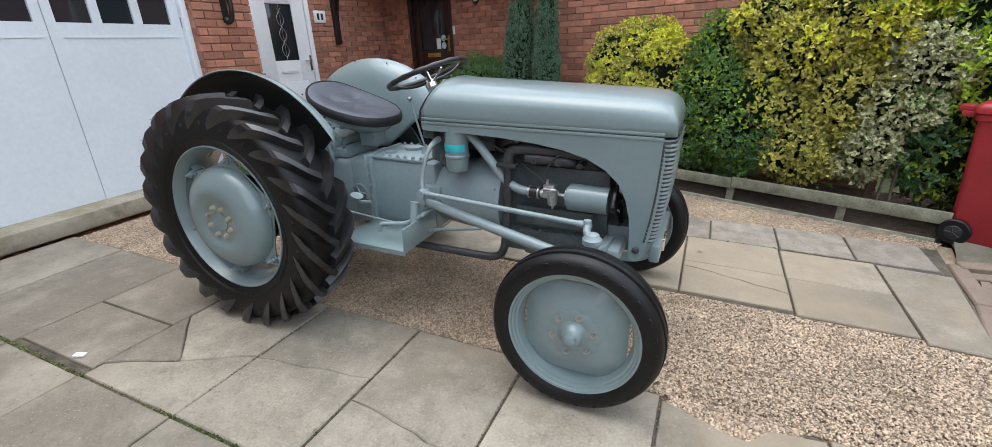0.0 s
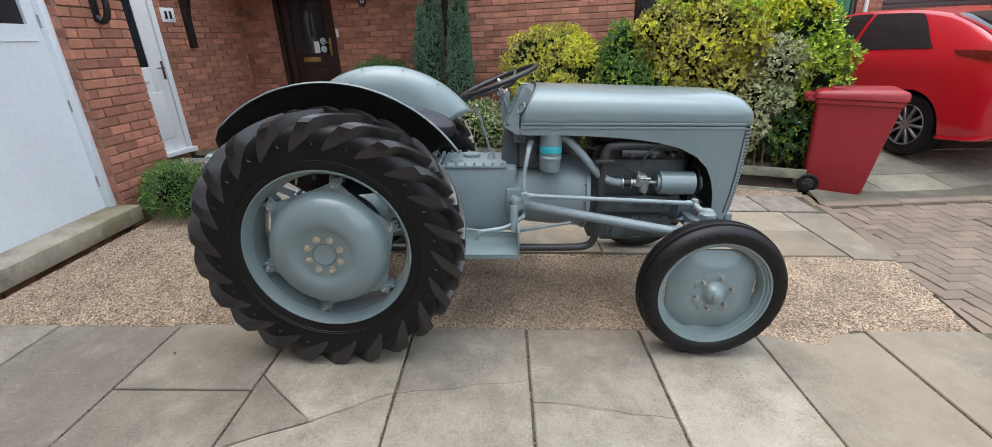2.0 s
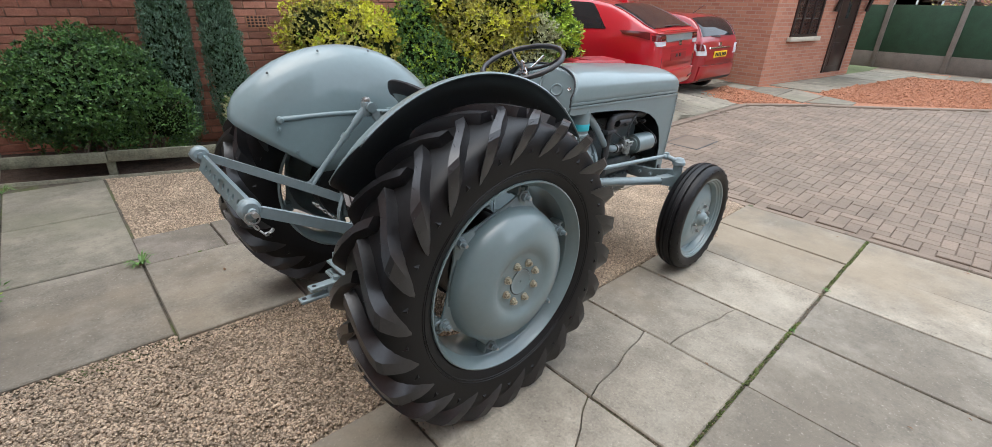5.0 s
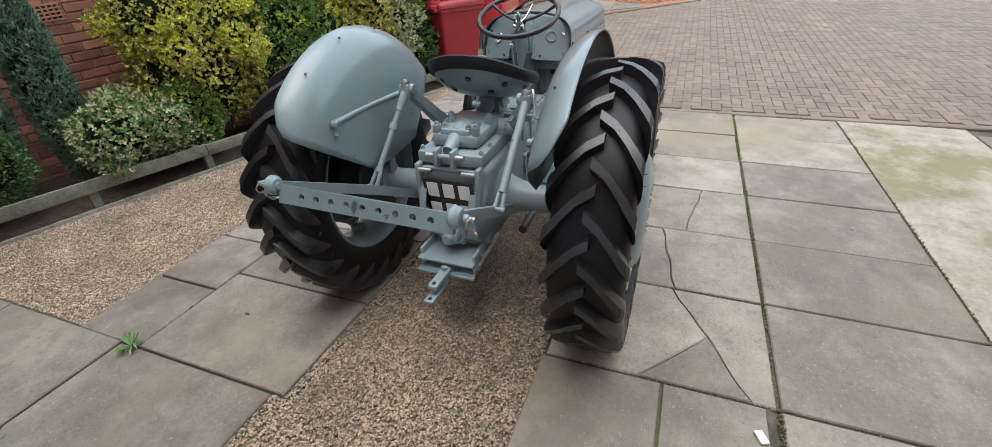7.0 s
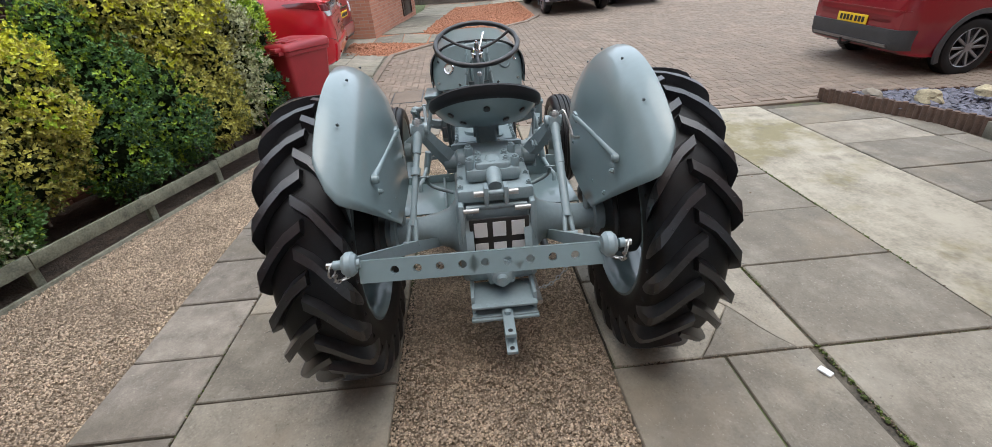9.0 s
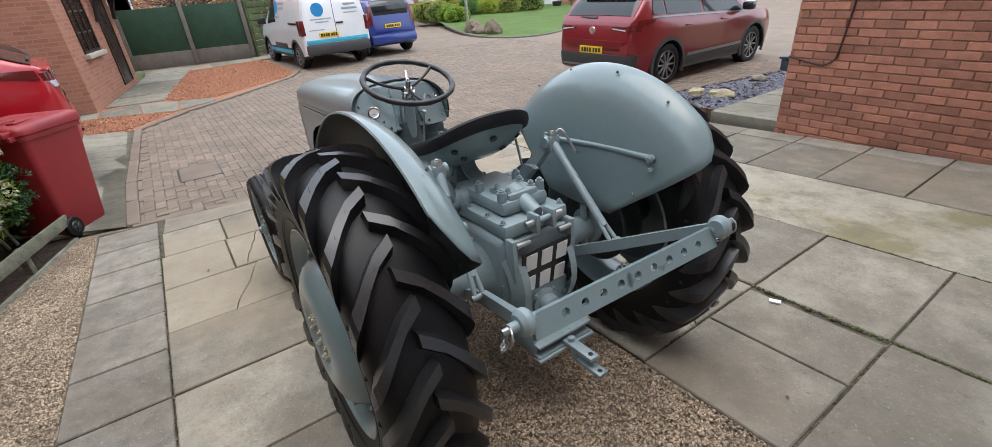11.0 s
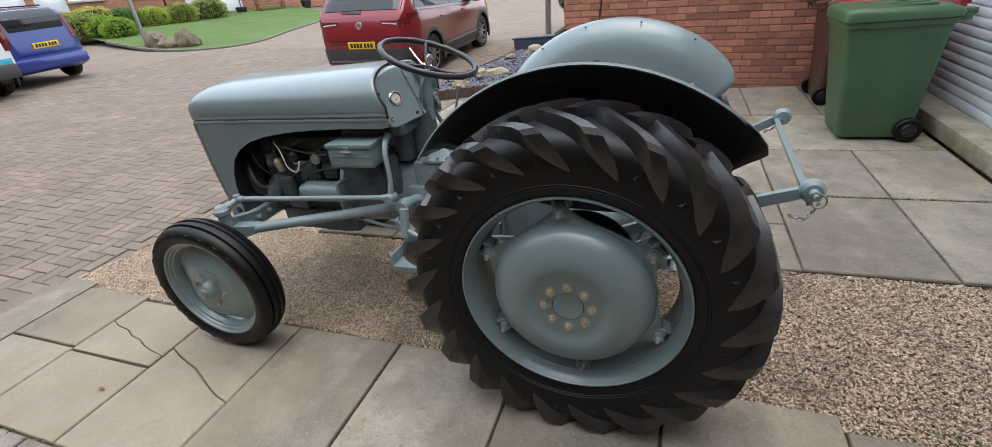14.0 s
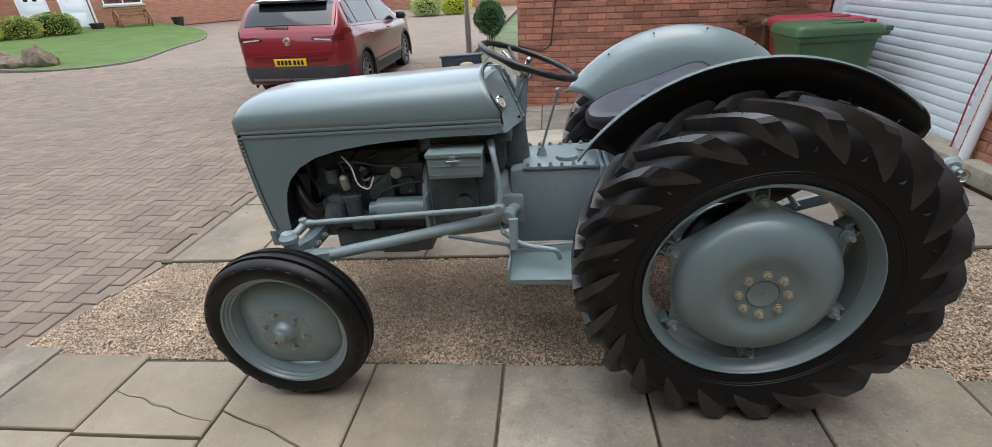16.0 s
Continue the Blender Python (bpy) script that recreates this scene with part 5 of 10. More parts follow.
# mudguards ------------------------------------------------------------------
def mudguard(side):
    bm = bmesh.new()
    rings = []
    n = 34
    for k in range(n + 1):
        t = k / n                                      # from the rear over the top to the front
        inner = radians(35 + (146 - 35) * t)
        chord = max(.12, min(.60, .135 / max(math.sin(inner), .05)))
        sec = [(.557, .698), (.561, .703), (.557, .708), (.546, .708), (.522, .701), (.494, .685), (.466, .660), (.442, .622), (.427, .572), (.414, .51), (.402, .44)]
        lo = min(chord, .43)
        sec += [(.394, .44 + (lo - .44) * .33), (.386, .44 + (lo - .44) * .66), (.378, lo)]
        ring = []
        for j, (y, r) in enumerate(sec):
            w = max(0, 1 - j / 9.0)
            w = w * w * (3 - 2 * w)
            a0, a1 = radians(35 + 2.5 * w), radians(140 + 6 * w)
            a0 += radians(11) * max(0, 1 - (.561 - y) / .085) ** 2
            a = a0 + (a1 - a0) * t
            ring.append((-r * math.cos(a), y * side, REAR_Z + r * math.sin(a)))
        rings.append(ring)
    loft(bm, rings, closed=False)
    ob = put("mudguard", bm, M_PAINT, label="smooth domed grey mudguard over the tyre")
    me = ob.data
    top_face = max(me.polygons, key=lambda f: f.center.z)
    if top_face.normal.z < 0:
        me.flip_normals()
    # The second, darker colour carries the shade under the guard.
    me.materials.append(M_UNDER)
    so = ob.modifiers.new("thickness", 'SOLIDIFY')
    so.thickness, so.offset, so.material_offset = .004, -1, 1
    for x in (-.36, -.12, .14, .36):
        b = bmesh.new()
        z = REAR_Z + (.694 ** 2 - x * x) ** .5
        hexnut(b, (x, .492 * side, z), (x, -side * .5, z - REAR_Z), .0045, .005)
        put("bolt", b, M_ENGINE, ob)
    for x, z in ((-.37, .955), (-.30, .84), (-.16, .83), (.20, .87)):
        b = bmesh.new()
        hexnut(b, (x, side * .402, z), (0, -side, 0), .009, .012)
        put("bolt", b, M_PAINT, ob)
    b = bmesh.new()
    tube(b, [(.22, side * .398, .985), (-.10, side * .405, 1.0), (-.35, side * .415, .995)], .0125, 10, 3)
    box(b, .17, .23, side * .405 - .012, side * .405 + .012, .965, 1.005, .004)
    lathe(b, [(.016, -.006), (.016, .012), (.009, .018), (0, .018)], (-.36, side * .412, .995), (0, -side, 0), 12)
    put("brace", b, M_PAINT, ob)
    return ob


for s in (1, -1):
    mudguard(s)
    b = bmesh.new()
    tube(b, [(-.02, s * .40, .72), (-.02, s * .41, .56), (-.02, s * .41, .50)], .016, 8, 2)
    put("mudguard_stay", b, M_CAST)

# seat -------------------------------------------------------------------------
bm = bmesh.new()
rings = []
NS = 40
def seat_ring(r, lift):
    out = []
    for k in range(NS):
        a = 2 * math.pi * k / NS
        cx, sy = math.cos(a), math.sin(a)
        x = .262 + .242 * r * math.copysign(abs(cx) ** .75, cx)
        y = .238 * r * math.copysign(abs(sy) ** .85, sy) * (1 - .10 * max(0, cx))
        z = 1.030 + lift - .28 * (x - .235) + .045 * max(0, -cx) ** 2 * r ** 3
        out.append((x, y, z))
    return out
for r, l in ((.02, -.066), (.35, -.064), (.60, -.052), (.78, -.028), (.91, .004), (.98, .034), (1.0, .044), (.99, .047), (.93, .030), (.80, -.006), (.60, -.034), (.35, -.050), (.02, -.054)):
    rings.append(seat_ring(r, l))
loft(bm, rings)
seat = put("seat", bm, M_PAINT, label="pressed steel pan seat with a dark vinyl cushion")
bm = bmesh.new()
rings = [seat_ring(r, l) for r, l in ((.965, .012), (1.012, .016), (1.040, .034), (1.036, .054), (1.0, .066), (.965, .056), (.955, .030))]
loft(bm, rings + [rings[0]], caps=False)
put("seat_edge", bm, M_TRIM, seat, "black rubber edging")
bm = bmesh.new()
rings = [seat_ring(r, l) for r, l in ((.02, .0), (.6, .004), (.90, .016), (.985, .036), (1.0, .050), (.985, .062), (.93, .068), (.80, .068), (.62, .066), (.45, .064), (.25, .062), (.03, .062))]
loft(bm, rings)
for v in bm.verts:
    if v.co.z > 1.0:
        for tx, ty in ((.19, .075), (.19, -.075), (.30, .075), (.30, -.075)):
            q = ((v.co.x - tx) ** 2 + (v.co.y - ty) ** 2) ** .5
            v.co.z -= .016 * math.exp(-(q / .03) ** 2)
put("cushion", bm, M_VINYL, seat, "tufted dark blue-grey vinyl cushion")
for da, rr in ((-.80, .84), (-.05, .84), (.72, .84), (-.55, .66), (.42, .66)):
    a = math.pi + da
    ring = seat_ring(rr, -.014 if rr > .7 else -.046)
    p = Vector(ring[int(round(a / (2 * math.pi) * NS)) % NS])
    d = Vector((math.cos(a), math.sin(a), -.9 if rr > .7 else -1.5)).normalized()
    # Black disc on the pan: the dark of the hole is its colour.
    b = bmesh.new()
    lathe(b, [(0, .0), (.014, 0), (.014, .008), (0, .008)], p - d * .001, d, 14)
    put("seat_hole", b, M_BLACK, seat)
bm = bmesh.new()
rings = []
for k in range(13):
    t = k / 12
    a = -math.pi / 2 + math.pi * t
    rings.append([(.20 + .075 * math.cos(a), y, .950 + .055 * math.sin(a) * 1.0 + dz) for y, dz in ((-.035, 0), (.035, 0), (.035, .012), (-.035, .012))])
loft(bm, rings)
box(bm, -.02, .21, -.04, .04, .865, .882, .004)
put("seat_spring", bm, M_CAST)
bm = bmesh.new()
lathe(bm, [(0, -.06), (.048, -.06), (.048, .06), (0, .06)], (.36, 0, .93), (0, 1, 0), 22)
box(bm, .30, .41, -.05, .05, .85, .93, .01)
put("seat_pivot", bm, M_CAST)

# gearbox, axle and lift -----------------------------------------------------
bm = bmesh.new()
box(bm, -.18, .33, -.165, .165, .40, .79, .035, segs=3)
lathe(bm, [(.20, 0), (.20, .03), (.17, .05), (.15, .06)], (-.06, .10, .585), (0, 1, 0), 28)
lathe(bm, [(.20, 0), (.20, .03), (.17, .05), (.15, .06)], (-.06, -.10, .585), (0, -1, 0), 28)
housing = put("axle_housing", bm)
for s in (1, -1):
    bm = bmesh.new()
    lathe(bm, [(.0, .12), (.172, .12), (.172, .15), (.128, .168), (.092, .20), (.074, .25), (.062, .32), (.058, .43), (.085, .435), (.085, .455), (.066, .46), (.066, .52), (0, .52)], (-.0, 0, .590), (0, s, 0), 28)
    put("axle_trumpet", bm)
    bm = bmesh.new()
    for k in range(8):
        a = 2 * math.pi * k / 8
        hexnut(bm, (.158 * math.cos(a), s * .15, .59 + .158 * math.sin(a)), (0, s, 0), .009, .011)
    put("flange_bolts", bm)
bm = bmesh.new()   # rear cover
box(bm, -.205, -.17, -.125, .125, .44, .78, .012)
for y in (-.105, .105):
    for z in (.48, .55, .62, .69, .75):
        hexnut(bm, (-.203, y, z), (-1, 0, 0), .009, .010)
box(bm, -.23, -.18, -.15, -.128, .58, .80, .006)
box(bm, -.23, -.18, .128, .15, .58, .80, .006)
put("rear_cover", bm)
bm = bmesh.new()   # hydraulic lift cover
box(bm, -.19, .28, -.15, .15, .79, .845, .012)
box(bm, -.13, .22, -.11, .11, .845, .905, .022)
lathe(bm, [(0, -.20), (.040, -.20), (.040, -.15), (.050, -.14), (.050, .14), (.040, .15), (.040, .20), (0, .20)], (.145, 0, .850), (0, 1, 0), 24)
for x in (-.16, -.06, .08, .18, .25):
    for y in (-.135, .135):
        hexnut(bm, (x, y, .845), (0, 0, 1), .010, .012)
for x in (-.10, .05):
    for y in (-.09, .09):
        rod(bm, (x, y, .90), (x, y, .935), .018)
        hexnut(bm, (x, y, .935), (0, 0, 1), .012, .010)
put("lift_cover", bm)
bm = bmesh.new()   # top link rocker with its spring
tube(bm, [(-.04, 0, .905), (-.13, 0, .875), (-.19, 0, .855)], [.036, .032, .026], 14, 3)
lathe(bm, [(.034, -.02), (.044, -.014), (.044, .014), (.034, .02)], (-.075, 0, .892), (-.9, 0, -.33), 18)
box(bm, -.12, .02, -.07, .07, .88, .925, .014)
for y in (-.055, .055):
    hexnut(bm, (-.09, y, .925), (0, 0, 1), .012, .014)
    hexnut(bm, (-.02, y, .925), (0, 0, 1), .012, .014)
for y in (-.038, .038):
    box(bm, -.245, -.185, y - .009, y + .009, .80, .875, .006)
rod(bm, (-.225, -.075, .845), (-.225, .075, .845), .011)
rod(bm, (-.20, -.12, .775), (-.20, .12, .775), .010)
put("top_link_rocker", bm)
for p, q, r in (((-.225, -.085, .845), (-.225, -.048, .845), .012), ((-.225, .048, .845), (-.225, .085, .845), .012), ((-.225, -.13, .775), (-.225, -.07, .775), .010), ((-.225, .07, .775), (-.225, .13, .775), .010)):
    put("hitch_pin", rod(bmesh.new(), p, q, r), M_STEEL, label="bare steel pin")


def chain(bm, pts, size=.011, wire=.0028):
    path = smooth_path(pts, 8)
    length = sum((b - a).length for a, b in zip(path, path[1:]))
    n = max(3, int(length / (size * 1.55)))
    d = np.linspace(0, 1, n)
    for i, q in enumerate(d):
        k = q * (len(path) - 1)
        a = path[int(min(k, len(path) - 2))]
        b = path[int(min(k, len(path) - 2)) + 1]
        p = a.lerp(b, k - int(min(k, len(path) - 2)))
        t = (b - a).normalized()
        u, v, _ = frame_of(t)
        if i % 2:
            u = v
        loop = [p + t * size * math.cos(x) + u * size * .55 * math.sin(x) for x in (2 * math.pi * j / 8 for j in range(8))]
        tube(bm, loop + [loop[0]], wire, 5, 1)
    return bm


def ring_pin(bm, at, r=.020, normal=(0, 1, 0)):
    u, v, _ = frame_of(normal)
    at = Vector(at)
    loop = [at + (u * math.cos(x) + v * math.sin(x)) * r for x in (2 * math.pi * j / 16 for j in range(17))]
    return tube(bm, loop, .0028, 6, 1)


LINK_END = {1: Vector((-.690, .455, .876)), -1: Vector((-.725, -.285, .884))}
ARM_END = {1: Vector((.012, .278, 1.045)), -1: Vector((.038, -.268, 1.025))}
ROD_FOOT = {1: Vector((-.285, .337, .690)), -1: Vector((-.323, -.263, .692))}
for s in (1, -1):
    bm = bmesh.new()   # lift arm
    rings = []
    for p, w, h in ((Vector((.15, s * .165, .84)), .026, .050), (Vector((.12, s * .185, .885)), .022, .044), (Vector((.07, s * .235, .965)), .018, .036), (ARM_END[s], .017, .030)):
        rings.append([p + Vector((0, -w, -h)), p + Vector((0, w, -h)), p + Vector((0, w, h * .6)), p + Vector((0, -w, h * .6))])
    loft(bm, rings)
    bevelled(bm, .006)
    rod(bm, ARM_END[s] - Vector((0, .035, 0)), ARM_END[s] + Vector((0, .035, 0)), .024, n=16)
    put("lift_arm", bm)
    e = LINK_END[s]
    foot = ROD_FOOT[s]
    bm = bmesh.new()   # lift rod
    topp = ARM_END[s] + Vector((-.01, s * .004, .0))
    d = (foot - topp).normalized()
    box(bm, topp.x - .022, topp.x + .022, topp.y - .026, topp.y + .026, topp.z - .045, topp.z + .028, .012)
    rod(bm, topp, topp + d * .10, .019, .017)
    rod(bm, topp + d * .08, foot - d * .07, .0125 if s > 0 else .017)
    rod(bm, topp + d * .16, topp + d * .19, .019)
    for y in (-.016, .016):
        rod(bm, foot - d * .09 + Vector((0, y * .6, 0)), foot + Vector((0, y, 0)), .009)
    rod(bm, foot - Vector((0, .03, 0)), foot + Vector((0, .03, 0)), .011)
    lrod = put("lift_rod", bm)
    b = bmesh.new()
    lathe(b, [(.014, -.03), (.020, -.02), (.022, 0), (.020, .02), (.014, .03)], topp + Vector((0, 0, .015)), (0, 0, 1), 14)
    hexnut(b, topp + Vector((-.005, 0, .03)), (0, 0, 1), .013, .012)
    put("rod_end", b, M_STEEL, lrod)
    if s < 0:
        b = bmesh.new()
        tube(b, [topp + Vector((0, -.02, .03)), topp + Vector((-.02, -.035, .045)), topp + Vector((-.06, -.055, -.02)), topp + Vector((-.075, -.06, -.045)), topp + Vector((-.06, -.09, -.055))], .0055, 8, 4)
        put("levelling_crank", b, M_STEEL, lrod, "bright levelling crank handle")
    bm = bmesh.new()   # lower link
    p0, p1 = Vector((.12, s * .22, .46)), e
    rings = []
    foot_at = foot - Vector((0, s * .02, .012))
    for p, h in ((p0, .018), (p0.lerp(foot_at, .15), .022), (foot_at, .024), (foot_at.lerp(p1, .8), .020), (p1, .018)):
        rings.append([p + Vector((0, -.010, -h)), p + Vector((0, .010, -h)), p + Vector((0, .010, h)), p + Vector((0, -.010, h))])
    loft(bm, rings)
    bevelled(bm, .004, 1)
    put("lower_link", bm)
    bm = bmesh.new()
    lathe(bm, [(0, -.022), (.026, -.020), (.036, -.008), (.036, .008), (.026, .020), (0, .022)], e, (0, 1, 0), 20)
    rod(bm, e - Vector((0, .03, 0)), e + Vector((0, .045 * s + .0, 0)), .014)
    put("link_ball", bm)
    bm = bmesh.new()
    ring_pin(bm, e + Vector((-.008, s * .05, -.012)), .021, (.3, 1, .2))
    chain(bm, [e + Vector((-.01, s * .045, -.03)), e + Vector((.02, s * .055, -.07)), e + Vector((.05, s * .03, -.075))], .009)
    rod(bm, e + Vector((0, s * .04, 0)), e + Vector((0, s * .065, 0)), .009)
    put("linch_pin", bm, M_STEEL, label="bright linch pin on a short chain")
    bm = bmesh.new()
    chain(bm, [(-.06, s * .19, .44), (-.18, s * .20, .50), (-.30, s * (.27 if s > 0 else .25), .62)] if s > 0 else [(-.10, -.07, .42), (-.20, -.11, .38), (-.30, -.19, .45), (-.36, -.27, .60)], .012, .003)
    put("check_chain", bm, M_STEEL, label="steel check chain")


def pierced_bar(bm, p, q, up, height, thick, holes, r):
    """A flat bar with a row of real round holes."""
    p, q, up = Vector(p), Vector(q), Vector(up).normalized()
    d = (q - p)
    length = d.length
    d.normalize()
    nrm = d.cross(up).normalized()
    cell = length / holes
    n = 16
    for k in range(holes):
        c = p + d * cell * (k + .5)
        loops = []
        for side in (.5, -.5):
            inner, outer = [], []
            for i in range(n):
                a = 2 * math.pi * i / n
                ca, sa = math.cos(a), math.sin(a)
                f = 1 / max(abs(ca), abs(sa))
                inner.append(bm.verts.new(c + d * ca * r + up * sa * r + nrm * side * thick))
                outer.append(bm.verts.new(c + d * ca * f * cell / 2 + up * sa * f * height / 2 + nrm * side * thick))
            loops.append((inner, outer))
        for i in range(n):
            j = (i + 1) % n
            for inner, outer in loops:
                bm.faces.new((inner[i], inner[j], outer[j], outer[i]))
            bm.faces.new((loops[0][0][i], loops[0][0][j], loops[1][0][j], loops[1][0][i]))
            bm.faces.new((loops[0][1][i], loops[0][1][j], loops[1][1][j], loops[1][1][i]))
    return bm


bm = bmesh.new()
a, b = Vector((-.688, .432, .845)), Vector((-.712, -.275, .850))
d = (b - a).normalized()
up = Vector((.35, 0, .94))
pierced_bar(bm, a + d * .07, b - d * .05, up, .066, .018, 9, .0125)
for p, q in ((a, a + d * .07), (b - d * .05, b)):
    m = Matrix((d, up.normalized(), d.cross(up).normalized())).transposed().to_4x4()
    m.translation = p.lerp(q, .5)
    box(bm, -(q - p).length / 2, (q - p).length / 2, -.033, .033, -.009, .009, .0, m)
rod(bm, a + Vector((0, .0, .02)), LINK_END[1], .018)
rod(bm, b + Vector((0, .0, .02)), LINK_END[-1], .018)
bmesh.ops.remove_doubles(bm, verts=bm.verts, dist=1e-4)
put("drawbar", bm, M_PAINT, label="flat grey drawbar with a row of holes")

bm = bmesh.new()   # power take-off cap and swinging hitch
lathe(bm, [(0, .09), (.022, .085), (.024, .06), (.040, .055), (.045, .02), (.060, .015), (.060, 0)], (-.205, 0, .475), (-1, 0, 0), 20)
for k in range(4):
    a = math.pi / 4 + k * math.pi / 2
    hexnut(bm, (-.21, .062 * math.cos(a), .475 + .062 * math.sin(a)), (-1, 0, 0), .010, .014)
put("shaft_cap", bm)
bm = bmesh.new()
box(bm, -.33, -.15, -.135, .135, .325, .340, .004)
box(bm, -.33, -.15, -.135, .135, .375, .388, .004)
for y in (-.128, .128):
    box(bm, -.30, -.15, y - .008, y + .008, .335, .42, .004)
for k in range(7):
    rod(bm, (-.312, -.105 + .035 * k, .3875), (-.312, -.105 + .035 * k, .3895), .007)
box(bm, -.34, -.31, -.14, .14, .318, .332, .004)
put("hitch_frame", bm)
bm = bmesh.new()
box(bm, -.475, -.18, -.030, .014, .343, .362, .004)
box(bm, -.52, -.38, -.030, .014, .300, .316, .004)
box(bm, -.40, -.37, -.030, .014, .305, .355, .004)
rod(bm, (-.35, -.008, .36), (-.35, -.008, .378), .014, n=6)
swing = put("swinging_hitch", bm)
# Black plugs stand in for the dark inside the pin holes.
for x, z in ((-.452, .3625), (-.50, .3165)):
    b = bmesh.new()
    rod(b, (x, -.008, z - .018), (x, -.008, z + .001), .0095)
    put("pin_hole", b, M_BLACK, swing)
bm = bmesh.new()
rod(bm, (.05, -.13, .40), (-.30, -.15, .365), .012)
put("hitch_rod", bm, M_STEEL)
bm = bmesh.new()
pm = pose(-.217, -.004, .640, 0, -10, 0)
box(bm, -.004, .002, -.118, .118, -.105, .105, .004, pm)
plate = put("number_plate", bm, M_PLATE_BLACK, label="black number plate with white characters")
for k, z in ((0, .052), (1, -.052)):
    for j in range(3):
        b = bmesh.new()
        y = .074 - .074 * j
        box(b, -.006, -.004, y - .026, y + .026, z - .036, z + .036, .002, pm, 1)
        put("plate_bar", b, M_WHITE, plate)

bm = bmesh.new()   # gearbox
box(bm, .30, .46, -.165, .165, .42, .80, .02)
box(bm, .44, .86, -.150, .150, .44, .815, .018)
box(bm, .415, .435, -.178, .178, .42, .83, .006)
box(bm, .445, .46, -.172, .172, .43, .825, .006)
box(bm, .46, .80, -.158, .158, .812, .828, .004)
for k in range(7):
    for s in (1, -1):
        hexnut(bm, (.475 + .05 * k, s * .146, .828), (0, 0, 1), .009, .011)
for k in range(6):
    for s in (1, -1):
        hexnut(bm, (.437, s * .170, .46 + .065 * k), (1, 0, 0), .009, .010)
rod(bm, (.60, .055, .82), (.60, .055, .845), .05)
rod(bm, (.52, -.06, .82), (.52, -.06, .838), .035)
put("gearbox", bm)
bm = bmesh.new()   # clutch housing
rings = []
for x, r, z in ((.82, .155, .63), (.90, .165, .63), (1.00, .185, .64), (1.12, .20, .645), (1.24, .205, .645)):
    rings.append([(x, r * math.copysign(abs(math.cos(a)) ** .95, math.cos(a)), z + r * 1.02 * math.copysign(abs(math.sin(a)) ** .95, math.sin(a))) for a in (2 * math.pi * i / 28 for i in range(28))])
loft(bm, rings)
lathe(bm, [(0, 0), (.222, 0), (.222, .022), (0, .022)], (1.235, 0, .645), (1, 0, 0), 32)
for k in range(14):
    a = 2 * math.pi * k / 14
    hexnut(bm, (1.235, .208 * math.cos(a), .645 + .208 * math.sin(a)), (-1, 0, 0), .009, .010)
put("clutch_housing", bm)
bm = bmesh.new()   # engine
box(bm, 1.255, 1.78, -.125, .125, .52, .86, .012)
box(bm, 1.265, 1.75, -.148, .148, .40, .53, .02)
box(bm, 1.35, 1.55, -.10, .10, .365, .41, .015)
for k in range(9):
    for s in (1, -1):
        hexnut(bm, (1.29 + .055 * k, s * .146, .53), (0, s, 0), .008, .010)
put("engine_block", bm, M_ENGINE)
bm = bmesh.new()
box(bm, 1.27, 1.77, -.13, .13, .86, .935, .01)
box(bm, 1.30, 1.74, -.085, .085, .935, 1.005, .025)
for k in range(4):
    rod(bm, (1.33 + .125 * k, .075, .92), (1.33 + .125 * k, .11, .99), .012)
# Dark as well, to hold the shade under the bonnet in its colour.
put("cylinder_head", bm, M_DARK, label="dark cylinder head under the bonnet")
bm = bmesh.new()   # manifold and exhaust
tube(bm, [(1.60, -.14, .90), (1.60, -.20, .91), (1.50, -.215, .915), (1.40, -.215, .915)], .026, 12, 4)
tube(bm, [(1.72, -.13, .90), (1.71, -.20, .945), (1.55, -.215, .955), (1.38, -.22, .955), (1.325, -.222, .935), (1.310, -.222, .86)], .026, 12, 5)
box(bm, 1.26, 1.36, -.255, -.19, .865, .885, .006)
put("manifold", bm, M_EXHAUST)
bm = bmesh.new()
tube(bm, [(1.310, -.222, .87), (1.308, -.222, .70), (1.30, -.228, .50), (1.285, -.232, .42), (1.24, -.234, .385), (1.15, -.234, .378), (.90, -.235, .376), (.40, -.24, .376), (.05, -.24, .376)], .021, 12, 5)
put("exhaust_pipe", bm, M_EXHAUST, label="dark exhaust pipe running under the footboard")
bm = bmesh.new()   # air cleaner
lathe(bm, [(0, 1.03), (.058, 1.03), (.060, 1.01), (.058, .90), (.062, .895), (.062, .885), (.057, .88), (.057, .835), (.050, .815), (.030, .81), (0, .81)], (1.030, -.205, 0), (0, 0, 1), 28)
cleaner = put("air_cleaner", bm, M_PAINT, label="grey oil bath air cleaner with a cyan label")
bm = bmesh.new()
lathe(bm, [(.0605, .917), (.0612, .919), (.0612, .952), (.0605, .954)], (1.030, -.205, 0), (0, 0, 1), 48)
keep = [f for f in bm.faces if f.calc_center_median().y > -.225]
bmesh.ops.delete(bm, geom=keep, context='FACES')
put("label", bm, M_CYAN, cleaner, "cyan paper label")
bm = bmesh.new()
tube(bm, [(1.085, -.19, .995), (1.13, -.20, .97), (1.20, -.21, .90), (1.29, -.215, .80), (1.36, -.215, .76), (1.42, -.215, .752)], .0215, 12, 5)
put("air_hose", bm, M_CAST)
bm = bmesh.new()
rod(bm, (1.415, -.215, .752), (1.475, -.215, .752), .026, n=18)
put("hose_joint", bm, M_BLACK)
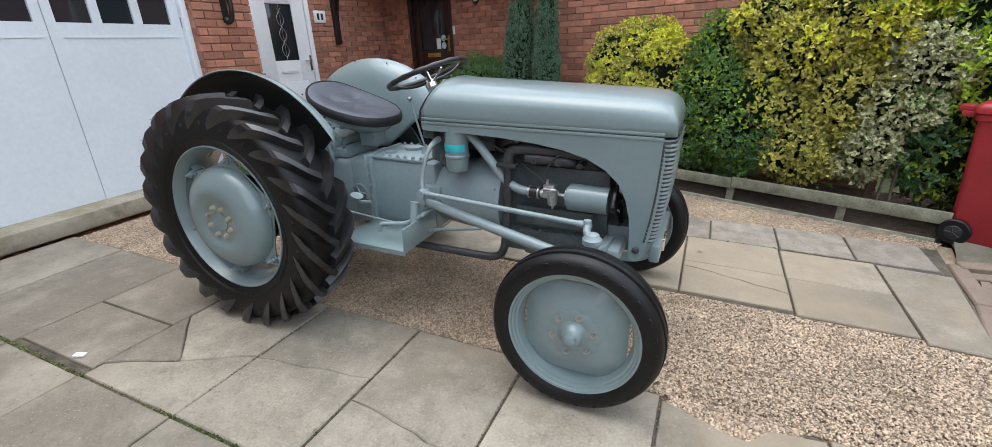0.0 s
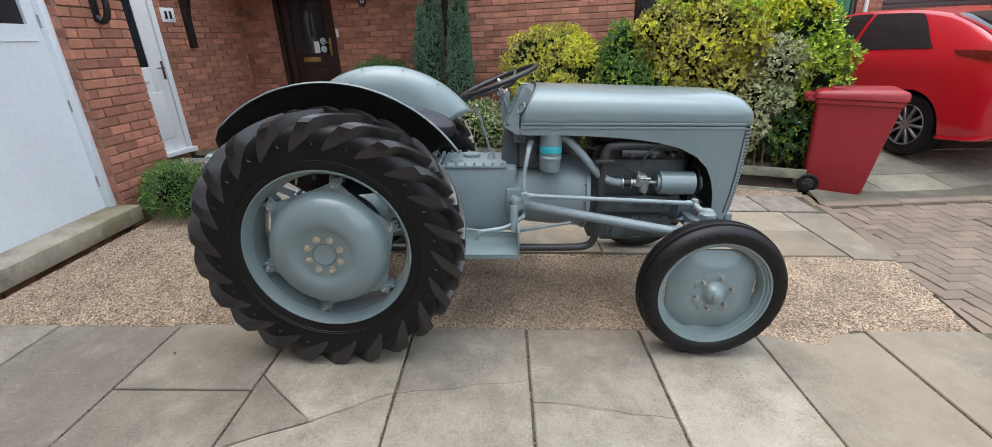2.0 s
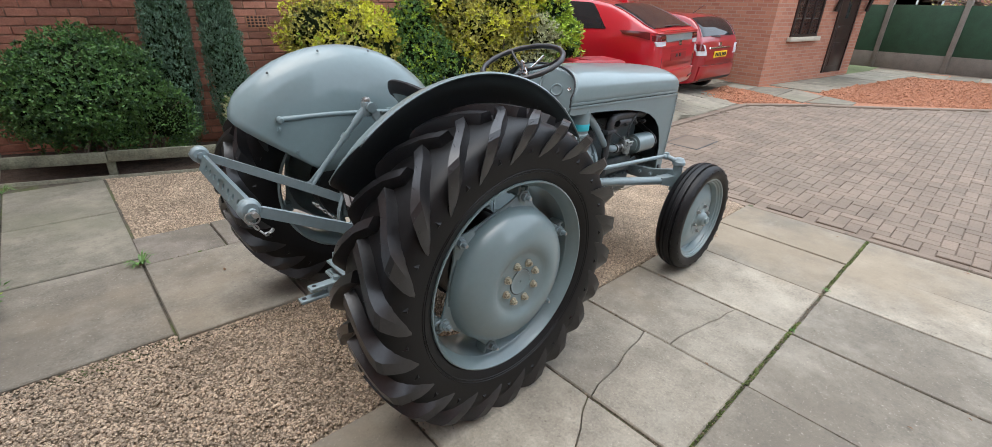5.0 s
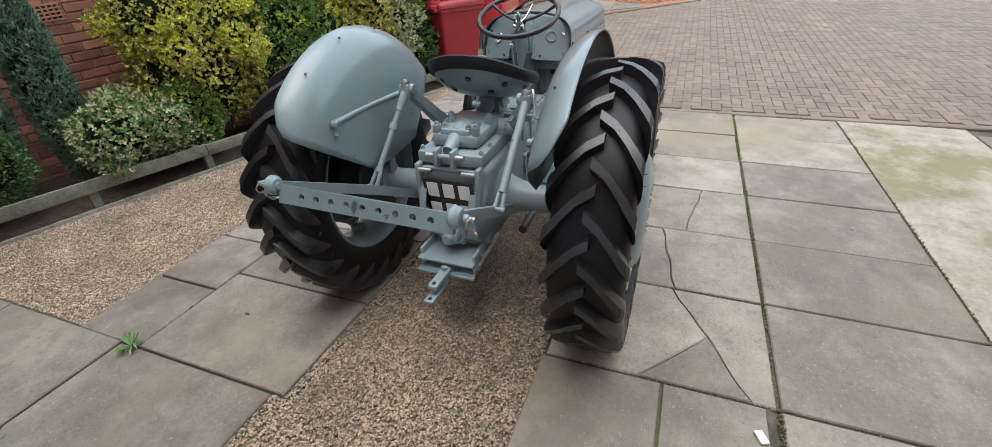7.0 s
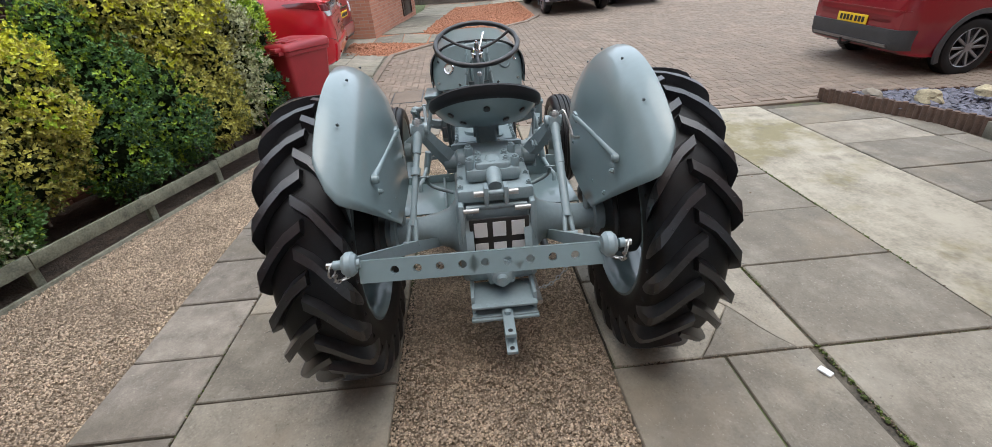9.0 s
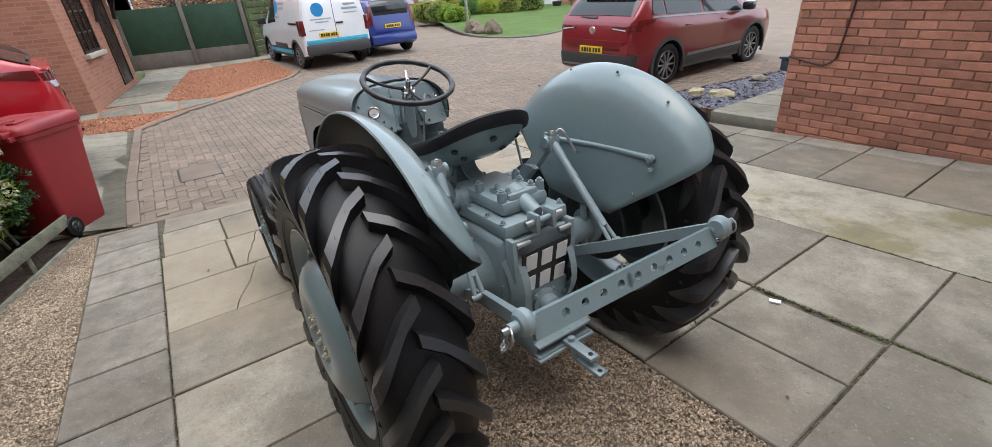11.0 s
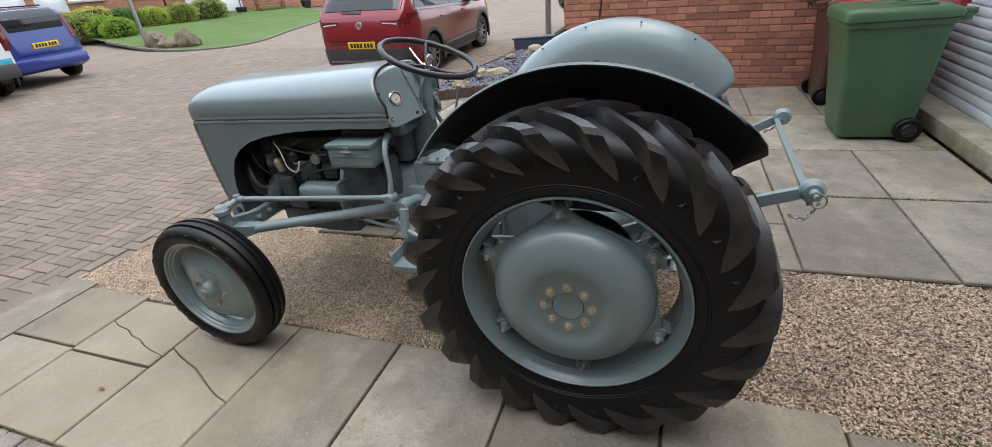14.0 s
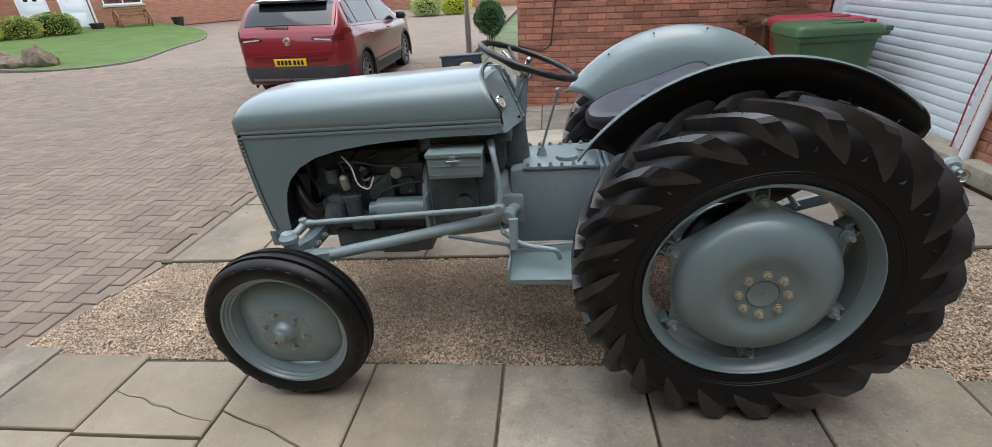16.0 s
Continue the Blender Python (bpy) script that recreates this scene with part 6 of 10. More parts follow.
for x in (1.420, 1.466):
    bm = bmesh.new()
    lathe(bm, [(.027, -.005), (.030, -.004), (.030, .004), (.027, .005)], (x, -.215, .752), (1, 0, 0), 20)
    put("hose_clip", bm, M_STEEL)
bm = bmesh.new()   # carburettor
rod(bm, (1.475, -.215, .752), (1.545, -.215, .755), .020, n=14)
box(bm, 1.49, 1.545, -.24, -.19, .735, .80, .008)
lathe(bm, [(0, -.045), (.020, -.04), (.024, -.02), (.024, .01), (.028, .015), (.028, .025), (0, .03)], (1.535, -.225, .745), (0, 0, 1), 16)
rod(bm, (1.50, -.25, .785), (1.56, -.25, .785), .006)
rod(bm, (1.505, -.215, .79), (1.505, -.215, .82), .008)
rod(bm, (1.54, -.235, .69), (1.54, -.235, .72), .006)
hexnut(bm, (1.51, -.24, .765), (0, -1, 0), .009, .010)
hexnut(bm, (1.535, -.25, .78), (0, -1, 0), .007, .010)
tube(bm, [(1.545, -.22, .76), (1.59, -.22, .755), (1.62, -.20, .75)], .009, 8, 3)
put("carburettor", bm, M_CARB, label="bright alloy carburettor")
bm = bmesh.new()   # dynamo and belt drive
rod(bm, (1.615, -.215, .752), (1.795, -.215, .752), .062, n=26)
rod(bm, (1.60, -.215, .752), (1.617, -.215, .752), .045, n=22)
hexnut(bm, (1.60, -.215, .752), (-1, 0, 0), .012, .014)
put("dynamo", bm, M_PAINT, label="grey cylindrical dynamo")
bm = bmesh.new()
for x, y, z, r in ((1.81, -.215, .752, .055), (1.82, 0, .60, .075), (1.82, 0, .82, .065)):
    lathe(bm, [(0, 0), (r, 0), (r * .82, .010), (r, .020), (0, .020)], (x, y, z), (1, 0, 0), 24)
for k in range(4):
    a = k * math.pi / 2 + .4
    box(bm, 1.85, 1.856, -.04, .04, .06, .20, .002, Matrix.Translation((0, 0, .82)) @ Matrix.Rotation(a, 4, 'X'))
tube(bm, [(1.822, -.27, .752), (1.822, -.215, .81), (1.83, .0, .89), (1.83, .066, .82), (1.83, .07, .60), (1.83, 0, .525), (1.83, -.07, .58), (1.822, -.27, .75)], .008, 6, 5)
put("fan_and_belt", bm, M_BLACK, label="black fan, pulleys and belt")
bm = bmesh.new()   # left side: starter, filter, distributor, governor
rod(bm, (1.24, .185, .66), (1.48, .185, .66), .055, n=24)
rod(bm, (1.48, .185, .66), (1.52, .185, .66), .035, n=18)
box(bm, 1.225, 1.25, .11, .26, .58, .74, .02)
put("starter_motor", bm, M_PAINT)
bm = bmesh.new()
lathe(bm, [(0, -.06), (.030, -.06), (.036, -.04), (.036, .03), (.044, .035), (.044, .05), (0, .05)], (1.60, .19, .69), (0, 0, 1), 18)
lathe(bm, [(0, 0), (.07, 0), (.07, .02), (.05, .04), (0, .04)], (1.70, .125, .66), (0, 1, 0), 22)
rod(bm, (1.68, .16, .80), (1.68, .16, .86), .04, .03)
tube(bm, [(1.80, .10, .62), (1.84, .16, .66), (1.88, .15, .76), (1.92, .10, .84)], .030, 12, 4)
put("oil_filter", bm, M_ENGINE)
bm = bmesh.new()
lathe(bm, [(0, -.05), (.022, -.05), (.025, 0), (.032, .01), (.030, .04), (.012, .055), (0, .055)], (1.52, .16, .83), (.1, .3, 1), 16)
lathe(bm, [(0, -.03), (.020, -.03), (.022, .03), (0, .035)], (1.61, .17, .82), (0, 0, 1), 14)
put("distributor", bm, M_BLACK)
bm = bmesh.new()
for z in (.01, .045):
    lathe(bm, [(.022, 0), (.0235, .002), (.0235, .012), (.022, .014)], (1.52, .16, .76 + z), (.1, .3, 1), 16)
put("clamp_band", bm, M_BRASS)
bm = bmesh.new()
lathe(bm, [(0, 0), (.026, 0), (.028, .006), (.024, .014), (.012, .012), (0, .016)], (1.36, .205, .845), (0, 1, .2), 20)
put("filler_cap", bm, M_STEEL, label="bright filler cap")
bm = bmesh.new()
tube(bm, [(1.60, .20, .93), (1.56, .215, .88), (1.545, .215, .80), (1.50, .21, .775), (1.47, .205, .83)], .004, 6, 5)
put("ignition_lead", bm, M_WHITE, label="pale ignition lead")
bm = bmesh.new()
tube(bm, [(1.62, .2, .90), (1.54, .2, .90), (1.42, .19, .87), (1.30, .19, .86)], .006, 6, 4)
tube(bm, [(1.25, .18, .79), (1.36, .19, .78), (1.44, .19, .75), (1.47, .19, .72)], .007, 6, 4)
put("engine_pipes", bm, M_BLACK)
bm = bmesh.new()   # tool box
box(bm, .955, 1.185, .185, .315, .848, .94, .006)
box(bm, .950, 1.19, .18, .322, .94, .96, .005)
box(bm, 1.06, 1.085, .318, .326, .91, .95, .002)
rod(bm, (1.045, .328, .927), (1.10, .328, .927), .005)
for z in (.862, .90):
    box(bm, .965, 1.175, .3145, .3175, z, z + .006, .001)
put("tool_box", bm, M_PAINT, label="grey sheet metal tool box with a lid catch")
bm = bmesh.new()
box(bm, .92, 1.20, -.12, .18, .90, 1.03, .02)
put("battery_tray", bm, M_DARK)
bm = bmesh.new()   # bolted dark boxes, added for the shade on the castings below the tool box
box(bm, 1.00, 1.22, .15, .215, .58, .83, .02)
box(bm, .93, 1.02, .14, .19, .66, .86, .014)
for x, z in ((1.02, .60), (1.20, .60), (1.20, .81), (1.02, .81), (1.11, .59), (1.11, .82)):
    hexnut(bm, (x, .214, z), (0, 1, 0), .009, .012)
rod(bm, (1.06, .20, .70), (1.06, .245, .70), .04, .034, 18)
put("clutch_cover", bm, M_ENGINE)
bm = bmesh.new()   # fuel tank under the bonnet, added dark to block light over the engine
box(bm, .93, 1.74, -.215, .215, 1.035, 1.19, .04, segs=3)
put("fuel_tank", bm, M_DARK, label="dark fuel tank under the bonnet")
bm = bmesh.new()   # bottom hose, generator bracket, governor housing and wiring on the left of the engine
tube(bm, [(1.76, .11, .66), (1.80, .17, .65), (1.84, .18, .70), (1.88, .15, .78), (1.92, .11, .82)], .033, 12, 4)
put("radiator_hose", bm, M_BLACK, label="black rubber radiator hose")
bm = bmesh.new()
lathe(bm, [(0, 0), (.085, 0), (.085, .03), (.06, .045), (.045, .09), (.02, .10), (0, .10)], (1.70, .125, .64), (0, 1, 0), 26)
for k in range(6):
    a = k * math.pi / 3
    hexnut(bm, (1.70 + .072 * math.cos(a), .155, .64 + .072 * math.sin(a)), (0, 1, 0), .008, .010)
box(bm, 1.52, 1.64, .12, .19, .55, .63, .012)
put("timing_cover", bm, M_ENGINE)
bm = bmesh.new()
box(bm, 1.40, 1.52, .125, .175, .70, .82, .012)
box(bm, 1.30, 1.38, .125, .165, .72, .80, .010)
for x, z in ((1.42, .72), (1.50, .72), (1.42, .80), (1.50, .80), (1.32, .74), (1.36, .78)):
    hexnut(bm, (x, .172, z), (0, 1, 0), .007, .010)
put("tappet_cover", bm, M_ENGINE)
for k, pts in enumerate((
        [(1.66, .15, .93), (1.62, .20, .90), (1.60, .21, .86), (1.61, .19, .84)], [(1.54, .14, .94), (1.56, .20, .91), (1.55, .19, .87), (1.53, .175, .875)],
        [(1.44, .13, .93), (1.48, .20, .92), (1.50, .19, .89), (1.52, .17, .88)], [(1.35, .12, .93), (1.42, .205, .94), (1.49, .20, .91), (1.51, .165, .885)],
        [(1.25, .16, .93), (1.32, .19, .90), (1.45, .20, .81), (1.58, .19, .74)], [(1.72, .17, .74), (1.76, .19, .80), (1.80, .17, .90), (1.78, .12, .98)])):
    bm = bmesh.new()
    tube(bm, pts, .0045, 6, 5)
    put("cable", bm, M_BLACK)
bm = bmesh.new()
lathe(bm, [(0, -.03), (.018, -.03), (.020, .0), (.020, .03), (.010, .04), (0, .04)], (1.615, .195, .80), (0, .2, 1), 14)
put("coil", bm, M_BRASS, label="small brass-coloured coil")
bm = bmesh.new()   # right of the engine: push rod cover, studs, pump
box(bm, 1.33, 1.72, -.165, -.12, .56, .66, .014)
lathe(bm, [(0, 0), (.052, 0), (.052, .018), (.036, .026), (.030, .05), (0, .05)], (1.42, -.148, .455), (0, -1, 0), 20)
for k in range(4):
    a = k * math.pi / 2 + .6
    hexnut(bm, (1.42 + .042 * math.cos(a), -.166, .455 + .042 * math.sin(a)), (0, -1, 0), .008, .012)
for k in range(5):
    hexnut(bm, (1.36 + .08 * k, -.165, .61), (0, -1, 0), .008, .012)
put("side_cover", bm, M_ENGINE)
for x in (1.45, 1.56, 1.66):
    bm = bmesh.new()
    rod(bm, (x, -.15, .90), (x, -.24, .905), .009, n=8)
    hexnut(bm, (x, -.242, .905), (0, -1, 0), .010, .012)
    put("manifold_stud", bm, M_DARK)
bm = bmesh.new()
tube(bm, [(1.50, -.24, .82), (1.52, -.24, .90), (1.60, -.235, .97), (1.70, -.2, .99)], .005, 6, 4)
tube(bm, [(1.10, -.16, .99), (1.25, -.17, .93), (1.40, -.19, .86), (1.50, -.22, .80)], .005, 6, 4)
put("throttle_rod", bm, M_DARK)

# front axle and steering ------------------------------------------------------
bm = bmesh.new()
box(bm, 1.80, 1.87, -.30, .30, .485, .555, .012)
box(bm, 1.76, 1.92, -.10, .10, .47, .60, .02)
for k in range(4):
    for s in (1, -1):
        rod(bm, (1.795, s * (.14 + .045 * k), .52), (1.79, s * (.14 + .045 * k), .52), .014)
put("front_axle", bm)
KING = {s: Vector((1.785, s * .475, .60)) for s in (1, -1)}
for s in (1, -1):
    bm = bmesh.new()
    rings = []
    for y, z, h, w in ((.16, .535, .03, .02), (.30, .545, .032, .02), (.42, .575, .034, .024), (.475, .585, .038, .028)):
        rings.append([(1.785 + w - (.475 - y) * -.06, s * y, z - h), (1.785 - w + (.475 - y) * .06, s * y, z - h), (1.785 - w + (.475 - y) * .06, s * y, z + h), (1.785 + w - (.475 - y) * -.06, s * y, z + h)])
    loft(bm, rings)
    bevelled(bm, .006)
    for y in (.22, .30, .36):
        hexnut(bm, (1.772, s * y, .545), (-1, 0, 0), .013, .018)
    put("axle_arm", bm)
    bm = bmesh.new()
    k = KING[s]
    rod(bm, k - Vector((0, 0, .12)), k + Vector((0, 0, .06)), .030, n=20)
    lathe(bm, [(.034, .05), (.040, .055), (.040, .075), (.034, .08), (.026, .095), (.010, .10), (0, .105)], k, (0, 0, 1), 18)
    rod(bm, k - Vector((0, 0, .12)), (1.78, s * .57, FRONT_Z + .05), .032, .04, 16)
    rod(bm, (1.78, s * .50, FRONT_Z + .03), (1.78, s * .60, FRONT_Z), .040, .034, 16)
    put("king_pin", bm)
    bm = bmesh.new()   # steering arm to the drag link
    ja = Vector((1.745, s * .400, .700))
    tube(bm, [k + Vector((0, 0, .07)), k + Vector((-.03, -s * .03, .085)), ja], [.02, .016, .015], 10, 4)
    lathe(bm, [(0, -.025), (.016, -.022), (.021, 0), (.016, .022), (0, .026)], ja, (0, 0, 1), 14)
    put("steering_arm", bm)
    jb = Vector((.895, s * .330, .715))
    bm = bmesh.new()
    rod(bm, jb, ja, .0115, .0125, 12)
    rod(bm, jb, jb.lerp(ja, .05), .017, .015, 12)
    rod(bm, jb.lerp(ja, .95), ja, .015, .017, 12)
    put("drag_link", bm)
    bm = bmesh.new()
    lathe(bm, [(0, -.03), (.020, -.03), (.024, 0), (.020, .03), (0, .03)], jb, (0, 1, 0), 16)
    tube(bm, [jb, (.888, s * .312, .80), (.908, s * .275, .92), (.925, s * .20, .965)], [.016, .011, .012, .018], 10, 5)
    put("drop_arm", bm)
    bm = bmesh.new()   # radius rod
    p0, p1 = Vector((.865, s * .285, .655)), Vector((1.765, s * .455, .545))
    rod(bm, p0, p0.lerp(p1, .10), .020, .020, 14)
    rod(bm, p0.lerp(p1, .06), p0.lerp(p1, .88), .0235, .0265, 14)
    rings = []
    for t, w, h in ((.86, .028, .022), (.93, .030, .030), (1.0, .032, .038)):
        p = p0.lerp(p1, t)
        rings.append([p + Vector((0, -w, -h)), p + Vector((0, w, -h)), p + Vector((0, w, h)), p + Vector((0, -w, h))])
    loft(bm, rings)
    lathe(bm, [(0, -.035), (.028, -.03), (.034, 0), (.028, .03), (0, .035)], p0, (0, 1, 0), 18)
    put("radius_rod", bm)
    bm = bmesh.new()   # bracket from the clutch housing
    tube(bm, [(.83, s * .13, .62), (.85, s * .22, .65), p0 + Vector((0, 0, 0))], [.034, .026, .024], 12, 3)
    box(bm, .80, .90, s * .15 - .03, s * .15 + .03, .56, .70, .012)
    put("rod_bracket", bm)
    bm = bmesh.new()   # footboard
    y0, y1 = sorted((s * .175, s * .485))
    box(bm, .44, .865, y0, y1, .442, .450, .002)
    box(bm, .857, .866, y0, y1, .448, .57 if s < 0 else .50, .002)
    yo = s * .485
    box(bm, .44, .865, min(yo, yo - s * .006), max(yo, yo - s * .006), .425, .45, .001)
    put("footboard", bm, M_PAINT)
    bm = bmesh.new()   # pedals and their shaft
    tube(bm, [(.90, s * .15, .60), (.89, s * .32, .60), (.875, s * .335, .59), (.80, s * .36, .55), (.70, s * .375, .535), (.66, s * .385, .53), (.645, s * .385, .49)], .0115, 10, 4)
    rod(bm, (.84, s * .33, .66), (.84, s * .36, .53), .022, .018)
    put("pedal_shaft", bm)
    bm = bmesh.new()
    tube(bm, [(.44, s * .19, .56), (.46, s * .30, .60), (.47, s * .33, .64)], .010, 8, 3)
    lathe(bm, [(0, 0), (.034, 0), (.034, .006), (0, .010)], (.475, s * .335, .645), (.35, 0, 1), 18)
    put("pedal", bm)
    bm = bmesh.new()
    rod(bm, (.30, s * .23, .50), (.88, s * .26, .475), .0065)
    rod(bm, (.85, s * .24, .475), (1.16, s * .215, .52), .009)
    put("brake_rod", bm, M_CAST)
bm = bmesh.new()   # position quadrant on the right of the lift cover
for k in range(2):
    pts = [(.08 + .13 * math.cos(a), -.185 - .012 * k, .80 + .13 * math.sin(a)) for a in np.linspace(-.2, 1.9, 9)]
    tube(bm, pts, .006, 6, 2)
tube(bm, [(.12, -.20, .80), (.16, -.205, .92), (.20, -.21, 1.02)], .006, 6, 3)
lathe(bm, [(0, -.012), (.012, 0), (0, .012)], (.205, -.21, 1.03), (0, 0, 1), 10)
put("lift_quadrant", bm, M_CAST)
bm = bmesh.new()
lathe(bm, [(.052, 0), (.058, .004), (.058, .010), (.050, .012), (.046, .004)], (.36, -.166, .60), (0, -1, 0), 22)
for k in range(3):
    a = k * 2.1
    rod(bm, (.36, -.174, .60), (.36 + .05 * math.cos(a), -.174, .60 + .05 * math.sin(a)), .006)
put("inspection_cover", bm)

# ---- plants ----
def leaf_material(name, base, hue=.03, val=.25, rough=.45):
    m = material(name, base, rough, vary=.15, scale=4, fine=40, bump=.1, piece=val, spec=.45)
    bsdf = m.node_tree.nodes["Principled BSDF"]
    bsdf.inputs["Subsurface Weight"].default_value = 0.0
    return m


L_YELLOW = leaf_material("golden_leaf", (.60, .60, .055), val=.25)
L_LIME = leaf_material("lime_leaf", (.34, .47, .045))
L_GREEN = leaf_material("mid_green_leaf", (.105, .215, .052))
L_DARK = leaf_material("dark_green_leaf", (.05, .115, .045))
L_BOX = leaf_material("box_leaf", (.088, .185, .05), val=.5)
L_SILVER = leaf_material("silver_variegated_leaf", (.45, .46, .27), val=.3)
L_CONIFER = leaf_material("blue_green_conifer_leaf", (.15, .255, .175), val=.45, rough=.6)
L_BRONZE = leaf_material("olive_variegated_leaf", (.48, .45, .105), val=.28)
# Darker copy of the olive leaf: shade low down and inside, put into colour.
L_OLIVE = leaf_material("shade_tone_olive_leaf", (.17, .18, .045), val=.35)
L_DRY = leaf_material("dry_leaf", (.20, .11, .055))
M_TWIG = material("brown_twig", (.10, .07, .05), .85, vary=.3, scale=20, fine=90, bump=.4)


def house_point(s, off, z=0.0):
    return HOUSE @ Vector((s, -off, z))


def leaf_cloud(name, parent, blobs, n, length, width, mat, seed, up=.35, shell=(.72, 1.08), keep=None, lump=.18, freq=4.5, droop=0.0, whorl=0):
    """Many small folded leaves near the skin of lumpy blobs (centre, radii)."""
    rng = np.random.default_rng(seed)
    vol = np.array([(r[0] * r[1] * r[2]) ** (2 / 3) for c, r in blobs])
    which = rng.choice(len(blobs), n, p=vol / vol.sum())
    C = np.array([list(c) for c, r in blobs])[which]
    R = np.array([list(r) for c, r in blobs])[which]
    d = rng.normal(size=(n, 3))
    d /= np.linalg.norm(d, axis=1)[:, None]
    q = C + d * R
    ph = rng.uniform(0, 6, 3)
    lumps = np.sin(q[:, 0] * freq * 2.1 + ph[0]) * np.sin(q[:, 1] * freq * 2.3 + ph[1]) * np.sin(q[:, 2] * freq * 2.6 + ph[2])
    lumps += .6 * np.sin(q[:, 0] * freq * 5.3 + ph[1]) * np.sin(q[:, 1] * freq * 4.9 + ph[2]) * np.sin(q[:, 2] * freq * 5.7 + ph[0])
    rad = rng.uniform(0, 1, n) ** .5 * (shell[1] - shell[0]) + shell[0] + lump * lumps
    p = C + d * R * rad[:, None]
    nr = d / R
    nr /= np.linalg.norm(nr, axis=1)[:, None]
    ok = p[:, 2] > .05
    # thin the gaps between lumps, so that depth shows
    ok &= (lumps > -.55) | (rng.uniform(0, 1, n) > .6)
    for c, r in blobs:                         # nothing deep inside a neighbour
        ok &= (((p - np.array(c)) / np.array(r)) ** 2).sum(1) > (.38 if len(blobs) < 12 else .22)
    if keep is not None:
        ok &= keep(p, lumps, rng)
    p, nr = p[ok], nr[ok]
    n = len(p)
    if whorl:                                  # sprigs of several leaves round one shoot
        m = max(1, n // whorl)
        ax = nr[:m] + np.array([0, 0, up]) + rng.normal(0, .35, (m, 3))
        ax /= np.linalg.norm(ax, axis=1)[:, None]
        ref = np.cross(ax, rng.normal(size=(m, 3)))
        ref /= np.linalg.norm(ref, axis=1)[:, None]
        ref2 = np.cross(ax, ref)
        sp, ax, ref, ref2 = [np.repeat(q_, whorl, 0) for q_ in (p[:m], ax, ref, ref2)]
        n = len(sp)
        th = np.tile(np.arange(whorl) * 2.4, m)[:, None] + rng.normal(0, .25, (n, 1))
        lean = (.25 + 1.15 * np.tile(np.arange(whorl) / whorl, m))[:, None] + rng.normal(0, .15, (n, 1))
        radial = ref * np.cos(th) + ref2 * np.sin(th)
        p = sp + ax * length * (.7 * (1 - lean / 1.4)) 
    if not whorl:
        f = nr + np.array([0, 0, up]) + rng.normal(0, .55, (n, 3))
    else:
        f = ax.copy()
    f[:, 2] -= droop
    f /= np.linalg.norm(f, axis=1)[:, None]
    s = np.cross(f, rng.normal(size=(n, 3)))
    s /= np.linalg.norm(s, axis=1)[:, None]
    w = np.cross(s, f)
    if whorl:
        f = ax * np.cos(lean) + radial * np.sin(lean)
        s = np.cross(ax, radial)
        w = np.cross(s, f) * np.sign((np.cross(s, f) * ax).sum(1))[:, None]
    k = rng.uniform(.65, 1.35, (n, 1))
    L, Wd = length * k, width * k
    a = p
    tip = p + f * L
    m0, m1 = p + f * L * .45 + s * Wd * .5 + w * L * .10, p + f * L * .45 - s * Wd * .5 + w * L * .10
    v = np.stack([a, m0, tip, m1], 1).reshape(-1, 3)
    i = 4 * np.arange(n)[:, None]
    faces = np.concatenate([i + [[0, 1, 2]], i + [[0, 2, 3]]])
    ob = mesh_from(name, v, faces, mat, True)
    ob.parent = parent
    ob.matrix_parent_inverse = world_of(parent).inverted()
    return ob


def stems(parent, at, blobs, count, seed, r=.012):
    rng = random.Random(seed)
    bm = bmesh.new()
    for k in range(count):
        c, rr = blobs[k % len(blobs)]
        e = Vector(c) + Vector((rng.uniform(-.7, .7) * rr[0], rng.uniform(-.7, .7) * rr[1], rng.uniform(-.2, .8) * rr[2]))
        b = Vector(at) + Vector((rng.uniform(-.12, .12), rng.uniform(-.12, .12), 0))
        m = b.lerp(e, .5) + Vector((rng.uniform(-.06, .06), rng.uniform(-.06, .06), .05))
        tube(bm, [b, m, e], [r, r * .7, r * .3], 5, 3)
        for j in range(3):
            t = m.lerp(e, rng.uniform(.2, .9))
            tube(bm, [t, t + Vector((rng.uniform(-.14, .14), rng.uniform(-.14, .14), rng.uniform(.0, .16)))], [r * .4, r * .15], 4, 1)
    return part("branching", bm, M_TWIG, parent)


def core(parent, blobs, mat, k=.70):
    """Near-black lumps that paint the shade inside a bush, so that no light passes."""
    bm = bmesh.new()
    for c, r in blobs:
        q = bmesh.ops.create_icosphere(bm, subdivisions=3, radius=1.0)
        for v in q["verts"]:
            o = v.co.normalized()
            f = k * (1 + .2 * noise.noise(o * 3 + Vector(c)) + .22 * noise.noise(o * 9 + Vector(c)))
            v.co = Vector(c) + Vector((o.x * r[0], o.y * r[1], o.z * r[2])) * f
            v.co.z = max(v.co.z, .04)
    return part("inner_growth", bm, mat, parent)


# Near-black colour that stands for the shade in the hollows of the bushes.
M_HEART = material("painted_inner_shade", (.010, .016, .006), 1.0, vary=.5, scale=14, fine=60, bump=1.0, bump_scale=40, dist=.03, spec=.05)


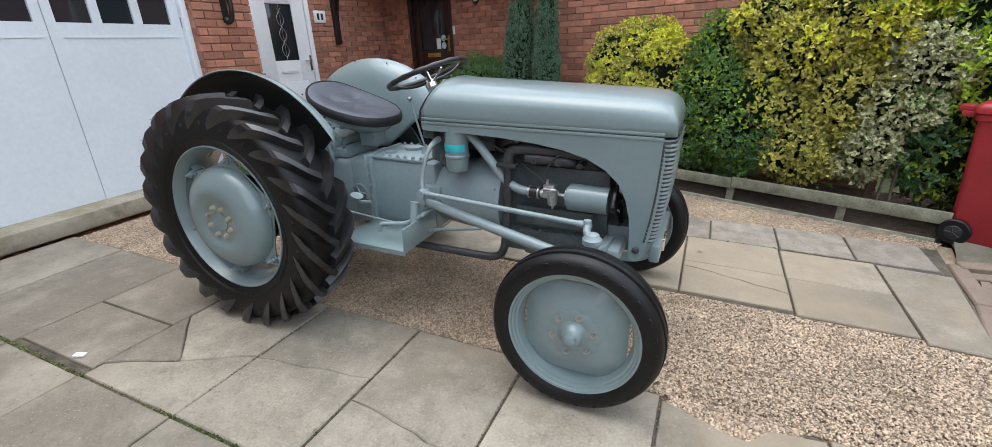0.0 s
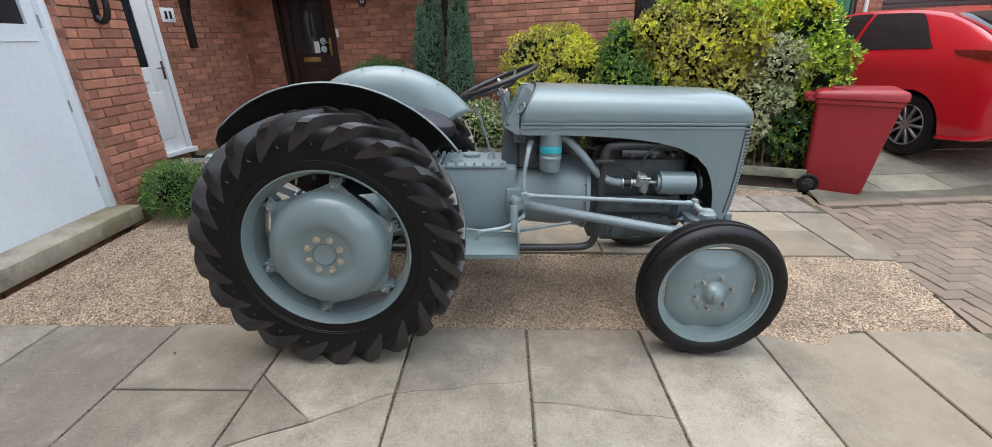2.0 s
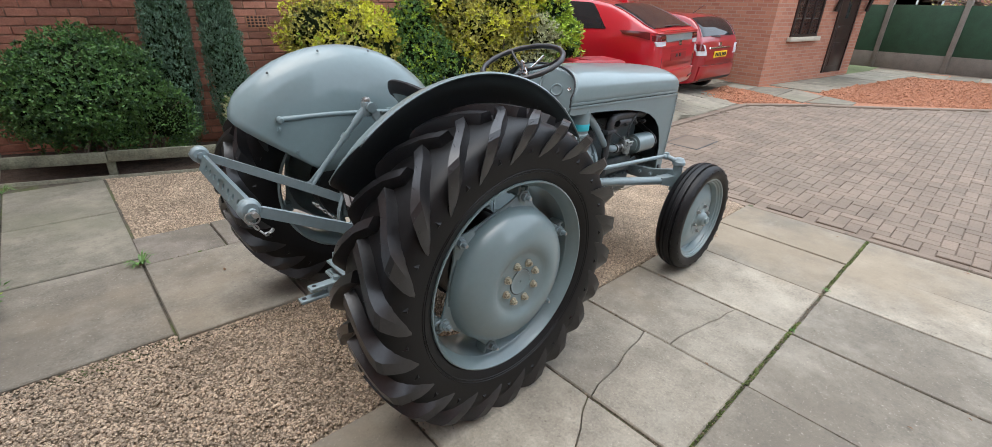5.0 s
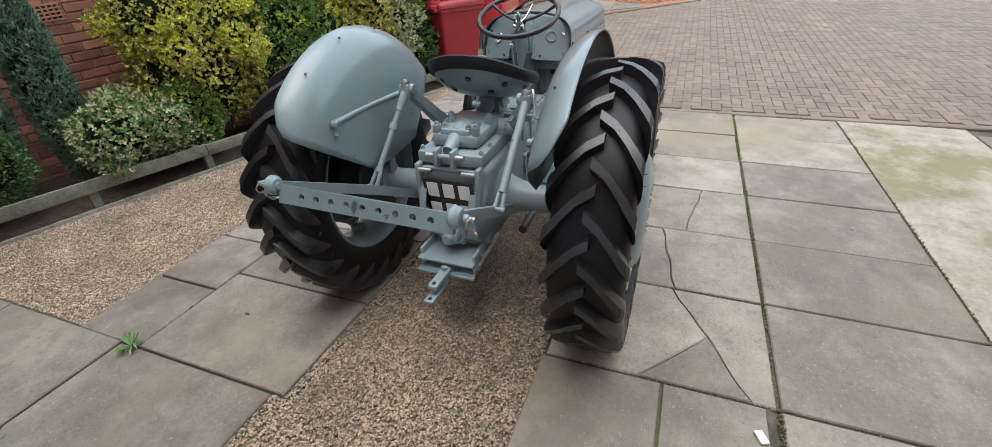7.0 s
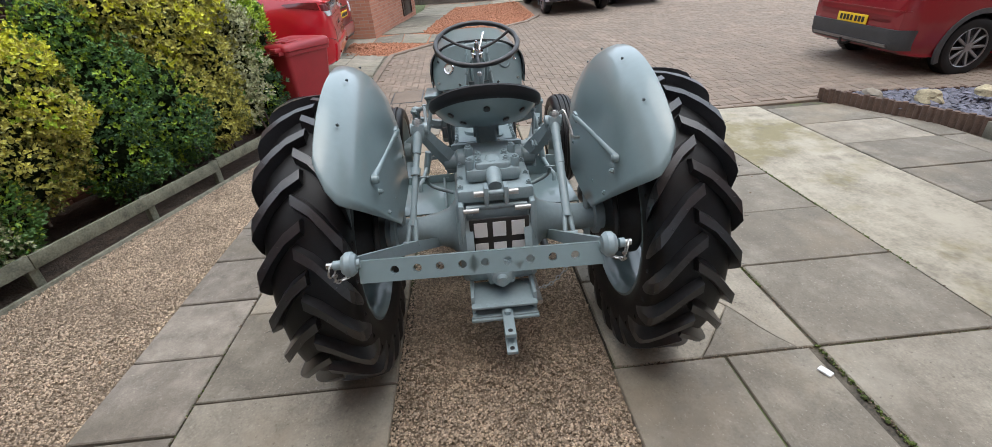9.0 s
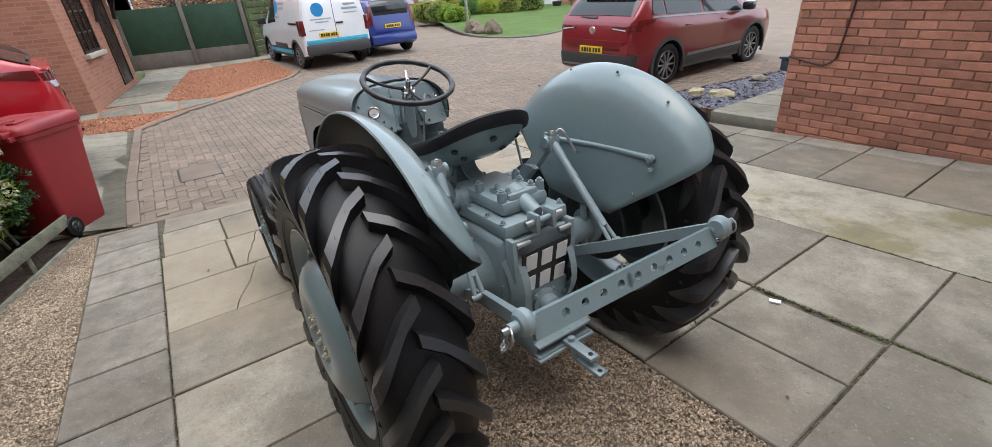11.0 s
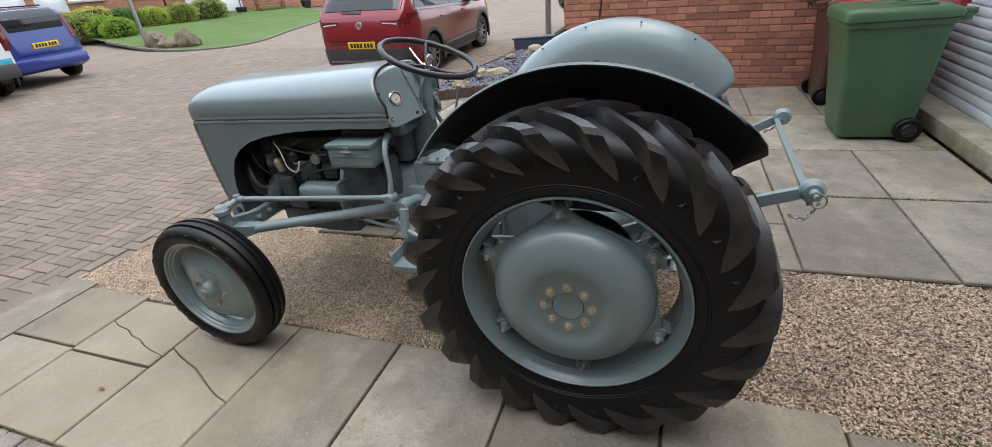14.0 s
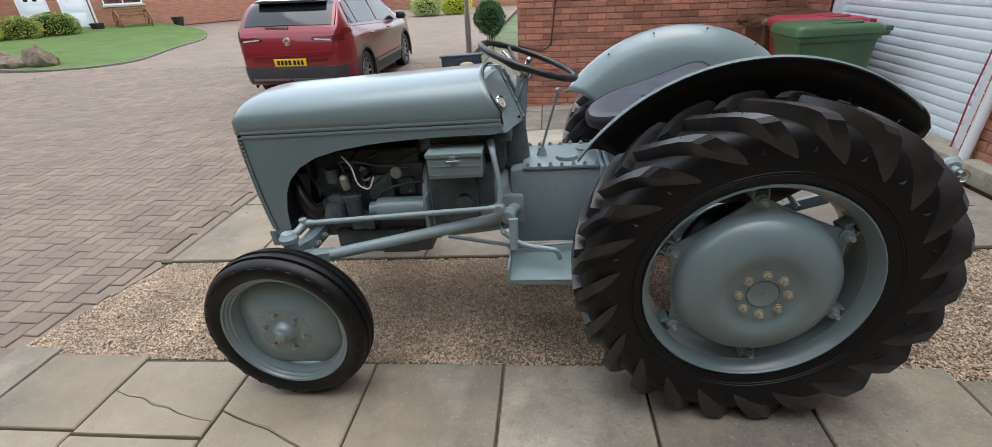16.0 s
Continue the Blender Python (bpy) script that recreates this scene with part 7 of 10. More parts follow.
def clumps_on(blobs, count, lo, hi, seed, low=.12):
    """Smaller tufts over the skin of large blobs, so that light and dark gather in masses."""
    rng = np.random.default_rng(seed)
    vol = np.array([(r[0] * r[1] * r[2]) ** (2 / 3) for c, r in blobs])
    out = []
    while len(out) < count:
        c, r = blobs[rng.choice(len(blobs), p=vol / vol.sum())]
        d = rng.normal(size=3)
        d /= np.linalg.norm(d)
        p = Vector(c) + Vector((d[0] * r[0], d[1] * r[1], d[2] * r[2])) * rng.uniform(.72, .95)
        if p.z < low or any((((p - Vector(c2)).x / r2[0]) ** 2 + ((p - Vector(c2)).y / r2[1]) ** 2 + ((p - Vector(c2)).z / r2[2]) ** 2) < .42 for c2, r2 in blobs):
            continue
        q = rng.uniform(lo, hi)
        out.append((p, (q * rng.uniform(.8, 1.3), q * rng.uniform(.8, 1.3), q * rng.uniform(.7, 1.1))))
    return out


def bush(name, at, blobs, layers, label, category="shrub", stems_n=14, seed=1, heart=.70, tufts=None, coat=None):
    ob = thing(name, at, label, category)
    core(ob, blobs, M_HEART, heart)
    stems(ob, at, blobs, stems_n, seed)
    groups = [blobs] * len(layers)
    if tufts:
        skin = clumps_on(blobs, *tufts, seed)
        rng = random.Random(seed)
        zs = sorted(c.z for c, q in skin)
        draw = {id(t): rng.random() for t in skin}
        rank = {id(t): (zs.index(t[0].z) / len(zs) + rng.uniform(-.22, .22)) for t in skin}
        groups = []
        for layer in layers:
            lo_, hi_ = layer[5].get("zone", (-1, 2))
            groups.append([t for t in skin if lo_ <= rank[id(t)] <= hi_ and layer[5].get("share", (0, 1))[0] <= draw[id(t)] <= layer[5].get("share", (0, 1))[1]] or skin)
    if tufts:                                  # a closed coat of leaves under the tufts
        total = sum(q[1] for q in layers)
        nm, n, l, w, mat, kw = layers[-1]
        # The deeper coat is darker: shade under the tufts, put into leaf colour.
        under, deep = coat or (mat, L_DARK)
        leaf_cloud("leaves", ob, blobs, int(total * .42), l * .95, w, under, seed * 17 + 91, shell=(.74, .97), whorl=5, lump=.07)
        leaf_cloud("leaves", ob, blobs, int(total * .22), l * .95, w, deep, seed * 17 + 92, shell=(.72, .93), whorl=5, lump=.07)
    for j, (nm, n, l, w, mat, kw) in enumerate(layers):
        kw = {k: v for k, v in kw.items() if k not in ("zone", "share")}
        if tufts:
            n, l, w = int(n * 1.6), l * .86, w * .9
            kw.setdefault("whorl", 7)
        leaf_cloud(nm, ob, groups[j], n, l, w, mat, seed * 17 + j, **kw)
    return ob


def hb(s, off, z, rx, ry, rz):
    return (house_point(s, off, z), (rx, ry, rz))


high = lambda lo, soft=.25: (lambda p, l, rng: p[:, 2] + rng.normal(0, soft, len(p)) + .12 * l > lo)
low = lambda hi, soft=.25: (lambda p, l, rng: p[:, 2] + rng.normal(0, soft, len(p)) < hi)

# golden euonymus by the wall
b = [hb(4.72, 0.58, .62, .56, .46, .60), hb(4.55, 0.50, 1.02, .38, .36, .36), hb(4.98, 0.65, .85, .40, .38, .42), hb(4.80, 0.52, 1.12, .30, .30, .28)]
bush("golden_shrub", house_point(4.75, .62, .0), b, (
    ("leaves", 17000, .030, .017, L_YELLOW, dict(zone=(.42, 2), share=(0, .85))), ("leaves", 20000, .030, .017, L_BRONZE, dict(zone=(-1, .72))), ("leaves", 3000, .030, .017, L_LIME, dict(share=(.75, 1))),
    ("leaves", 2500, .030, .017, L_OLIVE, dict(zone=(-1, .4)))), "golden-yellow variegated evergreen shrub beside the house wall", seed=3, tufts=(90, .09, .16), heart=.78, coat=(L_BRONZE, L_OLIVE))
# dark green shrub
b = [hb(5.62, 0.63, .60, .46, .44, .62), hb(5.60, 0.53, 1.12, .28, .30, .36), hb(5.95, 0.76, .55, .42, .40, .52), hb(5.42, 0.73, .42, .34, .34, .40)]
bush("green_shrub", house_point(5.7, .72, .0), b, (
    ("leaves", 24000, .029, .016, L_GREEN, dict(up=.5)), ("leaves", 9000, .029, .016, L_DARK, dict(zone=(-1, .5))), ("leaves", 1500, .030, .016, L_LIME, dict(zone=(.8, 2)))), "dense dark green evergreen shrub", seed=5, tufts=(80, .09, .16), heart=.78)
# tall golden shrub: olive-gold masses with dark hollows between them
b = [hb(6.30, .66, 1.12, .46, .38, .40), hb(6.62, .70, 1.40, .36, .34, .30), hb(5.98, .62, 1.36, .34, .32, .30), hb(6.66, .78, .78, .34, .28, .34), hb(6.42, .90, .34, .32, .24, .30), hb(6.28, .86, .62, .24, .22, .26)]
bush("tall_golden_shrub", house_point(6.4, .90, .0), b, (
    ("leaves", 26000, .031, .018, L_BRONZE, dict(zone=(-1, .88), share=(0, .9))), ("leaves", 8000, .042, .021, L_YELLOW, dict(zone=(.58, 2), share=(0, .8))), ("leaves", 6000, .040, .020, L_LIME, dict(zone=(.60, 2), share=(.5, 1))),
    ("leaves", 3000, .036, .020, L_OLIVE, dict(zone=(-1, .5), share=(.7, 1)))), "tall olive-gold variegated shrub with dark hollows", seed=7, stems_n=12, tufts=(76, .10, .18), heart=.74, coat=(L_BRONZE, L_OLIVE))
# silver-edged shrub
b = [hb(7.12, .84, 1.02, .20, .20, .28), hb(6.98, .88, .72, .23, .20, .28), hb(6.90, .94, .40, .18, .15, .22)]
bush("silver_shrub", house_point(7.0, .92, .0), b, (
    ("leaves", 11000, .034, .019, L_SILVER, dict()), ("leaves", 2000, .034, .019, L_GREEN, dict(zone=(-1, .4), share=(.6, 1)))), "pale silver-edged variegated shrub beside the red bin", seed=9, stems_n=5, tufts=(40, .08, .13), heart=.72, coat=(L_SILVER, L_OLIVE))
# glossy bright green shrub, standing behind and above the golden one
b = [hb(7.30, .52, 1.12, .40, .36, .46), hb(7.55, .66, .82, .30, .30, .42), hb(6.98, .46, 1.50, .36, .30, .28), hb(6.45, .40, 1.62, .42, .26, .24), hb(7.35, .60, 1.38, .30, .28, .28), hb(7.45, .74, .42, .34, .28, .40)]
# Low leaves are dark, standing in for the shaded void beside the bin.
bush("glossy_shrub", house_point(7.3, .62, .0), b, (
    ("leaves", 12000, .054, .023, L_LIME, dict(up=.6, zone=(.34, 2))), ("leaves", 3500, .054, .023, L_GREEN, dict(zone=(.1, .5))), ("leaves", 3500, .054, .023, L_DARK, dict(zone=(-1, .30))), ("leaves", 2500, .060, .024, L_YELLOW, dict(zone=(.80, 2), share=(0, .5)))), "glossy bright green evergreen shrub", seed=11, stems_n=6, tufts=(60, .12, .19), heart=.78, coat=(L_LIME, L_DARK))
# clipped box
b = [hb(2.52, 0.68, .55, .54, .49, .49), hb(2.35, 0.71, .46, .46, .43, .42), hb(2.76, 0.66, .50, .38, .38, .45)]
bush("clipped_box_shrub", house_point(2.52, .92, .04), b, (
    ("leaves", 30000, .026, .014, L_BOX, dict(whorl=6)), ("leaves", 12000, .026, .014, L_DARK, dict(whorl=6)), ("leaves", 6000, .026, .014, L_GREEN, dict(share=(.4, 1), whorl=6))), "rounded dark green clipped box shrub", seed=13, heart=.76, tufts=(260, .07, .125), coat=(L_BOX, L_DARK))
# upright conifers
def conifer(s, off, blobs_at, seed):
    b = [hb(s + ds * .8, off + do, z, r * .80, r * .80, rz) for ds, do, z, r, rz in blobs_at]
    ob = thing("conifer", house_point(s, off, .04), "slim dark blue-green upright conifer against brick", "conifer", "upright conifers")
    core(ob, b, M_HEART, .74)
    bm = bmesh.new()
    rod(bm, house_point(s, off, .0), house_point(s, off, 1.2), .03, .012)
    part("trunk", bm, M_TWIG, ob)
    leaf_cloud("leaves", ob, b, 44000, .024, .008, L_CONIFER, seed, up=2.4, lump=.16, freq=8, whorl=5)
    leaf_cloud("leaves", ob, b, 12000, .022, .009, L_DARK, seed + 1, up=1.6, lump=.16, freq=9)
    return ob


conifer(3.20, .58, ((0, 0, .75, .20, .80), (-.12, .03, .70, .15, .78), (.08, -.02, 1.20, .13, .62), (-.13, 0, 1.15, .09, .52), (.02, .02, 1.45, .08, .46)), 21)
conifer(3.60, .60, ((0, 0, .75, .19, .80), (.08, .04, .65, .15, .70), (-.04, 0, 1.20, .13, .62), (.05, .0, 1.30, .10, .52), (-.02, 0, 1.50, .07, .42)), 31)
# pale variegated ground shrub near the fence
b = [hb(3.85, .89, .28, .34, .26, .27), hb(4.15, .86, .26, .28, .24, .24), hb(3.95, .72, .40, .22, .20, .20)]
bush("pale_variegated_shrub", house_point(3.95, .86, .0), b, (
    ("leaves", 5500, .030, .017, L_SILVER, dict()), ("leaves", 5500, .030, .017, L_GREEN, dict())), "low silver-green variegated shrub leaning over the fence", seed=15, heart=.6, tufts=(40, .08, .14), coat=(L_SILVER, L_GREEN))
b = [hb(4.45, 0.82, .28, .22, .20, .30)]
bush("small_green_shrub", house_point(4.45, .84, .0), b, (
    ("leaves", 900, .030, .017, L_LIME, dict()), ("leaves", 3600, .030, .017, L_GREEN, dict())), "small fresh green shrub behind the fence", seed=16)
b = [hb(3.05, 0.80, .30, .24, .18, .28), hb(2.7, .82, .26, .22, .16, .24)]
bush("small_green_shrub", house_point(2.9, .82, .0), b, (
    ("leaves", 4500, .024, .014, L_GREEN, dict()), ("leaves", 1500, .024, .014, L_DARK, dict())), "small dark green shrub at the foot of the conifers", seed=17)
# low spreading shrub by the garage pier
b = [(Vector((-2.02, 1.30, .16)), (.34, .30, .26)), (Vector((-1.80, 1.24, .12)), (.26, .24, .20)), (Vector((-2.18, 1.38, .20)), (.22, .22, .24))]
bush("low_spreading_shrub", (-2.0, 1.30, 0), b, (
    ("leaves", 8500, .026, .008, L_GREEN, dict(up=.2)), ("leaves", 5000, .028, .008, L_BOX, dict(up=.2)), ("leaves", 700, .03, .008, L_LIME, dict())), "low spreading evergreen shrub at the foot of the brick pier", seed=19, heart=.6, stems_n=20)


def weed(at, n, size, seed):
    rng = random.Random(seed)
    bm = bmesh.new()
    for k in range(n):
        a = rng.uniform(0, 6.28)
        l = size * rng.uniform(.5, 1.2)
        d = Vector((math.cos(a), math.sin(a), rng.uniform(.25, 1.0))).normalized()
        s = Vector((-math.sin(a), math.cos(a), 0)) * .005
        p = Vector(at)
        q = p + d * l * .6 + Vector((0, 0, .01))
        t = p + d * l - Vector((0, 0, l * .15))
        v = [bm.verts.new(x) for x in (p - s * .5, p + s * .5, q + s, q - s, t)]
        bm.faces.new((v[0], v[1], v[2], v[3]))
        bm.faces.new((v[3], v[2], v[4]))
    return solid("weed", bm, L_GREEN, "small green weed growing in a slab joint", "weed", "weeds in the joints", smooth=False)


weed((-.93, 1.42, -.005), 26, .10, 1)
weed((-1.54, 3.3, -.005), 16, .10, 2)
weed((2.2, -1.405, -.008), 12, .03, 3)
weed((1.55, -1.405, -.008), 12, .025, 4)

# ---- vehicles ----
import functools

def car_paint(name, base, metal=.3):
    return material(name, base, .3, metal=metal, vary=.04, scale=1.5, fine=60, bump=0, coat=1.0, rough_vary=.04)


P_RED = car_paint("bright_red_car_paint", (.45, .004, .015), .0)
P_DARKRED = car_paint("dark_red_car_paint", (.30, .010, .016), .05)
P_RUBY = car_paint("ruby_red_car_paint", (.22, .008, .016), .2)
P_WHITE = car_paint("white_van_paint", (.74, .75, .76), 0)
P_BLUE = car_paint("blue_car_paint", (.010, .035, .22), .1)
P_BLACK = car_paint("gloss_black_paint", (.012, .012, .014), .1)
M_CLAD = material("grey_black_cladding", (.045, .046, .048), .55, vary=.15, bump=.1)
M_ALLOY = material("alloy_wheel", (.30, .30, .31), .35, metal=.8, vary=.1, bump=0)
M_DARKALLOY = material("dark_alloy_wheel", (.03, .03, .032), .35, metal=.5, vary=.1, bump=0)
M_LAMP_RED = material("red_lamp_glass", (.11, .004, .006), .12, vary=.15, scale=20, bump=0, coat=.6)
M_LAMP_CLEAR = material("clear_lamp_glass", (.55, .56, .58), .12, vary=.1, scale=20, bump=0, coat=.6)
M_PLATE_Y = material("yellow_number_plate", (.72, .48, .02), .4, vary=.04, bump=0)
M_CARGLASS = glass_material("tinted_car_glass", (.015, .018, .02), .05)
# Pale base colour that paints the sky's reflection into the glass.
M_PALEGLASS = glass_material("sky_toned_tailgate_glass", (.20, .23, .24), .08)
M_DECAL_BLUE = material("blue_decal", (.02, .25, .55), .35, vary=.05, bump=0)
M_DECAL_GREY = material("grey_decal", (.32, .36, .40), .4, vary=.05, bump=0)
M_TEAL = material("light_blue_stripe", (.05, .40, .55), .35, vary=.05, bump=0)


def eased(xs, ys, x):
    """A smooth curve through given heights that never overshoots."""
    h = np.diff(xs)
    d = np.diff(ys) / h
    m = np.zeros(len(xs))
    m[0], m[-1] = d[0], d[-1]
    for q in range(1, len(xs) - 1):
        m[q] = 0 if d[q - 1] * d[q] <= 0 else 2 / (1 / d[q - 1] + 1 / d[q])
    q = int(np.clip(np.searchsorted(xs, x) - 1, 0, len(h) - 1))
    t = min(max((x - xs[q]) / h[q], 0), 1)
    return (2 * t ** 3 - 3 * t * t + 1) * ys[q] + (t ** 3 - 2 * t * t + t) * h[q] * m[q] + (3 * t * t - 2 * t ** 3) * ys[q + 1] + (t ** 3 - t * t) * h[q] * m[q + 1]


class Shell:
    """A car body as stations along its length: x, bottom, half width, belt height, roof height."""
    FINE = 4

    def __init__(self, stations, tumble=.22):
        self.st = np.array(stations, float)
        self.tumble = tumble

    @functools.lru_cache(maxsize=None)
    def ring(self, x):
        zb, w, zbelt, zr = [eased(self.st[:, 0], self.st[:, c], x) for c in range(1, 5)]
        h = max(zr - zbelt, .012)
        wr = w * (.96 - self.tumble * min(h / .55, 1))
        pts = ((x, 0, zb), (x, w * .88, zb), (x, w * .965, zb + .06), (x, w * .995, zb + .22), (x, w * 1.0, (zb + .22) * .4 + zbelt * .6), (x, w * .965, zbelt), (x, wr + (w * .96 - wr) * .10, zbelt + h * .86), (x, wr * .86, zbelt + h * .965), (x, wr * .45, zr - .0), (x, 0, zr + .006))
        return smooth_path(pts, self.FINE)

    def at(self, x, k, off=0.0):
        r = self.ring(float(x))
        kk = min(k * self.FINE, len(r) - 1.001)
        c = int(kk)
        p = r[c].lerp(r[c + 1], kk - c)
        if off:
            r2 = self.ring(float(x) + .02)
            q = r2[c].lerp(r2[c + 1], kk - c)
            n = (r[c + 1] - r[c]).cross(q - p)
            if n.length > 1e-9:
                n.normalize()
                if n.y < 0 and k < 7 or (k >= 7 and n.z < 0):
                    n = -n
                p = p + n * off
        return p

    def body(self):
        bm = bmesh.new()
        rings = []
        for x in sorted(set(np.linspace(self.st[0, 0], self.st[-1, 0], 60).tolist()) | set(self.st[:, 0].tolist())):
            r = self.ring(float(x))
            rings.append(r + [Vector((p.x, -p.y, p.z)) for p in r[-2:0:-1]])
        return loft(bm, rings)

    def patch(self, bm, corners, off=.007, side=1, n=16, m=8):
        """A panel laid on the skin between (x, k) corners: rear low, front low, front high, rear high."""
        (ax, ak), (bx_, bk), (cx, ck), (dx, dk) = corners
        grid = []
        for jj in range(m + 1):
            v = jj / m
            row = []
            for ii in range(n + 1):
                u = ii / n
                x = (ax * (1 - u) + bx_ * u) * (1 - v) + (dx * (1 - u) + cx * u) * v
                k = (ak * (1 - u) + bk * u) * (1 - v) + (dk * (1 - u) + ck * u) * v
                p = self.at(x, k, off)
                row.append(bm.verts.new((p.x, p.y * side, p.z)))
            grid.append(row)
        for jj in range(m):
            for ii in range(n):
                bm.faces.new((grid[jj][ii], grid[jj][ii + 1], grid[jj + 1][ii + 1], grid[jj + 1][ii]))
        return bm

    def spot(self, bm, x, k, r, rk, side, off=.008):
        """A round sticker on the side."""
        c = self.at(x, k, off)
        hub = bm.verts.new((c.x, c.y * side, c.z))
        rim = []
        for q in range(24):
            p = self.at(x + r * math.cos(q * math.pi / 12), k + rk * math.sin(q * math.pi / 12), off)
            rim.append(bm.verts.new((p.x, p.y * side, p.z)))
        for q in range(24):
            bm.faces.new((hub, rim[q], rim[(q + 1) % 24]))
        return bm

    def screen(self, bm, x0, x1, off=.008, k0=7.0):
        """A front or rear screen across the car."""
        grid = []
        for x in np.linspace(x0, x1, 12):
            row = [self.at(x, k, off) for k in np.linspace(k0, 9, 9)]
            grid.append([bm.verts.new(p) for p in row] + [bm.verts.new((p.x, -p.y, p.z)) for p in row[-2::-1]])
        for a, b in zip(grid, grid[1:]):
            for q in range(len(a) - 1):
                bm.faces.new((a[q], a[q + 1], b[q + 1], b[q]))
        return bm


    def half(self, x, z):
        """Half width of the body at one place and height."""
        r = self.ring(float(x))
        best = -1.0
        for p, q in zip(r, r[1:]):
            lo, hi = (p, q) if p.z <= q.z else (q, p)
            if lo.z <= z <= hi.z and hi.z > lo.z:
                best = max(best, lo.y + (hi.y - lo.y) * (z - lo.z) / (hi.z - lo.z))
        return best

    @functools.lru_cache(maxsize=None)
    def tail(self, y, z):
        """Where the rear of the body stands at one height and distance from the middle."""
        x0 = self.st[0, 0]
        last = -1.0
        for k in range(140):
            x = round(x0 + k * .008, 4)
            h = self.half(x, z)
            if h >= abs(y):
                f = (abs(y) - last) / (h - last) if k and last > 0 and h > last else 1.0
                return x - .008 * (1 - f)
            last = h
        return x

    def tail_patch(self, corners, off=.010, n=12, m=6, side=1, depth=.03):
        """A raised panel on the rear between (y, z) corners: inner low, outer low, outer high, inner high."""
        bm = bmesh.new()
        (ay, az), (by, bz), (cy, cz), (dy, dz) = corners
        grid = []
        for jj in range(m + 1):
            v = jj / m
            row = []
            for ii in range(n + 1):
                u = ii / n
                y = (ay * (1 - u) + by * u) * (1 - v) + (dy * (1 - u) + cy * u) * v
                z = (az * (1 - u) + bz * u) * (1 - v) + (dz * (1 - u) + cz * u) * v
                row.append(bm.verts.new((self.tail(round(y, 4), round(z, 4)) - off, y * side, z)))
            grid.append(row)
        for jj in range(m):
            for ii in range(n):
                bm.faces.new((grid[jj][ii], grid[jj][ii + 1], grid[jj + 1][ii + 1], grid[jj + 1][ii]))
        rim = grid[0] + [g[-1] for g in grid[1:]] + grid[-1][-2::-1] + [g[0] for g in grid[-2:0:-1]]
        back = [bm.verts.new((v.co.x + depth, v.co.y, v.co.z)) for v in rim]
        for q in range(len(rim)):
            bm.faces.new((rim[q], back[q], back[(q + 1) % len(rim)], rim[(q + 1) % len(rim)]))
        bmesh.ops.recalc_face_normals(bm, faces=bm.faces)
        return bm

    def tail_bar(self, z, half, deep, high, lift=0.0, inset=.03):
        """A rounded bar that follows the rear from side to side."""
        bm = bmesh.new()
        rings = []
        for y in np.linspace(-half, half, 21):
            x = self.tail(round(abs(float(y)), 4), z) - deep
            k = 1 - .75 * (abs(y) / half) ** 8
            h = high * k / 2
            rings.append([(x + .004, y, z + lift - h * .5), (x, y, z + lift), (x + .006, y, z + lift + h * .8), (x + deep * .5, y, z + lift + h), (x + deep + inset, y, z + lift + h), (x + deep + inset, y, z + lift - h), (x + deep * .4, y, z + lift - h)])
        return loft(bm, rings)


def car_wheel(car, at, r, side, mat, spokes=10, width=.2):
    bm = bmesh.new()
    o = Vector((0, side, 0))
    at = Vector(at)
    lathe(bm, [(r * .66, .0), (r * .68, .010), (r * .82, .020), (r * .95, .010), (r, -.015), (r, -width * .8), (r * .9, -width), (r * .66, -width)], at, o, 40)
    wheel = part("wheel", bm, M_RUBBER, car)
    bm = bmesh.new()
    lathe(bm, [(r * .675, .010), (r * .65, .010), (r * .63, -.01), (r * .61, -.06), (r * .10, -.075), (0, -.075)], at, o, 36)
    part("rim", bm, M_DARKALLOY, wheel)
    bm = bmesh.new()
    lathe(bm, [(r * .67, .008), (r * .66, .014), (r * .64, .010), (r * .635, -.01)], at, o, 36)
    for k in range(spokes):
        a = 2 * math.pi * k / spokes
        d = Vector((math.cos(a), 0, math.sin(a)))
        t = Vector((-math.sin(a), 0, math.cos(a)))
        m = Matrix((t, o, d)).transposed().to_4x4()
        m.translation = at
        box(bm, -r * .045, r * .045, -.035, .0, r * .08, r * .65, .005, m, 1)
    lathe(bm, [(r * .14, -.03), (r * .14, .004), (0, .010)], at, o, 16)
    part("spokes", bm, mat, wheel)
    return wheel


def open_arches(body, shell, axles, z, r):
    """Cut the four wheel openings out of the body."""
    cutters = []
    for x in axles:
        for s in (1, -1):
            y = shell.at(x, 4).y
            bm = bmesh.new()
            rod(bm, (x, s * (y - .27), z), (x, s * (y + .2), z), r, n=40)
            c = link_mesh("cutter", bm, None)
            cutters.append(c)
            mod = body.modifiers.new("opening", 'BOOLEAN')
            mod.operation, mod.solver, mod.object = 'DIFFERENCE', 'EXACT', c
    bpy.context.view_layer.update()
    me = bpy.data.meshes.new_from_object(body.evaluated_get(bpy.context.evaluated_depsgraph_get()))
    body.modifiers.clear()
    body.data = me
    me.polygons.foreach_set("use_smooth", [True] * len(me.polygons))
    me.set_sharp_from_angle(angle=SMOOTH)
    for c in cutters:
        bpy.data.objects.remove(c)


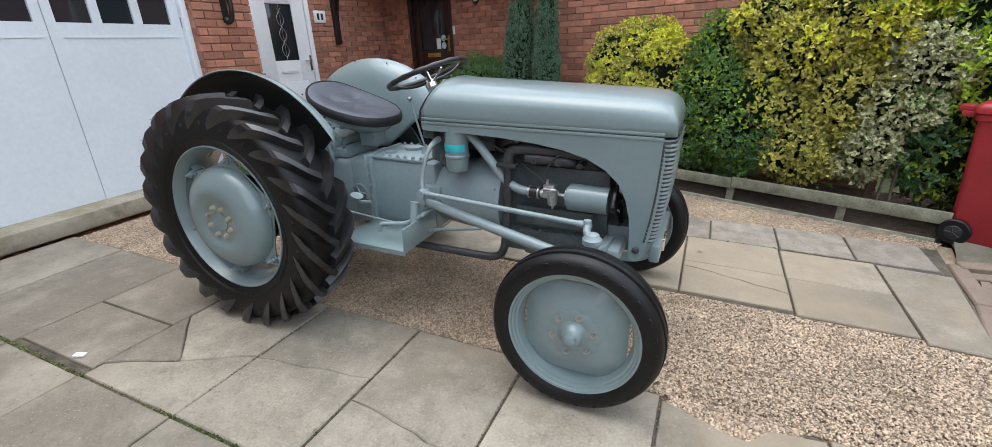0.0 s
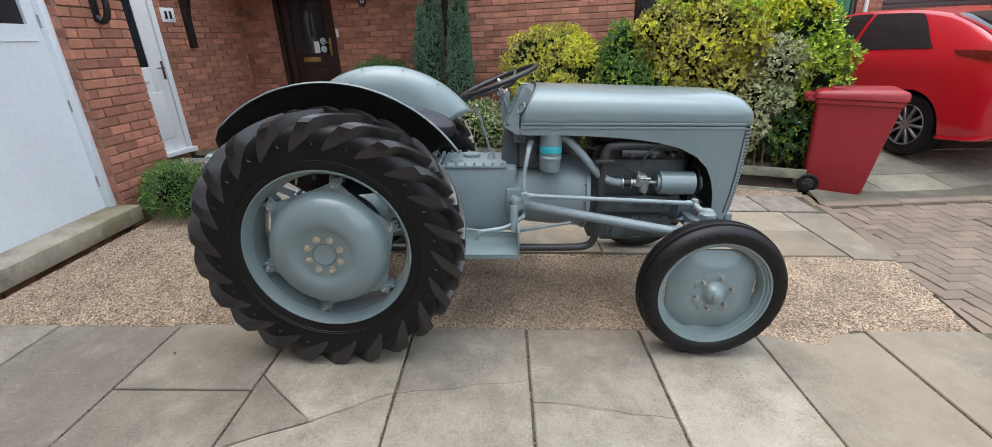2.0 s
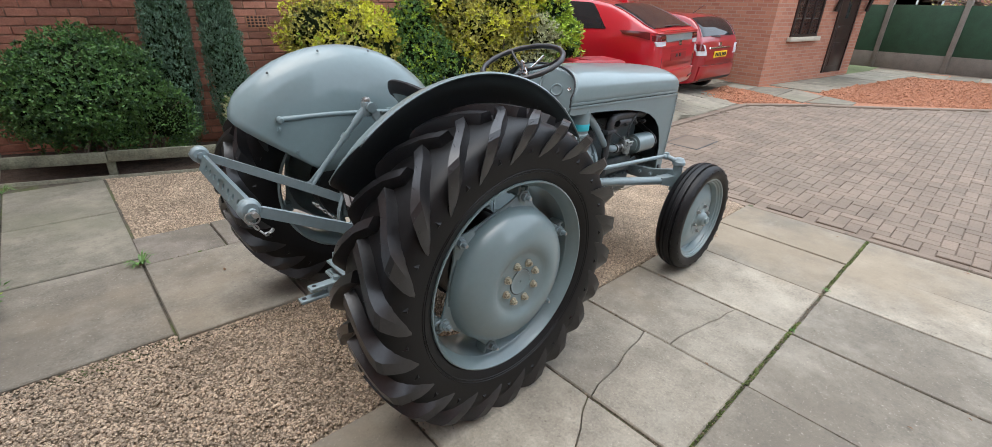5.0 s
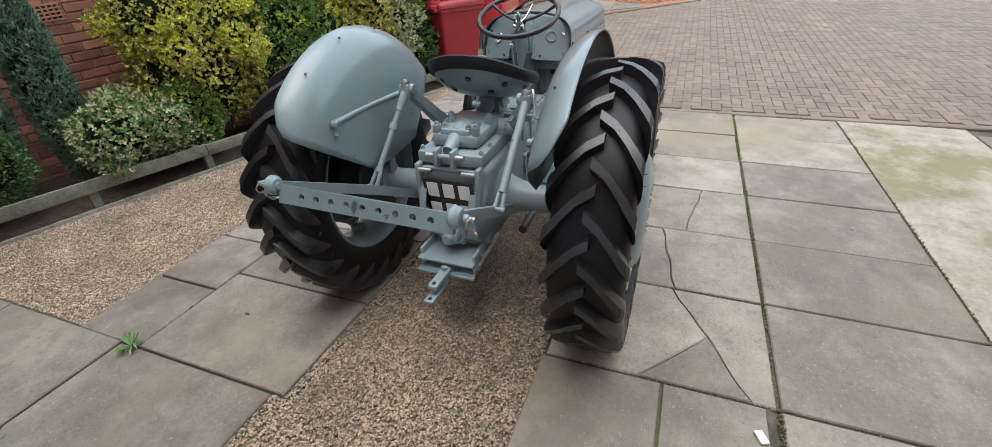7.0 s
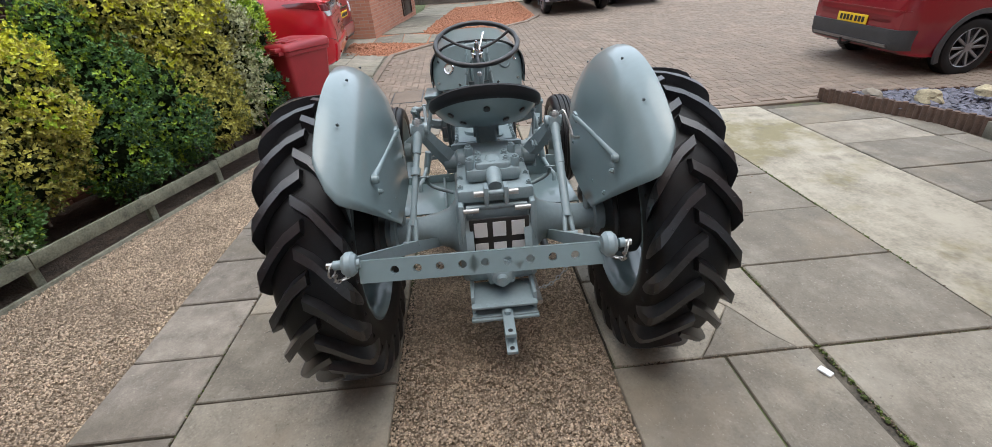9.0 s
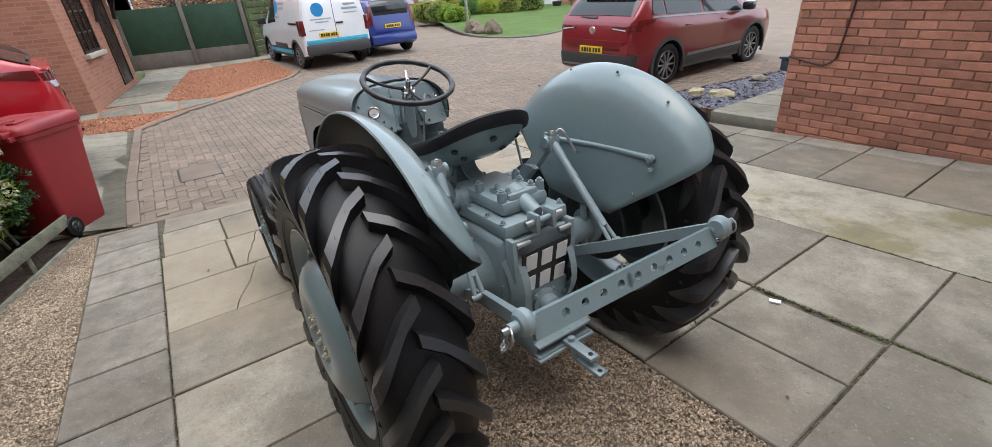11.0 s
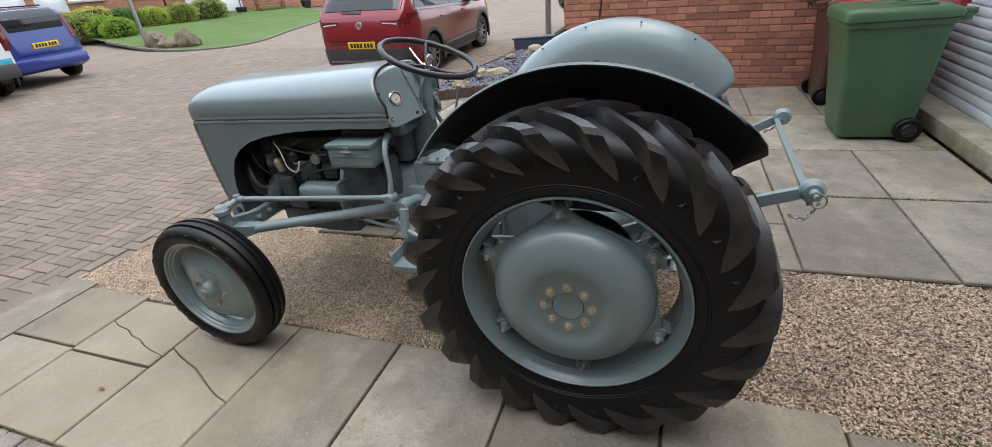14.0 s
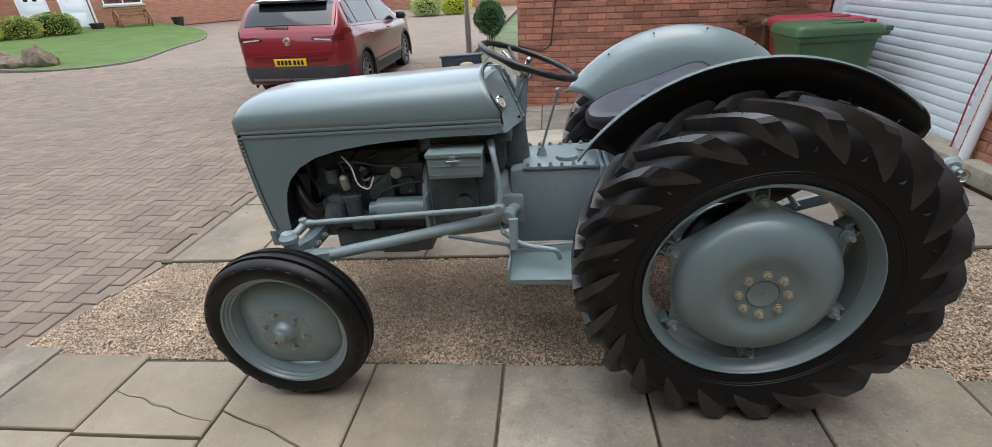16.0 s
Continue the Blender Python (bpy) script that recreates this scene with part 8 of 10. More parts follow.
def arch(car, shell, x, z, r, side, mat=None):
    y = shell.at(x, 4).y
    bm = bmesh.new()
    lathe(bm, [(r - .006, -.012), (r - .006, -.255), (.0, -.262)], (x, side * y, z), (0, side, 0), 32)
    bmesh.ops.delete(bm, geom=[f for f in bm.faces if f.calc_center_median().z < z * .75], context='FACES')
    part("wheel_arch", bm, M_BLACK, car)
    if mat:
        bm = bmesh.new()
        rings = []
        for a in np.linspace(-.35, math.pi + .35, 32):
            ring = []
            for rr, yy in ((r - .004, -.02), (r + .06, -.02), (r + .055, .010), (r, .014)):
                ring.append((x + rr * math.cos(a), side * (y + yy), z + rr * math.sin(a)))
            rings.append(ring)
        loft(bm, rings)
        part("arch_trim", bm, mat, car)


def vehicle(name, m, label, category, shell, paint, axles, wheel_r, wheel_mat, side_windows, rear_screen, front_screen, clad=None, roof=None, spokes=10, group="parked cars", wide=7.0):
    car = thing(name, (0, 0, 0), label, category, group)
    body = part("body", shell.body(), paint, car)
    open_arches(body, shell, axles, wheel_r, wheel_r * 1.14)
    for s in (1, -1):
        for k, c in enumerate(side_windows):
            part("side_window", shell.patch(bmesh.new(), c, .008, s), M_CARGLASS, car)
        for x in axles:
            arch(car, shell, x, wheel_r, wheel_r * 1.14, s, clad)
            y = shell.at(x, 4).y
            car_wheel(car, (x, s * (y - .035), wheel_r), wheel_r, s, wheel_mat, spokes)
        if clad:
            part("sill_cladding", shell.patch(bmesh.new(), ((axles[1] + .38, 1.2), (axles[0] - .38, 1.2), (axles[0] - .38, 3.05), (axles[1] + .38, 3.05)), .010, s, 16, 8), clad, car)
    if rear_screen:
        part("rear_screen", shell.screen(bmesh.new(), *rear_screen, .009, wide), M_CARGLASS, car)
    if front_screen:
        part("front_screen", shell.screen(bmesh.new(), *front_screen), M_CARGLASS, car)
    if roof:
        part("roof_panel", shell.screen(bmesh.new(), *roof, .007, 6.75), P_BLACK, car)
    car.matrix_basis = m
    for ch in car.children:
        ch.matrix_parent_inverse = Matrix()
    return car


def on_car(car, name, bm, mat, label=""):
    """A further part, given in the car's own space."""
    ob = link_mesh(name, bm, mat)
    ob.parent = car
    if label:
        ob["label"] = label
    return ob


def number_plate(car, x, y, z, w=.52, h=.115, mat=None, tilt=0):
    m = pose(x, y, z, 0, tilt, 0)
    p = on_car(car, "number_plate", box(bmesh.new(), -.008, .004, -w / 2, w / 2, -h / 2, h / 2, .003, m), mat or M_PLATE_Y, "yellow rear number plate")
    for k in range(7):
        yy = w / 2 - .07 - k * (w - .12) / 6.6 - (.02 if k > 3 else 0)
        b = box(bmesh.new(), -.011, -.008, yy - .022, yy + .022, -h * .3, h * .3, .001, m, 1)
        ob = link_mesh("plate_bar", b, M_PLATE_BLACK)
        ob.parent = p
    return p


def slab_part(car, name, x0, x1, y0, y1, z0, z1, mat, bevel=.01, label=""):
    return on_car(car, name, box(bmesh.new(), x0, x1, y0, y1, z0, z1, bevel), mat, label)


# bright red hatchback on the pad beside the hedge; local x points to its nose
civ = Shell([(-2.16, .50, .56, .62, .66), (-2.145, .42, .68, .80, .86), (-2.11, .34, .76, 1.0, 1.06), (-2.04, .29, .82, 1.06, 1.12), (-1.90, .26, .865, 1.07, 1.18), (-1.6, .23, .885, 1.06, 1.325), (-1.25, .21, .885, 1.04, 1.445), (-.8, .2, .885, 1.02, 1.495), (-.2, .19, .885, 1.0, 1.50), (.3, .19, .885, .98, 1.43), (.8, .19, .885, .95, 1.24), (1.25, .19, .88, .92, 1.0), (1.6, .2, .86, .86, .90), (1.95, .24, .78, .72, .78), (2.14, .34, .60, .56, .60)], .27)
red_car = vehicle("hatchback_car", pose(6.03, 4.15, .20, 0, -1.0, 97) @ Matrix.Scale(1.03, 4), "bright red hatchback with a scuffed rear wheel arch", "car", civ, P_RED, (1.30, -1.28), .325, M_ALLOY,
    (((-1.34, 5.18), (-.34, 5.12), (-.38, 6.1), (-.98, 6.08)), ((-.28, 5.12), (.86, 5.12), (.34, 6.1), (-.32, 6.1))), (-2.0, -1.30), (.30, 1.1), wide=6.35)
for s in (1, -1):
    on_car(red_car, "rear_lamp", civ.patch(bmesh.new(), ((-2.02, 4.62), (-1.62, 4.98), (-1.56, 5.14), (-2.0, 5.22)), .014, s, 16, 6), M_LAMP_RED, "red wedge-shaped rear lamp")
    on_car(red_car, "rear_lamp_inner", civ.tail_patch(((.54, .985), (.80, .985), (.80, 1.06), (.54, 1.06)), .016, side=s), M_LAMP_RED, "red rear lamp")
    on_car(red_car, "reversing_lamp", civ.tail_patch(((.54, .925), (.765, .915), (.785, .978), (.54, .978)), .015, side=s), M_LAMP_CLEAR, "clear reversing lamp")
    on_car(red_car, "tailgate_seam", civ.tail_patch(((.600, .56), (.606, .56), (.636, .92), (.630, .92)), .0025, 2, 8, s, .01), M_CLAD)
    on_car(red_car, "bumper_seam", civ.tail_patch(((.60, .553), (.80, .64), (.80, .646), (.60, .56)), .0025, 8, 2, s, .01), M_CLAD)
    on_car(red_car, "reflector", civ.tail_patch(((.52, .40), (.66, .42), (.66, .45), (.52, .43)), .040, 6, 2, s), M_LAMP_RED, "narrow red reflector")
    slab_part(red_car, "mirror", .70, .84, *sorted((s * .86, s * 1.02)), .95, 1.07, P_RED, .03)
on_car(red_car, "bumper", civ.tail_patch(((-.76, .33), (.76, .33), (.73, .555), (-.73, .555)), .026, 24, 8), P_RED)
on_car(red_car, "bumper_lip", civ.tail_patch(((-.70, .30), (.70, .30), (.72, .345), (-.72, .345)), .016, 24, 3, 1, .06), M_CLAD, "black plastic bumper lip")
on_car(red_car, "lower_glass", civ.tail_patch(((-.50, .965), (.50, .965), (.53, 1.065), (-.53, 1.065)), .010, 20, 4), M_PALEGLASS, "lower tailgate glass, coloured pale like the sky it mirrors")
on_car(red_car, "spoiler", civ.tail_bar(1.085, .78, .055, .05), P_RED)
on_car(red_car, "tailgate_crease", civ.tail_patch(((-.58, .885), (.58, .885), (.60, .90), (-.60, .90)), .012, 20, 2), P_RED)
# Raised patch in darker red: the shade of the recess put into colour.
on_car(red_car, "plate_recess", civ.tail_patch(((-.29, .70), (.29, .70), (.31, .845), (-.31, .845)), .004, 12, 4, 1, .01), P_DARKRED, "empty number plate recess")
for y in (-.09, .05):
    on_car(red_car, "plate_mount", civ.tail_patch(((y, .745), (y + .06, .745), (y + .06, .79), (y, .79)), .012, 2, 2), M_BLACK)
on_car(red_car, "badge", civ.tail_patch(((-.045, .905), (.045, .905), (.055, .975), (-.055, .975)), .020, 4, 4), M_CHROME, "chrome badge")
on_car(red_car, "rear_wiper", civ.screen(bmesh.new(), -1.99, -1.965, .02, 8.2), M_BLACK)
on_car(red_car, "roof_fin", bevelled(prism(bmesh.new(), [(-1.22, 1.44), (-1.02, 1.465), (-1.10, 1.495), (-1.20, 1.50)], -.018, .018), .008), P_RED)
for x in (-.30,):
    slab_part(red_car, "door_handle", x, x + .17, .872, .90, .86, .885, P_RED, .008)

yar = Shell([(-1.95, .48, .55, .62, .66), (-1.93, .40, .66, .80, .86), (-1.89, .33, .74, .95, 1.02), (-1.83, .28, .79, 1.0, 1.14), (-1.70, .25, .825, 1.01, 1.32), (-1.52, .23, .84, 1.0, 1.44), (-1.2, .21, .848, .98, 1.50), (-.2, .2, .848, .95, 1.515), (.4, .19, .848, .93, 1.40), (1.0, .19, .84, .93, 1.02), (1.45, .2, .82, .86, .92), (1.85, .24, .72, .70, .74), (1.98, .34, .58, .56, .6)], .24)
YAR_SIDE = (((-1.30, 5.15), (-.30, 5.12), (-.34, 6.08), (-1.05, 6.05)), ((-.24, 5.12), (.80, 5.12), (.35, 6.08), (-.28, 6.08)))


def small_hatchback(m, label, name, paint):
    car = vehicle(name, m, label, "car", yar, paint, (1.25, -1.25), .30, M_ALLOY, YAR_SIDE, (-1.835, -1.52), (.35, .95), wide=6.3)
    for s in (1, -1):
        on_car(car, "rear_lamp", yar.tail_patch(((.53, .80), (.775, .80), (.80, .99), (.62, .99)), .014, side=s), M_LAMP_CLEAR, "clear rear lamp")
        on_car(car, "brake_lamp", yar.tail_patch(((.64, .88), (.80, .88), (.805, 1.0), (.70, 1.0)), .020, side=s), M_LAMP_RED, "red upper rear lamp")
        on_car(car, "lamp_flank", yar.patch(bmesh.new(), ((-1.84, 4.35), (-1.70, 4.6), (-1.64, 5.05), (-1.80, 5.0)), .010, s), M_LAMP_CLEAR)
        slab_part(car, "mirror", .66, .80, *sorted((s * .83, s * .97)), .93, 1.05, paint, .03)
    on_car(car, "bumper", yar.tail_patch(((-.72, .33), (.72, .33), (.70, .60), (-.70, .60)), .024, 22, 8), paint)
    on_car(car, "bumper_lip", yar.tail_patch(((-.62, .31), (.62, .31), (.62, .36), (-.62, .36)), .030, 18, 3, 1, .06), M_CLAD)
    on_car(car, "tailgate_seam", yar.tail_patch(((-.66, .612), (.66, .612), (.66, .618), (-.66, .618)), .003, 20, 1, 1, .01), M_CLAD)
    on_car(car, "plate_surround", yar.tail_patch(((-.42, .91), (.42, .91), (.40, .935), (-.40, .935)), .016, 16, 2), M_CHROME, "chrome strip")
    on_car(car, "badge", yar.tail_patch(((-.05, .955), (.05, .955), (.04, 1.01), (-.04, 1.01)), .016, 4, 4), M_CHROME, "chrome badge")
    on_car(car, "rear_wiper", yar.tail_patch(((-.02, 1.10), (.30, 1.13), (.30, 1.145), (-.02, 1.13)), .020, 8, 2), M_BLACK)
    on_car(car, "aerial", rod(bmesh.new(), (-1.2, 0, 1.50), (-1.42, 0, 1.66), .006, .003, 6), M_BLACK)
    number_plate(car, yar.tail(0.0, .80) - .010, 0, .80)
    return car


small_hatchback(pose(8.98, 4.36, .03, 0, -1.5, 88), "dark red small hatchback parked nose to the garages", "small_hatchback_car", P_DARKRED)

# ruby sport utility car across the road mouth, nose away
suv_s = Shell([(-2.24, .52, .62, .66, .70), (-2.225, .42, .75, .86, .92), (-2.18, .34, .785, 1.03, 1.08), (-2.10, .30, .845, 1.09, 1.18), (-1.95, .27, .90, 1.10, 1.34), (-1.80, .26, .925, 1.09, 1.46), (-1.60, .25, .93, 1.08, 1.54), (-1.2, .24, .93, 1.06, 1.59), (-.3, .24, .93, 1.03, 1.61), (.30, .24, .93, 1.01, 1.56), (.75, .24, .93, 1.0, 1.36), (1.20, .24, .925, 1.0, 1.08), (1.7, .26, .905, .94, .99), (2.1, .3, .81, .80, .85), (2.24, .42, .62, .6, .66)], .25)
suv = vehicle("sport_utility_car", pose(4.74, -7.48, -.04, 0, 0, -89), "ruby red sport utility car with black roof and grey cladding", "car", suv_s, P_RUBY, (1.32, -1.36), .35, M_ALLOY,
    (((-1.80, 5.25), (-1.46, 5.2), (-1.46, 6.02), (-1.66, 6.0)), ((-1.42, 5.2), (-.45, 5.15), (-.50, 6.05), (-1.42, 6.02)), ((-.38, 5.15), (1.0, 5.1), (.35, 6.05), (-.43, 6.05))), (-2.10, -1.70), (.35, 1.1), M_CLAD, (-1.72, .32), wide=6.3)
on_car(suv, "bumper", suv_s.tail_patch(((-.84, .36), (.84, .36), (.86, .60), (-.86, .60)), .030, 26, 8), M_CLAD, "grey plastic rear bumper")
on_car(suv, "bumper_trim", suv_s.tail_patch(((-.66, .385), (.66, .385), (.66, .42), (-.66, .42)), .045, 22, 2), M_ALLOY, "bright bumper trim")
on_car(suv, "roof_spoiler", suv_s.tail_bar(1.475, .56, .16, .05, .03), P_BLACK)
on_car(suv, "tailgate_crease", suv_s.tail_patch(((-.80, .80), (.80, .80), (.80, .815), (-.80, .815)), .012, 24, 2), P_RUBY)
b = bmesh.new()
lathe(b, [(0, .012), (.030, .014), (.045, .012), (.052, .016), (.062, .016), (.066, .0)], (suv_s.tail(0.0, .96) - .004, 0, .96), (-1, 0, 0), 24)
on_car(suv, "badge", b, M_CHROME, "round chrome badge")
on_car(suv, "tow_hook", tube(bmesh.new(), [(-2.15, .0, .36), (-2.30, 0, .33), (-2.34, 0, .38), (-2.34, 0, .42)], .018), M_BLACK)
on_car(suv, "rear_wiper", suv_s.tail_patch(((-.02, 1.145), (.36, 1.16), (.36, 1.175), (-.02, 1.175)), .022, 8, 2), M_BLACK)
for s in (1, -1):
    on_car(suv, "rear_lamp", suv_s.patch(bmesh.new(), ((-2.10, 4.62), (-1.80, 4.85), (-1.72, 5.04), (-2.08, 5.06)), .012, s), M_LAMP_RED, "slim red rear lamp")
    on_car(suv, "rear_lamp_inner", suv_s.tail_patch(((.40, .985), (.86, .95), (.87, 1.05), (.40, 1.02)), .014, side=s), M_LAMP_RED, "slim red rear lamp")
    on_car(suv, "reversing_lamp", suv_s.tail_patch(((.44, .985), (.70, .965), (.70, .985), (.44, 1.0)), .019, side=s), M_LAMP_CLEAR, "clear reversing lamp")
    slab_part(suv, "mirror", .72, .90, *sorted((s * .93, s * 1.12)), 1.03, 1.18, P_BLACK, .04)
    slab_part(suv, "roof_rail", -1.4, .3, *sorted((s * .64, s * .67)), 1.585, 1.61, M_BLACK, .01)
    on_car(suv, "sill_trim", suv_s.patch(bmesh.new(), ((-.85, 2.9), (.85, 2.9), (.85, 3.1), (-.85, 3.1)), .020, s, 16, 2), M_ALLOY, "bright sill trim")
    on_car(suv, "window_trim", suv_s.patch(bmesh.new(), ((-1.80, 5.10), (1.05, 5.0), (1.03, 5.05), (-1.80, 5.16)), .010, s, 24, 2), M_ALLOY, "bright window trim")
    for x in (-.95, .10):
        slab_part(suv, "door_handle", x, x + .18, *sorted((s * .915, s * .95)), .93, .955, P_RUBY, .008)
number_plate(suv, suv_s.tail(0.0, .66) - .012, .0, .66)

# white van
van_s = Shell([(-2.02, .42, .86, 1.10, 1.74), (-1.98, .36, .90, 1.12, 1.81), (-1.5, .30, .92, 1.12, 1.85), (-.2, .28, .92, 1.10, 1.86), (.45, .28, .92, 1.08, 1.81), (.80, .28, .92, 1.06, 1.60), (1.35, .28, .91, 1.04, 1.14), (1.85, .30, .88, .95, 1.0), (2.2, .34, .76, .80, .84), (2.36, .45, .60, .60, .66)], .14)
van = vehicle("panel_van", pose(13.87, -3.11, 0, 0, 0, 3), "white panel van with a light blue lower stripe", "van", van_s, P_WHITE, (1.45, -1.32), .325, M_ALLOY,
    (((.15, 5.1), (1.0, 5.1), (.75, 6.0), (.15, 6.0)),), None, (.75, 1.3), M_CLAD, spokes=8)
slab_part(van, "bumper", -2.10, -1.85, -.86, .86, .36, .62, M_CLAD, .05, "dark plastic rear bumper")
slab_part(van, "stripe", -2.03, -1.98, -.83, .83, .63, .72, M_TEAL, .004, "light blue stripe")
slab_part(van, "handle", -2.045, -2.01, -.22, -.02, 1.06, 1.10, M_BLACK, .01)
slab_part(van, "door_seam", -2.026, -2.01, -.006, .006, .72, 1.72, M_CLAD, .001)
slab_part(van, "high_brake_lamp", -2.035, -1.98, -.15, .15, 1.70, 1.725, M_LAMP_RED, .005)
number_plate(van, -2.03, .22, .82)
b = bmesh.new()
lathe(b, [(0, 0), (.16, 0), (.16, .006), (0, .006)], (-2.02, .40, 1.42), (-1, 0, 0), 28)
on_car(van, "round_decal", b, M_DECAL_BLUE, "round blue decal")
for z, y0, y1, h in ((1.50, -.30, -.62, .05), (1.40, -.24, -.66, .05), (1.30, -.28, -.64, .025), (1.20, .62, .08, .03), (1.13, .50, .16, .03), (.95, .7, .3, .02)):
    slab_part(van, "lettering_bar", -2.026, -2.01, min(y0, y1), max(y0, y1), z - h / 2, z + h / 2, M_DECAL_GREY, .002)
for s in (1, -1):
    slab_part(van, "rear_lamp", -2.03, -1.80, *sorted((s * .80, s * .925)), .84, 1.20, M_LAMP_RED, .02, "tall red rear lamp")
    slab_part(van, "mirror", .95, 1.10, *sorted((s * .93, s * 1.14)), 1.08, 1.26, M_BLACK, .03)
    slab_part(van, "side_rail", -1.8, -1.1, *sorted((s * .915, s * .925)), 1.10, 1.15, M_BLACK, .004)
    slab_part(van, "side_stripe", -1.0, 1.1, *sorted((s * .905, s * .93)), .36, .46, M_TEAL, .004)
    slab_part(van, "side_strip", -.6, .5, *sorted((s * .90, s * .940)), .50, .62, M_CLAD, .012)
    on_car(van, "round_decal", van_s.spot(bmesh.new(), .0, 5.62, .15, .23, s), M_DECAL_BLUE, "round blue decal")
    for k, x0, x1 in ((5.72, -.2, -.75), (5.56, -.2, -.7), (5.28, .2, -.25)):
        on_car(van, "lettering_bar", van_s.patch(bmesh.new(), ((x1, k - .04), (x0, k - .04), (x0, k + .04), (x1, k + .04)), .008, s, 6, 2), M_DECAL_GREY)

# small blue hatchback beyond the van
blue_s = Shell([(-1.80, .42, .60, .62, .70), (-1.76, .32, .72, .95, 1.10), (-1.70, .28, .77, 1.02, 1.36), (-1.5, .25, .80, 1.02, 1.50), (-.8, .22, .81, 1.0, 1.54), (.2, .2, .81, .97, 1.53), (.65, .2, .81, .96, 1.36), (1.05, .2, .80, .96, 1.04), (1.5, .22, .78, .86, .9), (1.78, .32, .64, .62, .66)], .16)
blue_car = vehicle("compact_car", pose(14.42, -5.05, 0, 0, 0, 3), "small blue hatchback parked beyond the van", "car", blue_s, P_BLUE, (1.15, -1.15), .29, M_ALLOY,
    (((-1.3, 5.15), (-.35, 5.15), (-.38, 6.05), (-1.2, 6.0)), ((-.28, 5.15), (.85, 5.15), (.45, 6.05), (-.32, 6.05))), (-1.74, -1.56), (.30, .95))
slab_part(blue_car, "bumper", -1.86, -1.62, -.74, .74, .32, .58, P_BLUE, .06)
slab_part(blue_car, "rear_glass", -1.765, -1.68, -.56, .56, 1.08, 1.36, M_CARGLASS, .03)
number_plate(blue_car, -1.80, 0, .80)
for s in (1, -1):
    on_car(blue_car, "rear_lamp", blue_s.tail_patch(((.62, .86), (.75, .84), (.70, 1.36), (.57, 1.34)), .016, side=s), M_LAMP_RED, "tall red rear lamp")
    on_car(blue_car, "bumper_corner", blue_s.tail_patch(((.45, .36), (.68, .36), (.72, .54), (.45, .54)), .050, side=s), M_CLAD, "grey bumper corner")
    slab_part(blue_car, "roof_rail", -1.3, .3, *sorted((s * .55, s * .58)), 1.53, 1.56, M_BLACK, .008)
small_hatchback(pose(12.65, -27.89, 0, 0, 0, -70), "dark car parked at the far end of the close", "saloon_car", P_BLACK)

# ---- low fence along the bed ----
FDIR = Vector((1, -.285, 0)).normalized()
fm = Matrix.Translation((FENCE_X0, fence_y(FENCE_X0), -.095)) @ Matrix.Rotation(math.atan2(FDIR.y, FDIR.x), 4, 'Z')
FLEN = (FENCE_X1 - FENCE_X0) / FDIR.x
fence = thing("low_fence", (FENCE_X0, fence_y(FENCE_X0), 0), "low weathered timber rail fence along the flower bed", "fence")
for x0, x1, dz in ((.0, 1.35, .0), (1.36, 3.1, .006), (3.105, 4.75, -.004), (4.755, FLEN, .004)):
    bm = bmesh.new()
    box(bm, x0, x1, .0, .024, .215 + dz, .312 + dz, .004)
    for v in bm.verts:
        v.co.z += .004 * math.sin(v.co.x * 3 + x0)
    bm.transform(fm)
    part("rail", bm, M_TIMBER, fence)
for x0, x1 in ((-.02, 2.4), (2.405, 4.6), (4.605, FLEN - .05)):
    bm = bmesh.new()
    box(bm, x0, x1, -.03, -.006, -.03, .105, .004)
    bm.transform(fm)
    part("gravel_board", bm, M_BOARD, fence)
for x in (.35, 1.36, 2.25, 3.1, 4.0, 4.75, 5.6):
    bm = bmesh.new()
    box(bm, x - .03, x + .03, .026, .075, -.05, .295, .004)
    bm.transform(fm)
    part("post", bm, M_TIMBER, fence)


# ---- wheelie bins ----
def bin_material(name, base):
    return material(name, base, .42, vary=.12, scale=5, fine=90, bump=.12, bump_scale=240)


B_RED = bin_material("red_bin_plastic", (.26, .014, .020))
B_GREEN = bin_material("green_bin_plastic", (.055, .12, .055))
B_BROWN = bin_material("brown_bin_plastic", (.09, .04, .025))
B_PINK = bin_material("faded_red_lid", (.36, .04, .07))


